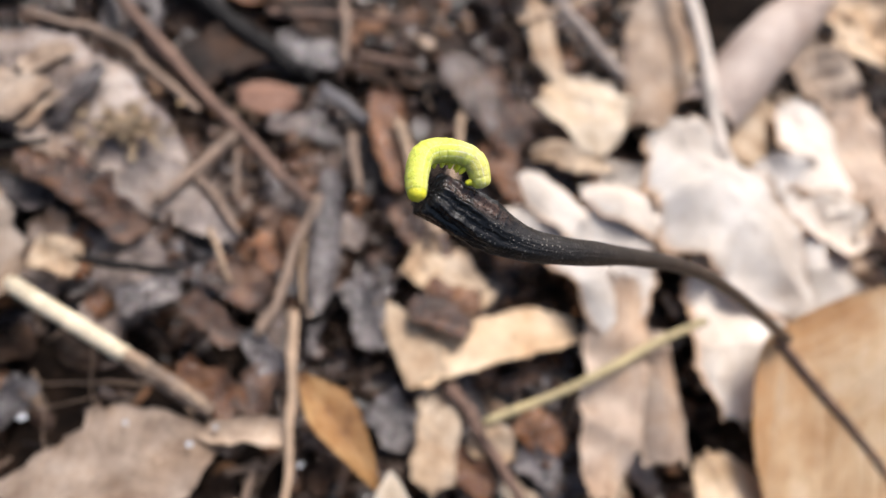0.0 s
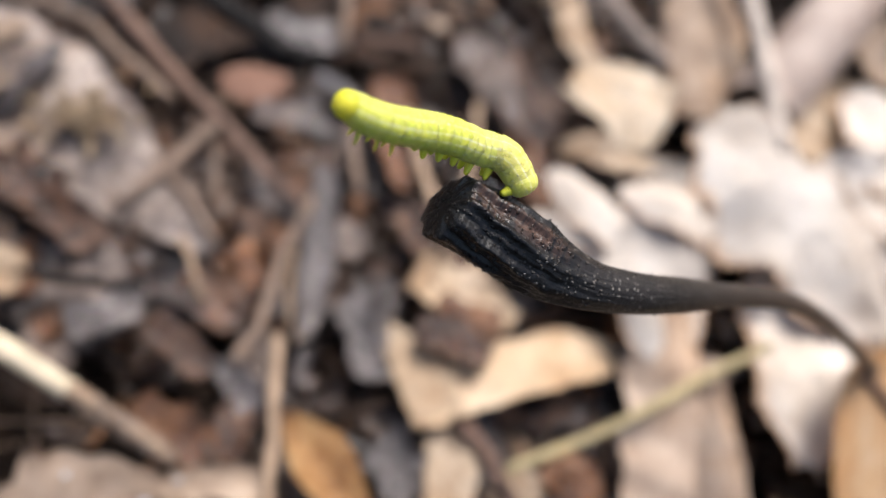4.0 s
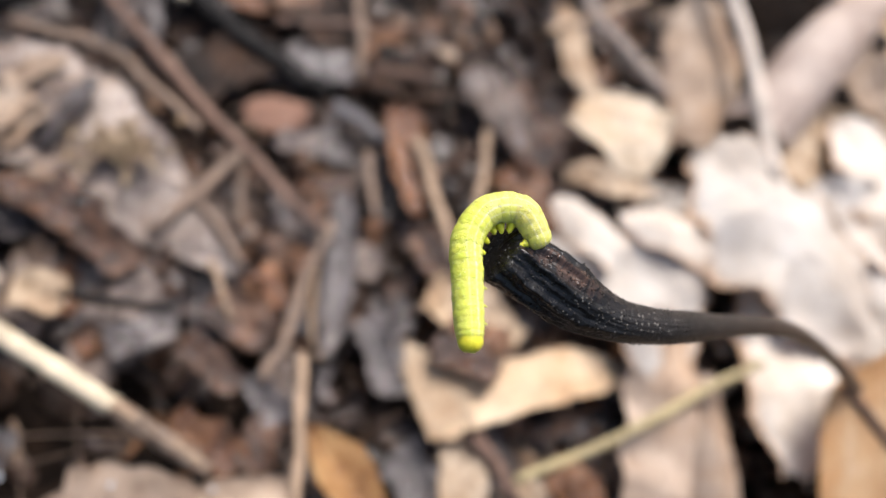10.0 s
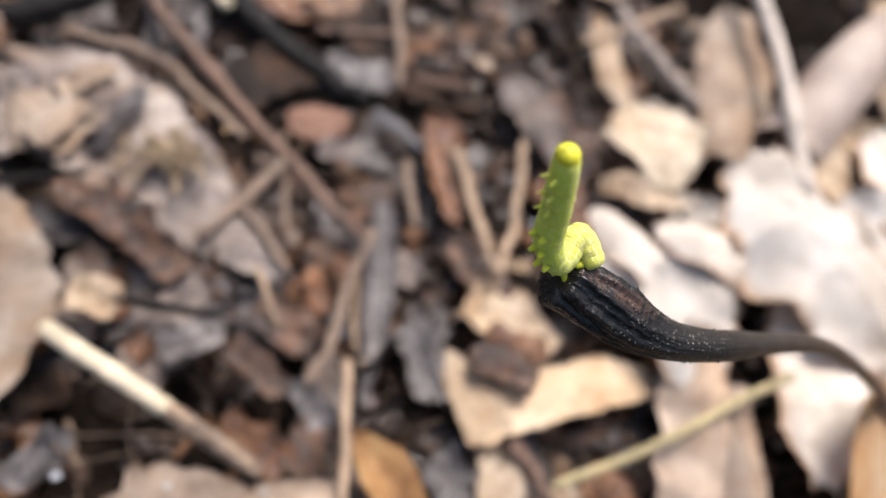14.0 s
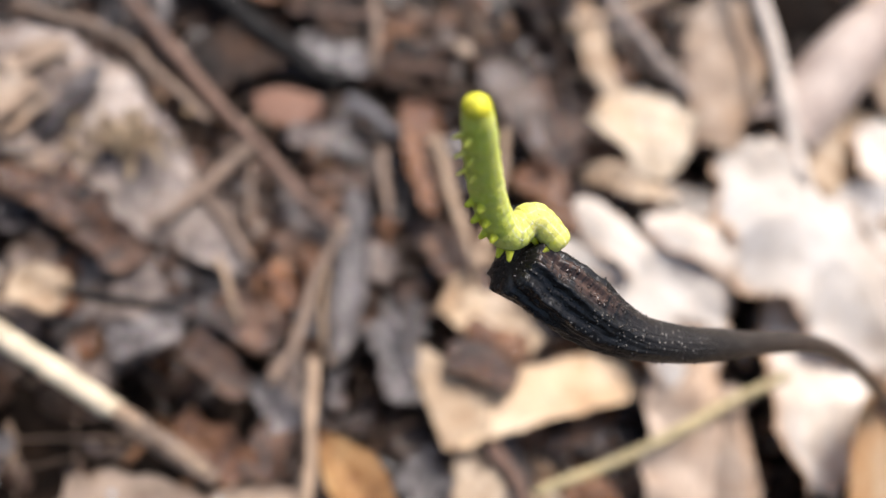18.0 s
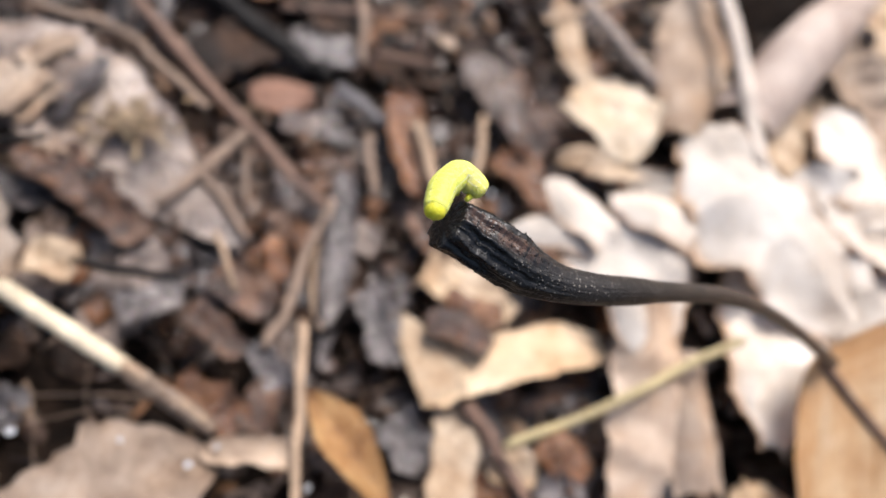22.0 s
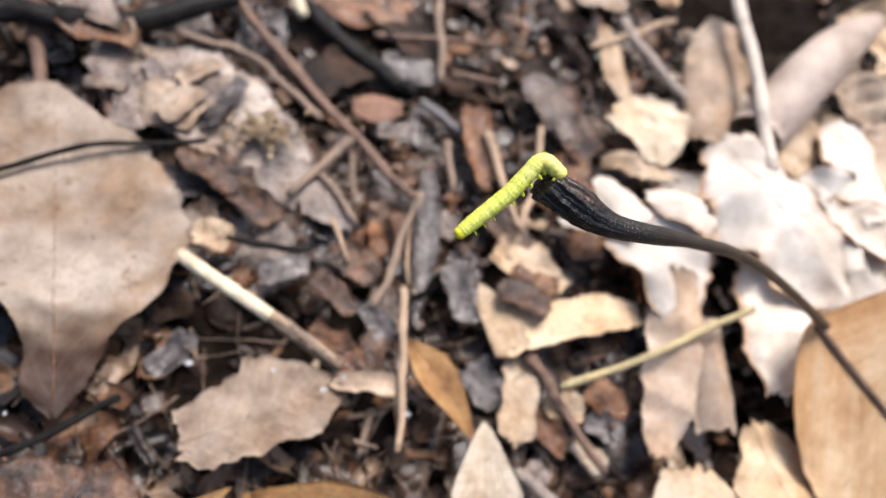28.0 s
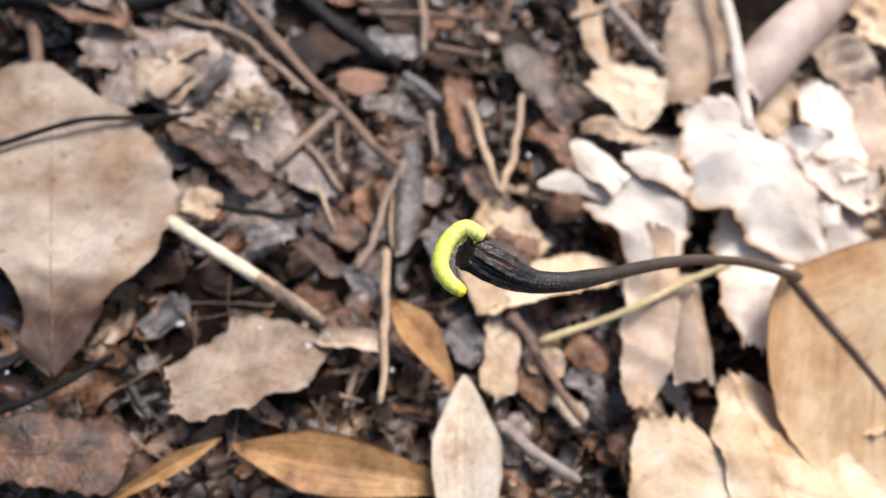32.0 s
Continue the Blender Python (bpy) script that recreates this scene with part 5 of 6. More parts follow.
def place_leaves():
    """Each leaf: shape, colour, base, tip, width, curl in mm, label and seed. Pitch ones carry gap shade in their
    colour.
    """
    dead_leaf("crumpled", "bleached", (76.5, 2.5, 9.0), (103.6, -1.9, 8.7), 18.2, 0.4, "bleached wavy dry leaf among others", 101)
    dead_leaf("crumpled", "bleached", (76.8, 18.0, 7.6), (90.2, -1.1, 6.8), 17.0, 0.4, "bleached wavy dry leaf among others", 103)
    dead_leaf("crumpled", "tan", (116.0, 84.5, 4.7), (131.0, 52.1, 4.7), 23.7, 0.4, "tan wavy dry leaf among others", 104)
    dead_leaf("crumpled", "buff", (83.8, -6.5, 3.6), (102.0, -18.0, 3.3), 16.7, 0.4, "buff wavy dry leaf among others", 106)
    dead_leaf("torn", "rust", (26.8, 1.6, 5.6), (29.3, -19.2, 4.9), 10.1, 0.3, "rusty underside of a curled leaf", 107)
    dead_leaf("torn", "buff", (-48.0, -38.4, 7.5), (-33.5, -39.8, 6.5), 5.6, 0.45, "small curled scrap of dry buff leaf", 110)
    dead_leaf("lance", "ochre", (-31.4, -27.8, 4.2), (-17.8, -49.4, 2.9), 9.2, 0.45, "narrow ochre bamboo leaf, folded along its middle", 111)
    dead_leaf("lance", "straw", (-15.8, -46.9, 6.7), (-19.3, -94.2, 7.6), 14.4, 0.3, "pale straw-coloured bamboo leaf with fine ribs", 112)
    dead_leaf("lance", "ochre", (-64.7, -60.4, 5.2), (-17.3, -70.4, 3.2), 12.2, 0.35, "yellow-brown dry bamboo leaf lying on the soil", 113)
    dead_leaf("lance", "ochre", (-66.7, -58.9, 6.2), (-88.0, -71.0, 6.0), 3.8, 0.9, "rolled yellowish dry leaf", 114)
    dead_leaf("chip", "chip", (-5.3, -1.1, -0.0), (6.2, -14.5, -0.8), 13.4, 0.1, "tan scrap of leaf lying under torn pieces", 117)
    dead_leaf("torn", "umber", (-9.5, -15.2, 5.4), (2.2, -20.6, 4.4), 8.0, 0.3, "dark brown scrap lying on a tan leaf", 118)
    dead_leaf("torn", "rust", (-5.5, -10.5, 4.4), (5.5, -15.0, 4.2), 7.0, -0.3, "red-brown scrap curled over a tan leaf", 180)
    dead_leaf("torn", "tan", (-3.5, -28.8, -2.5), (-7.9, -49.9, -2.1), 10.5, 0.2, "upright tan leaf strip among dark scraps", 119)
    dead_leaf("torn", "tan", (1.3, -40.9, -3.3), (11.0, -42.4, -3.5), 8.1, 0.3, "small tan scrap of leaf", 120)
    dead_leaf("torn", "rust", (-2.1, -42.0, -3.9), (4.9, -51.8, -3.9), 6.7, 0.3, "small rusty brown scrap of leaf", 121)
    dead_leaf("torn", "straw", (8.2, -49.1, -4.2), (13.2, -56.0, -3.6), 6.0, 0.3, "small pale scrap of leaf", 122)
    dead_leaf("crumpled", "buff", (92.3, 56.4, 9.5), (110.7, 32.3, 9.1), 20.2, 0.4, "buff wavy dry leaf lobe", 136)
    dead_leaf("crumpled", "bleached", (106.8, 8.2, 9.8), (107.3, -22.4, 9.3), 22.7, 0.4, "bleached wavy dry leaf", 138)
    dead_leaf("crumpled", "tan", (22.7, 22.0, 4.3), (42.4, 16.2, 5.2), 9.5, 0.4, "pale tan curled leaf scrap", 140)
    dead_leaf("roll", "rolled", (66.0, 31.0, 11.0), (119.7, 77.7, 12.0), 20.5, 1.0, "rolled grey-pink dry leaf", 141)
    dead_leaf("torn", "greyleaf", (-36.8, 31.7, -0.3), (-27.8, 32.4, -0.6), 5.5, 0.2, "small grey leaf scrap on damp soil", 145)
    dead_leaf("torn", "rust", (-11.2, 41.9, 0.2), (-8.0, 14.8, 1.1), 9.6, 0.3, "red-brown wet leaf scrap on damp soil", 148)
    dead_leaf("ovate", "slate", (-23.6, 20.2, -1.0), (-29.0, -23.1, -0.0), 6.6, 0.6, "long slate-grey wet leaf on damp soil", 149)
    dead_leaf("torn", "umber", (-71.3, 11.1, 3.3), (-60.7, 1.6, 3.3), 8.6, 0.25, "brown leaf scrap on damp soil", 150)
    dead_leaf("torn", "tan", (-79.1, -2.6, 5.8), (-70.8, -5.6, 5.4), 7.7, 0.25, "small pinkish tan leaf scrap", 151)
    dead_leaf("torn", "umber", (-112.6, -59.2, 2.1), (-84.3, -61.4, 2.3), 15.8, 0.1, "dark brown weathered leaf on damp soil", 152)
    dead_leaf("torn", "rust", (12.5, -37.0, -3.5), (20.5, -44.1, -2.9), 9.9, 0.25, "dark red-brown leaf scrap on damp soil", 153)
    dead_leaf("torn", "slate", (10.8, -44.4, -2.5), (18.7, -48.6, -1.9), 6.7, 0.25, "purplish grey leaf scrap on damp soil", 154)
    dead_leaf("torn", "slate", (-16.8, -31.8, -2.2), (-9.1, -40.7, -3.2), 10.1, 0.25, "grey wet leaf scrap on damp soil", 155)
    dead_leaf("torn", "pitch", (6.5, 59.9, -1.0), (17.2, 44.6, 0.2), 10.3, 0.3, "brown wet leaf scrap on damp soil", 156)
    dead_leaf("torn", "umber", (-83.6, 21.0, 3.0), (-69.2, 9.5, 3.3), 11.9, 0.3, "dark brown wet leaf scrap", 157)
    dead_leaf("torn", "slate", (-40.4, -18.5, 2.8), (-35.2, -28.6, 2.6), 6.0, 0.3, "grey leaf scrap on damp soil", 158)
    dead_leaf("torn", "umber", (11.3, 52.3, 0.6), (20.7, 24.1, 1.2), 12.9, 0.3, "brown wet leaf scrap on damp soil", 159)
    dead_leaf("torn", "rust", (11.4, 26.0, 0.7), (20.6, 11.5, 0.7), 10.8, 0.3, "red-brown wet leaf scrap on damp soil", 160)
    dead_leaf("torn", "umber", (-48.4, -3.8, 0.8), (-37.5, -11.3, 0.3), 9.7, 0.3, "dark wet leaf scrap on damp soil", 161)
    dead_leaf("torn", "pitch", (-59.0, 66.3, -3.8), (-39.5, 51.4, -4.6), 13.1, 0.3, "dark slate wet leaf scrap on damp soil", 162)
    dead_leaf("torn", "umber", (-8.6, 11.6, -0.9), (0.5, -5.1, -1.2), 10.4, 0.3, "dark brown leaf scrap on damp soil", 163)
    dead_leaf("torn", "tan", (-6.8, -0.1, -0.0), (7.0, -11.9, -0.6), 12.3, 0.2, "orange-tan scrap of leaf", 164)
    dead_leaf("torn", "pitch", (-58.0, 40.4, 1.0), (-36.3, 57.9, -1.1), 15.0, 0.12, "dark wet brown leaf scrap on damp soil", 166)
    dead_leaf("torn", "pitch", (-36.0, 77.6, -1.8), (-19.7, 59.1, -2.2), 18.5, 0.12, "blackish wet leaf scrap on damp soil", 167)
    dead_leaf("torn", "umber", (-52.3, -12.0, 2.5), (-42.4, -20.7, 1.9), 6.2, 0.35, "dark brown damp leaf scrap", 168)
    dead_leaf("torn", "slate", (-63.8, -13.3, 4.2), (-53.6, -9.0, 3.4), 6.7, 0.35, "slate-grey damp leaf scrap", 169)
    dead_leaf("torn", "slate", (-19.3, -7.3, 2.2), (-16.1, -22.5, 1.9), 8.3, 0.35, "slate-grey damp leaf scrap", 170)
    dead_leaf("torn", "rust", (-53.2, -26.9, 3.9), (-41.8, -32.9, 3.2), 8.5, 0.35, "warm brown damp leaf scrap", 171)
    dead_leaf("torn", "umber", (-40.5, -34.9, 3.1), (-36.5, -25.7, 2.7), 7.8, 0.35, "dark brown damp leaf scrap", 172)


def place_sheet_leaves():
    """Each broad leaf: colour, midline, widths on either side along it, droop and ruffle in mm, label and seed."""
    sheet_leaf("buffwet", [(-101.5, -44.8, 5.0), (-105.1, -12.0, 10.5), (-112.5, 32.2, 9.5)], (0.9, 6.1, 5.6, 6.2, 9.1, 29.4, 30.9, 31.5, 32.1, 32.7, 24.9, 7.7), (0.9, 6.2, 9.1, 12.1, 20.5, 25.3, 27.4, 25.3, 22.5, 16.5, 7.7, 0.6), 0.03, 0.8, "dry buff leaf with ragged lobes, wet and brown at one lobe", 100)
    sheet_leaf("buff", [(-77.5, -50.6, 7.5), (-62.0, -45.5, 8.5), (-45.6, -38.9, 7.0)], (6.4, 7.4, 9.0, 12.4, 11.0, 7.5, 1.8), (4.8, 7.4, 6.6, 6.9, 7.6, 7.0, 2.0), -0.06, 0.8, "torn piece of dry buff leaf with a jagged edge", 109)
    sheet_leaf("chip", [(-9.9, -25.8, 2.4), (7.1, -23.5, 3.6), (26.2, -20.2, 2.8)], (11.1, 8.2, 6.5, 6.9, 6.3, 2.7), (5.1, 4.6, 4.0, 3.2, 3.2, 3.0), 0.03, 0.4, "torn tan leaf piece with a toothed end", 115)
    sheet_leaf("chip", [(-15.5, -13.4, 4.0), (-9.6, -30.5, 2.6)], (1.5, 6.1, 8.1, 7.2), (0.6, 1.2, 1.4, 1.1), 0.05, 0.25, "torn tan leaf corner beside a larger piece", 116)
    sheet_leaf("tanblot", [(31.2, -56.6, 3.0), (29.2, -87.8, 4.4)], (5.7, 15.2, 16.1, 15.6), (5.6, 10.1, 10.6, 10.0), -0.08, 0.9, "large dry orange-tan leaf with pale blotches", 123)
    sheet_leaf("tanblot", [(47.2, -47.7, 6.0), (56.5, -89.5, 7.0)], (2.8, 13.0, 21.0, 28.1, 28.8), (1.8, 9.1, 10.0, 9.7, 9.4), -0.2, 0.8, "large dry light tan leaf folded over its neighbour", 124)
    sheet_leaf("pinkpale", [(34.6, -12.5, 13.5), (32.7, -25.5, 9.0), (29.7, -40.2, 6.0), (24.1, -54.2, 3.0)], (4.6, 6.7, 6.6, 6.7, 6.1, 2.6), (4.4, 6.9, 6.5, 6.7, 5.6, 2.1), -0.45, 1.0, "folded pinkish buff leaf strip", 131)
    sheet_leaf("pinkpale", [(42.6, -21.9, 6.6), (40.9, -48.7, 5.5)], (4.7, 5.2, 5.7, 5.9, 5.2), (4.0, 4.8, 5.1, 5.3, 4.9), -0.95, 0.25, "folded buff leaf strip with a frayed end", 132)
    sheet_leaf("bleached", [(62.6, -0.4, 8.0), (60.5, -20.9, 10.5), (54.4, -42.7, 8.0)], (16.2, 16.6, 14.9, 10.6, 6.4, 2.0), (5.0, 9.4, 11.3, 9.9, 8.3, 3.4), -0.25, 0.9, "long bleached leaf fold hanging down", 129)
    sheet_leaf("bleached", [(29.5, 5.3, 12.0), (30.5, -12.8, 11.0), (33.7, -28.7, 7.0)], (11.4, 17.8, 15.6, 8.6, 4.4), (14.2, 12.7, 6.5, 4.4, 3.0), -0.22, 0.9, "bleached leaf tapering down over dark litter", 125)
    sheet_leaf("bleached", [(24.2, -0.8, 11.0), (16.4, 1.8, 11.0), (6.4, 1.3, 9.5)], (3.7, 4.1, 3.5, 1.0), (5.2, 4.5, 3.3, 1.0), -0.25, 0.6, "bleached curled leaf margin", 165)
    sheet_leaf("bleached", [(27.2, -0.4, 13.0), (20.3, 5.7, 14.6), (15.2, 11.3, 14.0)], (4.8, 5.1, 4.1, 1.7), (3.8, 4.5, 3.8, 1.4), -0.2, 0.8, "small bleached curled leaf lobe", 126)
    sheet_leaf("bleached", [(45.4, 1.0, 14.0), (36.8, 3.9, 15.0), (28.4, 7.6, 14.2)], (4.6, 5.0, 3.9, 1.4), (5.5, 5.5, 4.3, 1.4), -0.2, 0.9, "bleached crumpled leaf lobe lying on others", 127)
    sheet_leaf("bleached", [(52.8, 24.7, 15.0), (62.1, 1.0, 17.5), (75.4, -20.5, 13.0)], (6.0, 11.4, 16.2, 14.7, 11.5, 4.7), (5.5, 13.8, 17.6, 15.0, 12.4, 4.6), -0.16, 1.0, "broad bleached dry leaf, wavy and cracked", 128)
    sheet_leaf("bleached", [(77.3, 12.5, 13.5), (81.3, -11.5, 13.5)], (3.5, 8.0, 9.1, 6.3, 2.2), (2.7, 4.9, 6.3, 5.1, 1.8), -0.3, 0.8, "small bleached and curled dry leaf", 134)
    sheet_leaf("bleached", [(92.5, 36.1, 12.0), (92.3, 2.9, 13.5)], (4.5, 9.3, 10.3, 8.9, 3.4), (3.3, 7.1, 7.7, 6.8, 3.0), -0.25, 0.8, "bleached wavy dry leaf", 143)
    sheet_leaf("pinkpale", [(108.2, 39.4, 12.5), (102.2, -4.4, 11.0)], (7.0, 11.2, 12.1, 11.0, 4.8), (4.9, 8.6, 9.1, 7.8, 4.0), -0.25, 0.9, "pinkish buff wavy dry leaf among others", 102)
    sheet_leaf("bleached", [(63.1, -4.6, 7.5), (78.6, -9.9, 8.0), (100.0, -17.2, 8.5)], (4.4, 7.4, 11.0, 10.7, 7.6), (3.2, 9.9, 15.3, 14.4, 11.0), -0.1, 1.0, "broad bleached wavy dry leaf", 130)
    sheet_leaf("straw", [(36.3, 20.9, 6.8), (38.3, 42.2, 9.0)], (2.7, 7.0, 14.1, 11.2, 5.2), (3.3, 7.8, 9.6, 10.8, 7.0), 0.12, 0.9, "pale straw leaf with a notched edge", 139)
    sheet_leaf("buff", [(70.0, 76.0, 6.5), (64.0, 59.5, 7.5), (53.2, 28.2, 8.5)], (3.8, 8.6, 11.0, 10.3, 6.6), (4.8, 7.7, 9.0, 9.6, 6.6), -0.3, 0.7, "tan-buff strip of leaf standing in litter", 142)
    sheet_leaf("tan", [(31.6, 72.2, 4.0), (31.7, 58.1, 5.0), (32.9, 43.5, 5.0)], (2.0, 3.5, 3.4, 1.5), (2.0, 3.1, 3.8, 1.5), -0.3, 0.7, "tan curled leaf strip in dark litter", 183)
    sheet_leaf("buff", [(24.4, 84.2, 3.0), (32.6, 85.1, 4.0), (41.0, 82.6, 3.0)], (2.9, 5.3, 5.1, 1.5), (2.8, 4.7, 5.0, 2.0), -0.2, 0.7, "pale buff leaf scrap in dark litter", 184)
    sheet_leaf("tan", [(88.7, 44.3, 7.5), (81.1, 31.5, 8.0), (74.0, 19.5, 8.5)], (3.4, 7.4, 8.0, 3.1), (3.4, 6.6, 7.2, 3.1), -0.3, 0.6, "rusty tan leaf scrap beside a rolled leaf", 137)
    sheet_leaf("greyleaf", [(6.5, 51.9, 3.0), (10.6, 40.5, 5.0), (14.5, 30.1, 3.0)], (4.0, 6.7, 5.5, 1.8), (2.8, 5.0, 4.0, 1.8), -0.3, 0.7, "grey-pink curled leaf scrap on dark litter", 176)
    sheet_leaf("slate", [(-35.1, 57.0, -1.0), (-27.0, 55.2, 0.5), (-18.0, 51.8, -1.0)], (2.5, 6.3, 5.0, 2.1), (2.9, 6.6, 6.1, 2.1), -0.2, 0.7, "grey weathered leaf scrap on damp soil", 146)
    sheet_leaf("redchip", [(-43.2, 38.3, 1.5), (-30.1, 38.7, 1.2)], (1.9, 4.2, 3.5, 1.5), (2.6, 4.9, 4.6, 2.3), -0.15, 0.4, "reddish chip of bark on damp soil", 144)
    sheet_leaf("rust", [(-127.5, 68.0, 7.0), (-112.2, 55.4, 9.0), (-96.5, 47.0, 9.0)], (3.6, 7.1, 6.5, 2.5), (4.3, 6.2, 6.3, 2.1), 0.1, 0.6, "rusty brown curled leaf strip", 177)
    sheet_leaf("greyleaf", [(-125.5, 76.4, 9.0), (-112.3, 59.4, 11.0), (-100.5, 49.7, 11.0)], (5.1, 7.2, 5.9, 1.0), (5.0, 6.7, 5.0, 1.0), -0.2, 0.5, "weathered grey-brown leaf strip on dark bark", 178)
    sheet_leaf("weathered", [(-107.6, 45.5, 5.0), (-79.4, 31.4, 4.0), (-53.3, 17.5, 1.5)], (5.3, 12.4, 15.6, 14.2, 10.2, 3.0), (3.1, 7.6, 10.0, 10.8, 8.2, 2.0), 0.02, 1.0, "large weathered grey-buff leaf, damp and blotched, under a twig", 181)
    sheet_leaf("weathered", [(-77.5, 20.2, 2.0), (-57.4, 12.3, 1.6), (-43.1, 1.4, 1.2)], (3.3, 6.7, 7.5, 4.7, 1.6), (2.5, 4.9, 5.8, 4.3, 1.2), -0.05, 0.9, "damp grey-brown leaf piece under thin twigs", 182)
    sheet_leaf("rust", [(-55.1, 82.7, -2.0), (-36.5, 76.4, -1.0), (-26.0, 80.4, -2.0)], (4.6, 8.3, 7.6, 2.7), (4.9, 8.9, 8.7, 3.2), -0.1, 0.7, "ochre-brown leaf scrap on damp soil", 179)


def place_sticks():
    """Each stick: colour, radius, line in mm, label and seed. Returns the pale stem with the rotten end."""
    stem = dead_stick("pale", 1.39, [(-80.4, -11.3, 10.0), (-61.1, -24.7, 9.2)], "pale split end of a dry grass stem", 300)
    dead_stick("bark", 1.25, [(-87.4, 95.9, 2.3), (-69.6, 64.3, 1.8), (-44.1, 27.9, 2.2), (-28.6, 10.4, 2.3)], "long thin brown twig in leaf litter", 301)
    dead_stick("strawstick", 0.95, [(-27.4, 11.1, 2.2), (-31.9, -3.0, 2.7), (-34.6, -11.7, 3.0), (-38.1, -19.7, 3.4)], "short dull brown twig meeting another", 302)
    dead_stick("strawstick", 1.04, [(-43.8, 26.4, 2.3), (-58.2, 8.8, 3.7)], "short tan twig lying across another", 303)
    dead_stick("strawstick", 0.73, [(-51.1, 15.3, 2.5), (-42.4, 2.7, 2.5)], "thin tan stalk in leaf litter", 304)
    dead_stick("strawstick", 0.6, [(-43.2, 21.9, 2.0), (-42.9, 9.9, 2.0)], "thin tan stalk in leaf litter", 305)
    dead_stick("strawstick", 0.98, [(-109.9, 58.7, 4.0), (-88.1, 55.2, 3.6), (-73.2, 51.9, 3.2), (-62.4, 43.3, 3.1), (-52.0, 31.3, 3.3)], "curved pale brown twig in leaf litter", 306)
    dead_stick("strawstick", 0.8, [(-98.7, 52.6, 10.0), (-96.2, 46.8, 7.0), (-94.0, 44.7, 4.0)], "short pale stalk in leaf litter", 307)
    dead_stick("black", 0.6, [(-124.8, 5.3, 12.2), (-97.5, 13.3, 12.7), (-78.1, 17.6, 12.1)], "thin black twig lying on a leaf", 308)
    dead_stick("black", 0.78, [(-113.9, -53.6, 4.2), (-100.3, -46.5, 4.6), (-90.5, -41.4, 4.9)], "thin dark twig on the soil", 309)
    dead_stick("tanstalk", 0.78, [(-32.4, -17.0, 8.0), (-33.2, -33.7, 8.5), (-34.0, -52.2, 8.3)], "upright orange-tan dry stalk in leaf litter", 310)
    dead_stick("olive", 0.78, [(3.2, -39.2, 5.6), (26.4, -31.2, 8.5), (50.4, -22.1, 12.0)], "olive-tan dry grass stem in leaf litter", 311)
    dead_stick("tanstalk", 0.95, [(-8.1, 30.6, 4.0), (-5.2, 14.9, 4.5), (-2.1, 1.5, 4.5)], "flattened pale dry stalk bent to a point", 312)
    dead_stick("tanstalk", 0.85, [(-2.0, 1.9, 4.5), (2.3, 13.7, 4.5), (7.2, 32.5, 4.0)], "flattened pale dry stalk in leaf litter", 313)
    dead_stick("palegrey", 1.7, [(69.7, 85.4, 15.0), (68.0, 52.0, 16.0), (64.0, 16.5, 15.5)], "stout grey-brown stalk in leaf litter", 314)
    dead_stick("grey", 1.55, [(37.3, 72.2, 5.2), (41.7, 59.0, 6.4), (49.2, 44.2, 7.4)], "grey-brown twig in leaf litter", 315)
    dead_stick("bark", 1.09, [(-1.8, -29.9, 0.2), (4.6, -41.8, -0.5), (11.8, -56.7, 0.4)], "reddish brown twig in leaf litter", 316)
    dead_stick("grey", 1.27, [(-7.1, -56.7, -0.8), (0.7, -63.2, -0.9), (9.2, -69.1, -0.8)], "grey-tan broken twig in leaf litter", 317)
    dead_stick("strawstick", 1.1, [(-19.8, 89.6, 1.0), (-18.5, 70.9, 1.5), (-19.2, 48.1, 1.0)], "pale dry stalk in leaf litter", 318)
    dead_stick("black", 2.2, [(-58.9, 75.0, 1.0), (-48.1, 61.8, 1.0), (-33.7, 49.7, 0.5), (-27.3, 44.4, 0.0)], "thick dark rotten twig in leaf litter", 319)
    dead_stick("pale", 1.6, [(-63.5, 89.4, 2.0), (-60.1, 75.2, 3.0), (-57.0, 66.4, 3.0)], "short white stalk end in leaf litter", 338)
    dead_stick("slate", 1.27, [(-24.2, 42.4, -1.3), (-14.1, 33.0, -0.5)], "slate-grey twig piece in leaf litter", 320)
    dead_stick("strawstick", 0.63, [(-39.0, -42.9, 0.9), (-42.0, -52.0, 0.8)], "thin tan stalk in leaf litter", 321)
    dead_stick("black", 2.9, [(-135.6, 54.3, 8.0), (-121.9, 53.7, 8.0), (-109.4, 53.0, 8.0), (-94.4, 56.5, 7.0), (-76.3, 67.8, 6.0)], "dark rolled bark on the soil", 322)
    dead_stick("bark", 1.47, [(-122.4, 52.5, 3.2), (-116.2, 30.2, 3.7)], "brown bark splinter in leaf litter", 323)
    dead_stick("strawstick", 0.5, [(-44.3, -44.4, 1.1), (-36.7, -43.5, 0.7)], "thin red-tan stalk in leaf litter", 324)
    dead_stick("bark", 0.9, [(-36.7, 64.0, 0.5), (-20.1, 63.6, 1.0), (-1.3, 63.7, 0.5)], "red-brown twig piece in leaf litter", 325)
    dead_stick("bark", 1.16, [(-36.1, 66.6, -2.2), (-22.9, 62.4, -2.4)], "red-brown twig piece in leaf litter", 326)
    dead_stick("black", 0.8, [(-72.0, -3.8, 5.4), (-64.2, -5.7, 5.0), (-53.7, -6.6, 4.3)], "thin black rootlet in leaf litter", 327)
    dead_stick("strawstick", 0.93, [(-18.3, 29.3, -0.4), (-17.7, 14.3, 0.0)], "pale dry stalk in leaf litter", 328)
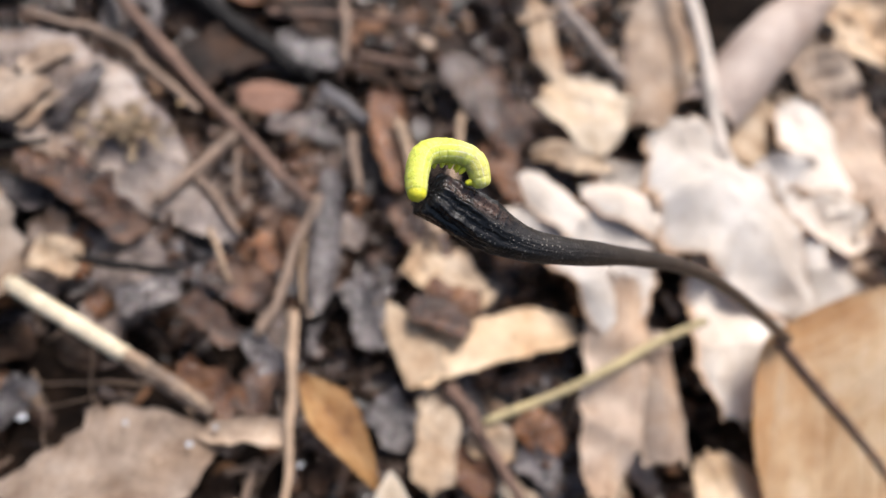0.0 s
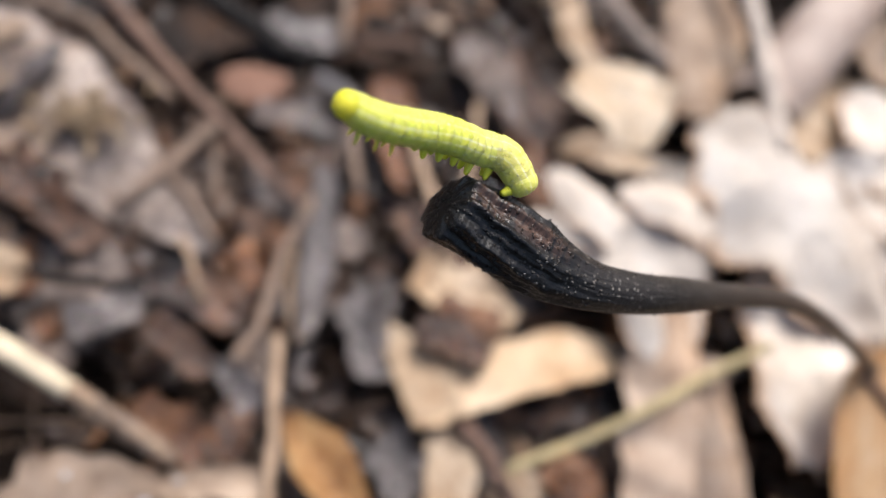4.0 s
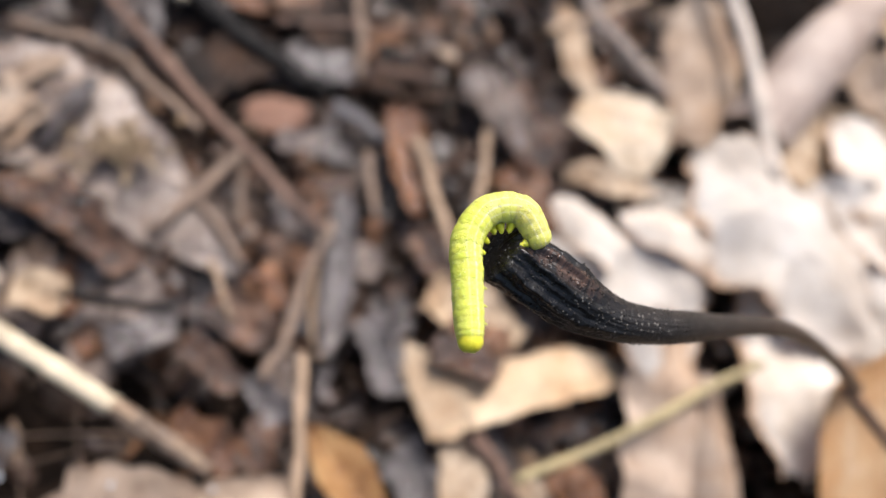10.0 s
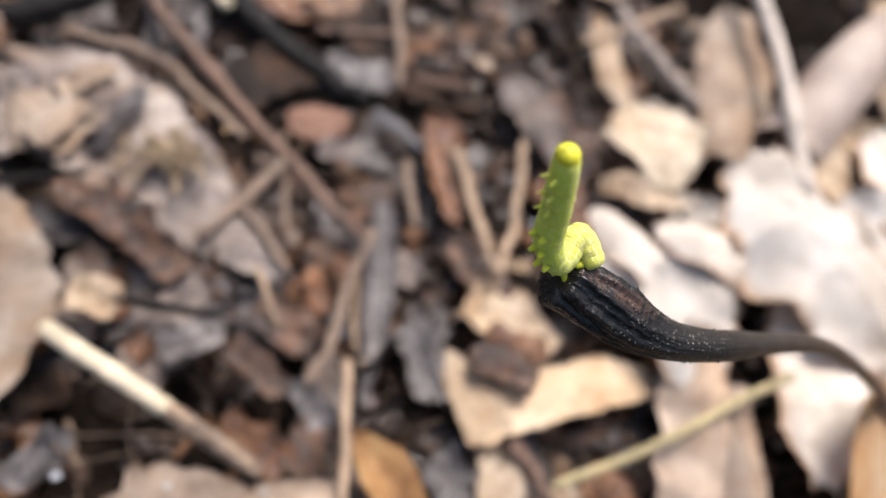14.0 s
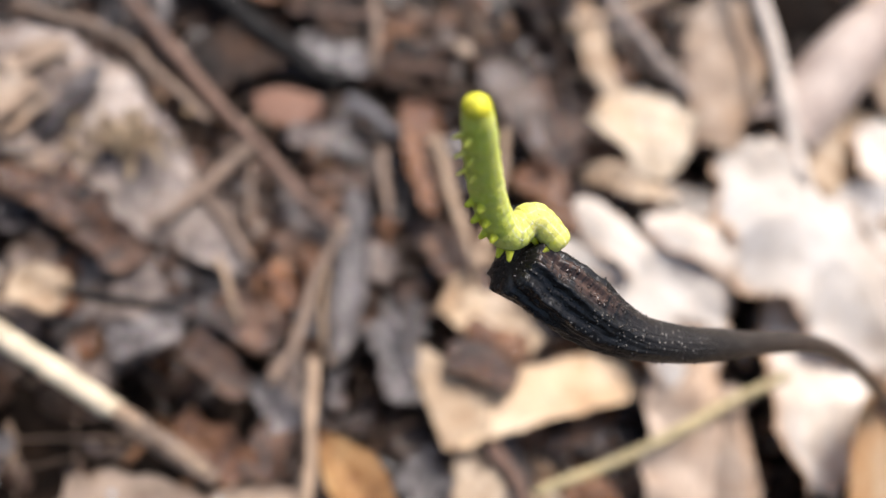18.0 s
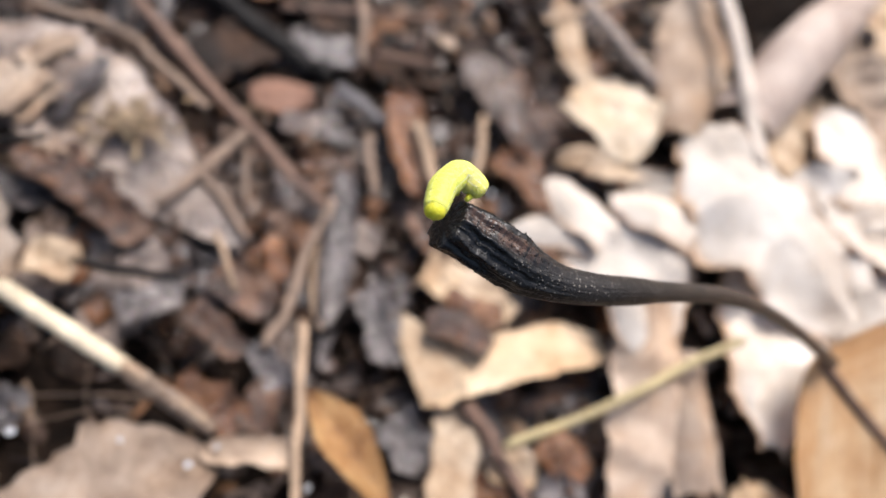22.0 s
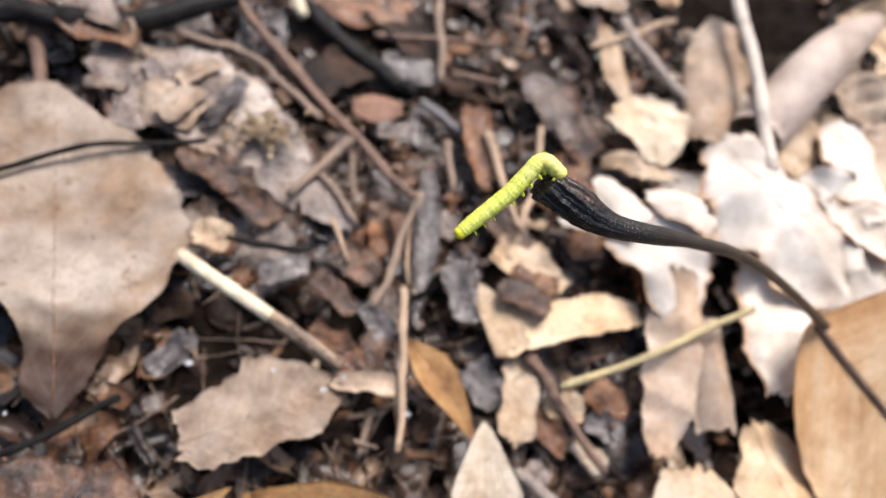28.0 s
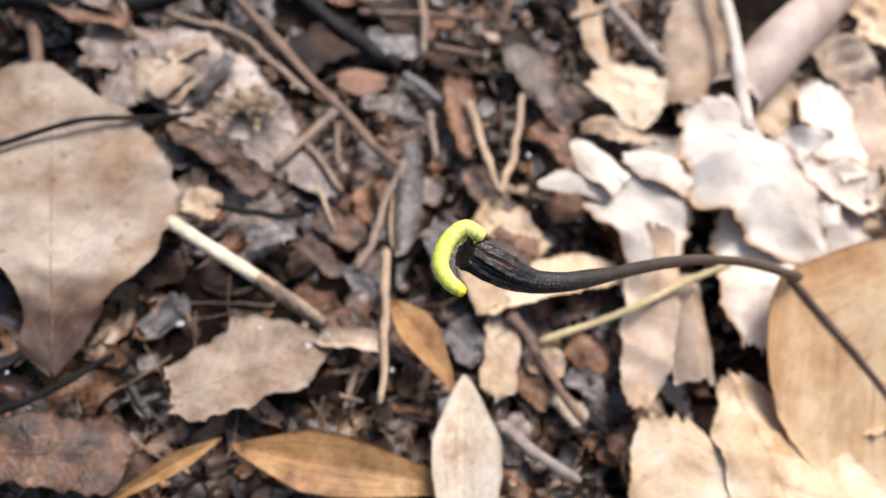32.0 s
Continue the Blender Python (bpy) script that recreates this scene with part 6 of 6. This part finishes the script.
    dead_stick("strawstick", 1.01, [(54.0, 57.1, 5.8), (49.6, 41.4, 6.4)], "pale dry stalk in leaf litter", 329)
    dead_stick("tanstalk", 0.9, [(25.3, 62.6, 4.7), (40.2, 68.6, 5.6), (54.4, 75.6, 5.6)], "thin orange-brown twig in leaf litter", 330)
    dead_stick("bark", 0.82, [(-15.3, 52.7, -0.7), (-2.4, 49.9, 0.4)], "short red-brown twig in leaf litter", 331)
    dead_stick("tanstalk", 0.5, [(-28.7, 4.4, 1.4), (-30.5, -7.2, 1.8), (-29.2, -15.8, 1.9)], "thin pale rootlet in leaf litter", 332)
    dead_stick("tanstalk", 0.49, [(-48.5, 3.3, 2.4), (-44.3, -7.9, 2.7)], "thin pale rootlet in leaf litter", 333)
    dead_stick("bark", 0.37, [(-65.2, -32.2, 5.2), (-66.7, -37.3, 5.0), (-63.6, -39.9, 4.9)], "thin red-brown curled rootlet", 334)
    dead_stick("strawstick", 0.43, [(-43.0, -49.5, 1.9), (-38.1, -51.0, 1.6)], "thin tan stalk in leaf litter", 335)
    dead_stick("black", 0.67, [(-37.7, -19.5, 1.6), (-43.0, -31.2, 2.3), (-46.2, -36.6, 2.4)], "thin black twig on the soil", 336)
    dead_stick("bark", 1.32, [(-105.4, 43.1, 2.3), (-99.8, 22.8, 3.1)], "brown bark splinter in leaf litter", 337)
    return stem


def build_litter():
    place_leaves()
    place_sheet_leaves()
    ob = place_sticks()
    line = spline([(-61.1, -24.7, 9.2), (-54, -29.6, 8.9), (-46.3, -35.4, 8.4)], 24)
    strips = ((0, 48, 0.0, 1.5, "rotten"), (0, 15, 0.8, 0.85, "tanstalk"), (17, 30, 0.75, 0.8, "slate"), (31, 44, 0.85, 0.7, "tanstalk"), (14, 28, -0.3, 1.35, "black"))
    for a0, a1, high, thick, patch in strips:
        bit = line[a0:a1 + 1] + np.array([0.1 * high, 0.3 * high, high])
        v, f, uv = tube(bit, lambda u, a: thick * (1.05 - 0.35 * (2 * u - 1) ** 6) * (1 + 0.12 * math.sin(3 * a + 5 * u + a0) + 0.06 * math.sin(7 * a + 9 * u)), 14, 0.12, 77 + a0)
        part("rotten_piece", mesh_of("rotten_piece", v, f, STICK_MATS[patch], uv), ob, "patchy rotten end of the stem")
    words = {"pitch": "black-brown wet leaf scrap darkened for gap shade", "umber": "dark brown wet leaf scrap", "slate": "slate-grey wet leaf scrap", "rust": "red-brown wet leaf scrap", "greyleaf": "grey weathered leaf scrap",
             "buff": "dry buff leaf scrap", "tan": "dry tan leaf scrap", "bleached": "bleached dry leaf scrap", "straw": "pale straw leaf scrap"}
    rng = random.Random(21)
    for k in range(240):
        x, y = rng.uniform(-108, 112), rng.uniform(-75, 100)
        pale = x > 34 + 8 * noise.noise(Vector((y / 20, 0, 0)))
        lift = rng.uniform(3.0, 7.5) if k % 3 else rng.uniform(0.5, 3.0)
        a, size = rng.uniform(0, 6.3), rng.uniform(6, 14) if k % 4 else rng.uniform(13, 20)
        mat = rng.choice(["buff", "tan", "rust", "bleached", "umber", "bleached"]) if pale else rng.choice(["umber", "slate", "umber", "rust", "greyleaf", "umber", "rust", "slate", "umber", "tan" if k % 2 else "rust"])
        # darker leaf colours by area: wet litter, with gap shade painted in
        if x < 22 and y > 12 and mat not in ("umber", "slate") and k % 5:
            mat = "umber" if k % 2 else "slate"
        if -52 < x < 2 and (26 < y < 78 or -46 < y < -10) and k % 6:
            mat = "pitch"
        # near-black paints the shade in the hollow and beside the pale stem
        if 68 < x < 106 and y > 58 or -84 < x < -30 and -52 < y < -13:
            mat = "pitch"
        far = (x + size * math.cos(a), y + size * math.sin(a))
        tip = (*far, soil(*far) + lift + rng.uniform(-1.5, 2.0))
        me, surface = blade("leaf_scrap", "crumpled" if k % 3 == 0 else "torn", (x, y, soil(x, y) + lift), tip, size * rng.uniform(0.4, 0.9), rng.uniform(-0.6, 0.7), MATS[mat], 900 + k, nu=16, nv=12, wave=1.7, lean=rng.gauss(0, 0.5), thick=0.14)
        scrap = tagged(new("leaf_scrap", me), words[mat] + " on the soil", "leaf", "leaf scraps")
        if size > 10:
            add_veins(scrap, surface, size, MATS[mat], 40 + k, 2 if size > 15 else 0)
    heap = {"greyleaf": "grey weathered leaf scrap", "buff": "buff weathered leaf scrap", "slate": "slate-grey weathered leaf scrap", "pinkpale": "pinkish weathered leaf scrap", "rust": "red-brown weathered leaf scrap", "umber": "dark brown weathered leaf scrap"}
    for k in range(22, 74):
        # most lie flat in two drifts
        x, y = (rng.uniform(-102, -80), rng.uniform(22, 42)) if k < 30 else (rng.uniform(-78, -18), rng.uniform(-8, 30))
        a, size = rng.uniform(0, 6.3), rng.uniform(8, 17)
        mat = ("buff", "slate", "greyleaf", "buff", "greyleaf", "buff" if k % 4 else "rust")[k % 6] if k < 30 else ("greyleaf", "slate", "rust", "greyleaf", "umber", "slate", "greyleaf")[k % 7]
        high = 6.0 if k < 30 else soil(x, y) + 5.5
        tip = (x + size * math.cos(a), y + size * math.sin(a), high + rng.uniform(-1.5, 1.5))
        me, surface = blade("leaf_scrap", "torn", (x, y, high + rng.uniform(-1.5, 1.5)), tip, size * rng.uniform(0.5, 0.9), rng.uniform(-0.3, 0.3), MATS[mat], 1700 + k, nu=20, nv=14, wave=1.0, lean=rng.gauss(0, 0.25), thick=0.14)
        scrap = tagged(new("leaf_scrap", me), heap[mat] + " in a heap", "leaf", "leaf scraps")
        add_veins(scrap, surface, size * 0.5, MATS[mat], 60 + k, 1)
    for k in range(150):
        a, r = rng.uniform(0, 6.3), rng.gauss(0, 4.2)
        x, y = PATCH[0] + 1.5 * r * math.cos(a), PATCH[1] + 0.8 * r * math.sin(a)
        size = rng.uniform(0.8, 2.2)
        far = (x + size * math.cos(a), y + size * math.sin(a), PATCH[2] + rng.uniform(-1.0, 2.0))
        me, _ = blade("rotten_flake", "torn", (x, y, PATCH[2] + rng.uniform(-1.0, 2.0)), far, size * 0.8, 0.3, MATS["crumbly" if k % 4 else "buff"], 1300 + k, nu=6, nv=6, wave=2.0)
        tagged(new("rotten_flake", me), "pale crumbly flake of rotten leaf", "leaf", "rotten flakes")
    for k, (x, y, z, r) in enumerate(FLECKS):
        bm = bmesh.new()
        bmesh.ops.create_icosphere(bm, subdivisions=2, radius=0.55 * r * MM)
        for vert in bm.verts:
            d = vert.co.normalized()
            vert.co.x *= 1.0 + 0.5 * math.sin(k)
            vert.co *= 0.8 + 0.7 * noise.noise(d * 1.7 + Vector((k * 3.1, 0, 0)))
            vert.co.z *= 0.25
        me = bpy.data.meshes.new("white_fleck")
        bm.to_mesh(me)
        bm.free()
        me.materials.append(FLECK_MAT)
        ob = tagged(new("white_fleck", me), "small white fleck on the litter", "fleck", "white flecks")
        ob.location = place((x, y, z))


# ---- the upturned leaf whose stalk stands up from the litter ----
SIDES = 128


def build_standing_leaf():
    leaf = new("standing_leaf")
    leaf.location = place(PIVOT)
    tagged(leaf, "large tan dead leaf with its black stalk standing up", "leaf")
    me, surface = blade("leaf_blade", "lopsided", (-1.5, 1.5, -1.0), LEAF_END, 70.0, 0.05, MATS["standing"], 4, nu=64, nv=32, wave=0.4, lean=0.0, face=LEAF_FACE)
    base_blade = part("leaf_blade", me, leaf)
    line = np.array([tuple(surface(u, 0.0, 0.4)) for u in np.linspace(0.0, 0.97, 40)])
    v, f, uv = tube(line, lambda u, a: 1.0 * (1 - 0.65 * u), 10, 0.08, 9)
    part("midrib", mesh_of("midrib", v, f, STICK_MATS["bark"], uv), leaf, "raised brown midrib")
    add_veins(base_blade, surface, 60.0, MATS["standing"], 40, 8, rib=False)
    core = spline(STALK, 16)
    radii = core[:, 3]

    def girth(u, a):
        r = radii[min(len(radii) - 1, int(round(u * (len(radii) - 1))))]
        groove = min(1.0, max(0.0, 1.35 - u / 0.26))
        twist = a + 0.22 * math.sin(u * 9) + 0.4 * u + 0.07 * noise.noise(Vector((u * 30, 0, 4)))
        deep = 0.95 + 0.6 * noise.noise(Vector((u * 9, 3.0 * math.cos(twist), 3.0 * math.sin(twist))))
        ridge = 0.19 * (0.5 - abs(math.sin(4.5 * twist))) * deep + 0.075 * (0.5 - abs(math.sin(10 * twist + 1.3 + 0.7 * math.sin(u * 24))))
        lumps = 0.04 * noise.noise(Vector((u * 38, math.cos(a) * 1.6, math.sin(a) * 1.6)))
        warts = 0.03 * max(0.0, noise.noise(Vector((u * 170, math.cos(a) * 5, math.sin(a) * 5)))) * (0.5 + groove)
        lip = 0.06 * math.exp(-(u / 0.018) ** 2)
        return r * (1 + groove * (ridge + lumps) + warts + lip)
    v, f, uv = tube(core[:, :3], girth, SIDES, 0.012, 3, ends=False)
    inward = (core[2, :3] - core[0, :3]) / np.linalg.norm(core[2, :3] - core[0, :3]) * MM
    for i in range(14):
        for q in range(SIDES):
            # the end is cut at a slant: longer below than above
            v[i * SIDES + q] = v[i * SIDES + q] + inward * (0.30 * radii[0] * math.sin(2 * math.pi * q / SIDES) + 0.12) * (1 - i / 14)
    ring = v[:SIDES]
    mid = np.mean(ring, axis=0)
    first = len(v)
    inward = (core[1, :3] - core[0, :3]) / np.linalg.norm(core[1, :3] - core[0, :3]) * MM
    for shrink, deep in ((0.93, -0.12), (0.72, -0.22), (0.35, -0.26)):
        for p in ring:
            v.append(mid + (p - mid) * shrink + inward * deep)
            uv.append((0.01, 0.2))
    for k in range(3):
        a0 = 0 if k == 0 else first + SIDES * (k - 1)
        b0 = first + SIDES * k
        for j in range(SIDES):
            jj = (j + 1) % SIDES
            f.append((a0 + jj, a0 + j, b0 + j, b0 + jj))
    f.append(tuple(first + 2 * SIDES + j for j in range(SIDES - 1, -1, -1)))
    stem = part("stalk", mesh_of("stalk", v, f, STALK_MAT, uv), leaf, "black ridged leaf stalk with a swollen base")
    # tiny stiff warts that stand out along the swollen base and the neck
    rng = random.Random(61)
    rings_along = len(core)
    for k in range(260):
        u = min(0.72, 0.05 + abs(rng.gauss(0.2, 0.13)))
        i, q = int(u * (rings_along - 1)), rng.randrange(SIDES)
        foot = np.array(v[i * SIDES + q])
        centre = core[i, :3] * MM
        out = (foot - centre) / np.linalg.norm(foot - centre)
        size = rng.uniform(0.05, 0.125) * MM
        side = np.cross(out, (0.31, 0.52, 0.80))
        side /= np.linalg.norm(side)
        other = np.cross(out, side)
        pts = []
        for share, high in ((1.0, -0.5), (0.75, 0.35), (0.35, 0.9)):
            for w in range(5):
                a = 2 * math.pi * w / 5
                pts.append(foot + size * (share * (math.cos(a) * side + math.sin(a) * other) + high * out))
        pts.append(foot + size * 1.25 * out)
        quads = [(r * 5 + w, r * 5 + (w + 1) % 5, r * 5 + 5 + (w + 1) % 5, r * 5 + 5 + w) for r in range(2) for w in range(5)]
        quads += [(10 + w, 10 + (w + 1) % 5, 15) for w in range(5)]
        part("wart", mesh_of("wart", pts, quads, WART_MAT), stem)
    return leaf, stem


# ---- the caterpillar ----
RINGS = 34
LENGTH = 16.2


def ring_mesh(name, radius, long, material, lobes=0.05, seed=0, blunt=3.6):
    """One ring of the body along x: a soft barrel with fine folds and low granules."""
    verts, faces = [], []
    steps, sides = 16, 28
    for i in range(steps + 1):
        u = i / steps * 2 - 1
        r = radius * (1 - abs(u) ** blunt) ** 0.5 if abs(u) < 1 else 0.0
        r *= 1 + lobes * math.cos(u * 7.5)
        for j in range(sides):
            a = 2 * math.pi * j / sides
            low = 1.0 - 0.10 * max(0.0, -math.sin(a)) ** 2
            grain = 1 + 0.05 * (lobes > 0) * noise.noise(Vector((u * 2.0 + seed, 3.2 * math.cos(a), 3.2 * math.sin(a))))
            verts.append((u * long / 2 * MM, grain * r * math.cos(a) * MM * 1.02, grain * r * low * math.sin(a) * MM))
    for i in range(steps):
        for j in range(sides):
            k = (j + 1) % sides
            faces.append((i * sides + j, i * sides + k, (i + 1) * sides + k, (i + 1) * sides + j))
    return mesh_of(name, verts, faces, material)


def leg_mesh(name, length, r0, r1, material, forward=0.25):
    verts, faces = [], []
    n = 9
    for i in range(7):
        u = i / 6
        r = r0 + (r1 - r0) * u ** 0.8
        if i == 6:
            r *= 0.3
        for j in range(n):
            a = 2 * math.pi * j / n
            verts.append(((r * math.cos(a) + forward * length * u * u) * MM, r * math.sin(a) * MM, -length * u * MM))
    for i in range(6):
        for j in range(n):
            k = (j + 1) % n
            faces.append((i * n + j, i * n + k, (i + 1) * n + k, (i + 1) * n + j))
    faces.append(tuple(6 * n + j for j in range(n)))
    return mesh_of(name, verts, faces, material)


def build_caterpillar():
    worm = tagged(new("caterpillar"), "small yellow-green caterpillar clinging to the tip of a black stalk", "caterpillar")
    worm.location = place(PIVOT)
    step = LENGTH / RINGS
    rings = []
    for k in range(RINGS):
        u = k / (RINGS - 1)
        r = 1.22 * min(1.0, 0.93 + 0.6 * u) * (1.0 - 0.17 * max(0.0, (u - 0.5) / 0.5) ** 1.6)
        head = k == RINGS - 1
        skin = HEAD_MAT if head else TAIL_GREEN if u < 0.2 else MID_GREEN if u < 0.34 else GREEN
        fold = 0.006 if k % 3 else 0.012
        end = min(k, RINGS - 1 - k)
        reach = 3.6 if head else 3.6 if k < 6 else (2.6, 2.4, 2.8)[end] if end < 3 else 3.5
        r *= (0.98, 0.95, 0.98)[end] if end < 3 else 1.0
        me = ring_mesh("head" if head else "body_ring", r * (0.90 if head else 1.0 if k % 3 else 0.968), step * reach, skin, 0.0 if head else fold, 2.3 * k, 2.4 if end < 2 else 3.8 if k < 6 else 3.6)
        ob = part("head" if head else "body_ring", me, worm, "shiny yellow-green head" if head else "")
        if k in (24, 27, 30):
            for s in (-1, 1):
                leg = part("leg", leg_mesh("leg", 0.74, 0.18, 0.06, CLAW_MAT, 0.1), ob, "pointed pale leg", Matrix.Translation((0, s * 0.36 * MM, -0.88 * r * MM)) @ Matrix.Rotation(s * 0.25, 4, "X"))
        if k in (0, 6, 9, 12, 15, 18):
            for s in (-1, 1):
                part("proleg", leg_mesh("proleg", 0.6 if k == 0 else 0.8 if k < 12 else 0.6, 0.34 if k else 0.36, 0.15 if k else 0.2, LEG_MAT, 0.05), ob, "stubby green proleg", Matrix.Translation((0, s * 0.42 * MM, -0.84 * r * MM)) @ Matrix.Rotation(s * 0.2, 4, "X"))
        if head:
            for s in (-1, 1):
                part("eye", ring_mesh("eye", 0.08, 0.16, STALK_MAT), ob, "tiny dark eye spot", Matrix.Translation((0.3 * MM, s * 0.66 * MM, -0.1 * MM)))
            part("mouthparts", ring_mesh("mouthparts", 0.26, 0.42, HEAD_MAT, 0.05), ob, "small brownish-yellow mouthparts", Matrix.Translation((0.62 * MM, 0, -0.28 * MM)))
        rings.append(ob)
    return worm, rings


def ring_poses(joints):
    """Where each ring sits on the body's line, which runs from the tail to the head."""
    line = spline(joints, 12)
    s = np.r_[0, np.cumsum(np.linalg.norm(np.diff(line, axis=0), axis=1))]
    at = np.linspace(0.02, 0.98, RINGS) * s[-1]
    p = np.stack([np.interp(at, s, line[:, k]) for k in range(3)], 1)
    t = np.gradient(p, axis=0)
    out = []
    z = Vector(t[0]).normalized().cross(Vector(TOWARD)).normalized()
    for k in range(RINGS):
        # the back keeps its side along the body: no twist from ring to ring
        x = Vector(t[k]).normalized()
        z = (z - x * z.dot(x) + 0.018 * Vector(TOWARD)).normalized()
        z = (z - x * z.dot(x)).normalized()
        m = Matrix((x, z.cross(x), z)).transposed().to_4x4()
        m.translation = place(p[k])
        out.append(m)
    return out


def motions():
    lean = np.array(LEAN_ROWS)
    bend = [[np.interp(row[0], lean[:, 0], lean[:, k]) for k in (1, 2, 3)] for row in SWAY_ROWS]
    walk(stalk, [(t, pose(0, 0, 0, rx + a, ry + b, rz + c)) for (t, rx, ry, rz), (a, b, c) in zip(SWAY_ROWS, bend)])
    walk(caterpillar, [(t, pose(*place(PIVOT), rx, ry, rz)) for t, rx, ry, rz in SWAY_ROWS])
    crawl = [(row[0], ring_poses(row[1:])) for row in CRAWL_ROWS]
    for k, ring in enumerate(body_rings):
        rows = []
        for t, poses in crawl:
            m = poses[k]
            if rows:
                t0, m0 = rows[-1]
                q0, q1 = m0.to_quaternion(), m.to_quaternion()
                if q0.dot(q1) < 0:
                    q1 = -q1
                # a large turn passes through middle poses
                pieces = math.ceil(q0.rotation_difference(q1).angle / radians(60))
                for w in range(1, pieces):
                    between = q0.slerp(q1, w / pieces).to_matrix().to_4x4()
                    between.translation = m0.translation.lerp(m.translation, w / pieces)
                    rows.append((t0 + (t - t0) * w / pieces, between))
            rows.append((t, m))
        walk(ring, rows)


build_ground()
build_crumbs()
build_fragments()
build_fibres()
build_litter()
standing_leaf, stalk = build_standing_leaf()
caterpillar, body_rings = build_caterpillar()
# the lens keeps its focus on the caterpillar's tail
cam.data.dof.focus_object = body_rings[1]
motions()
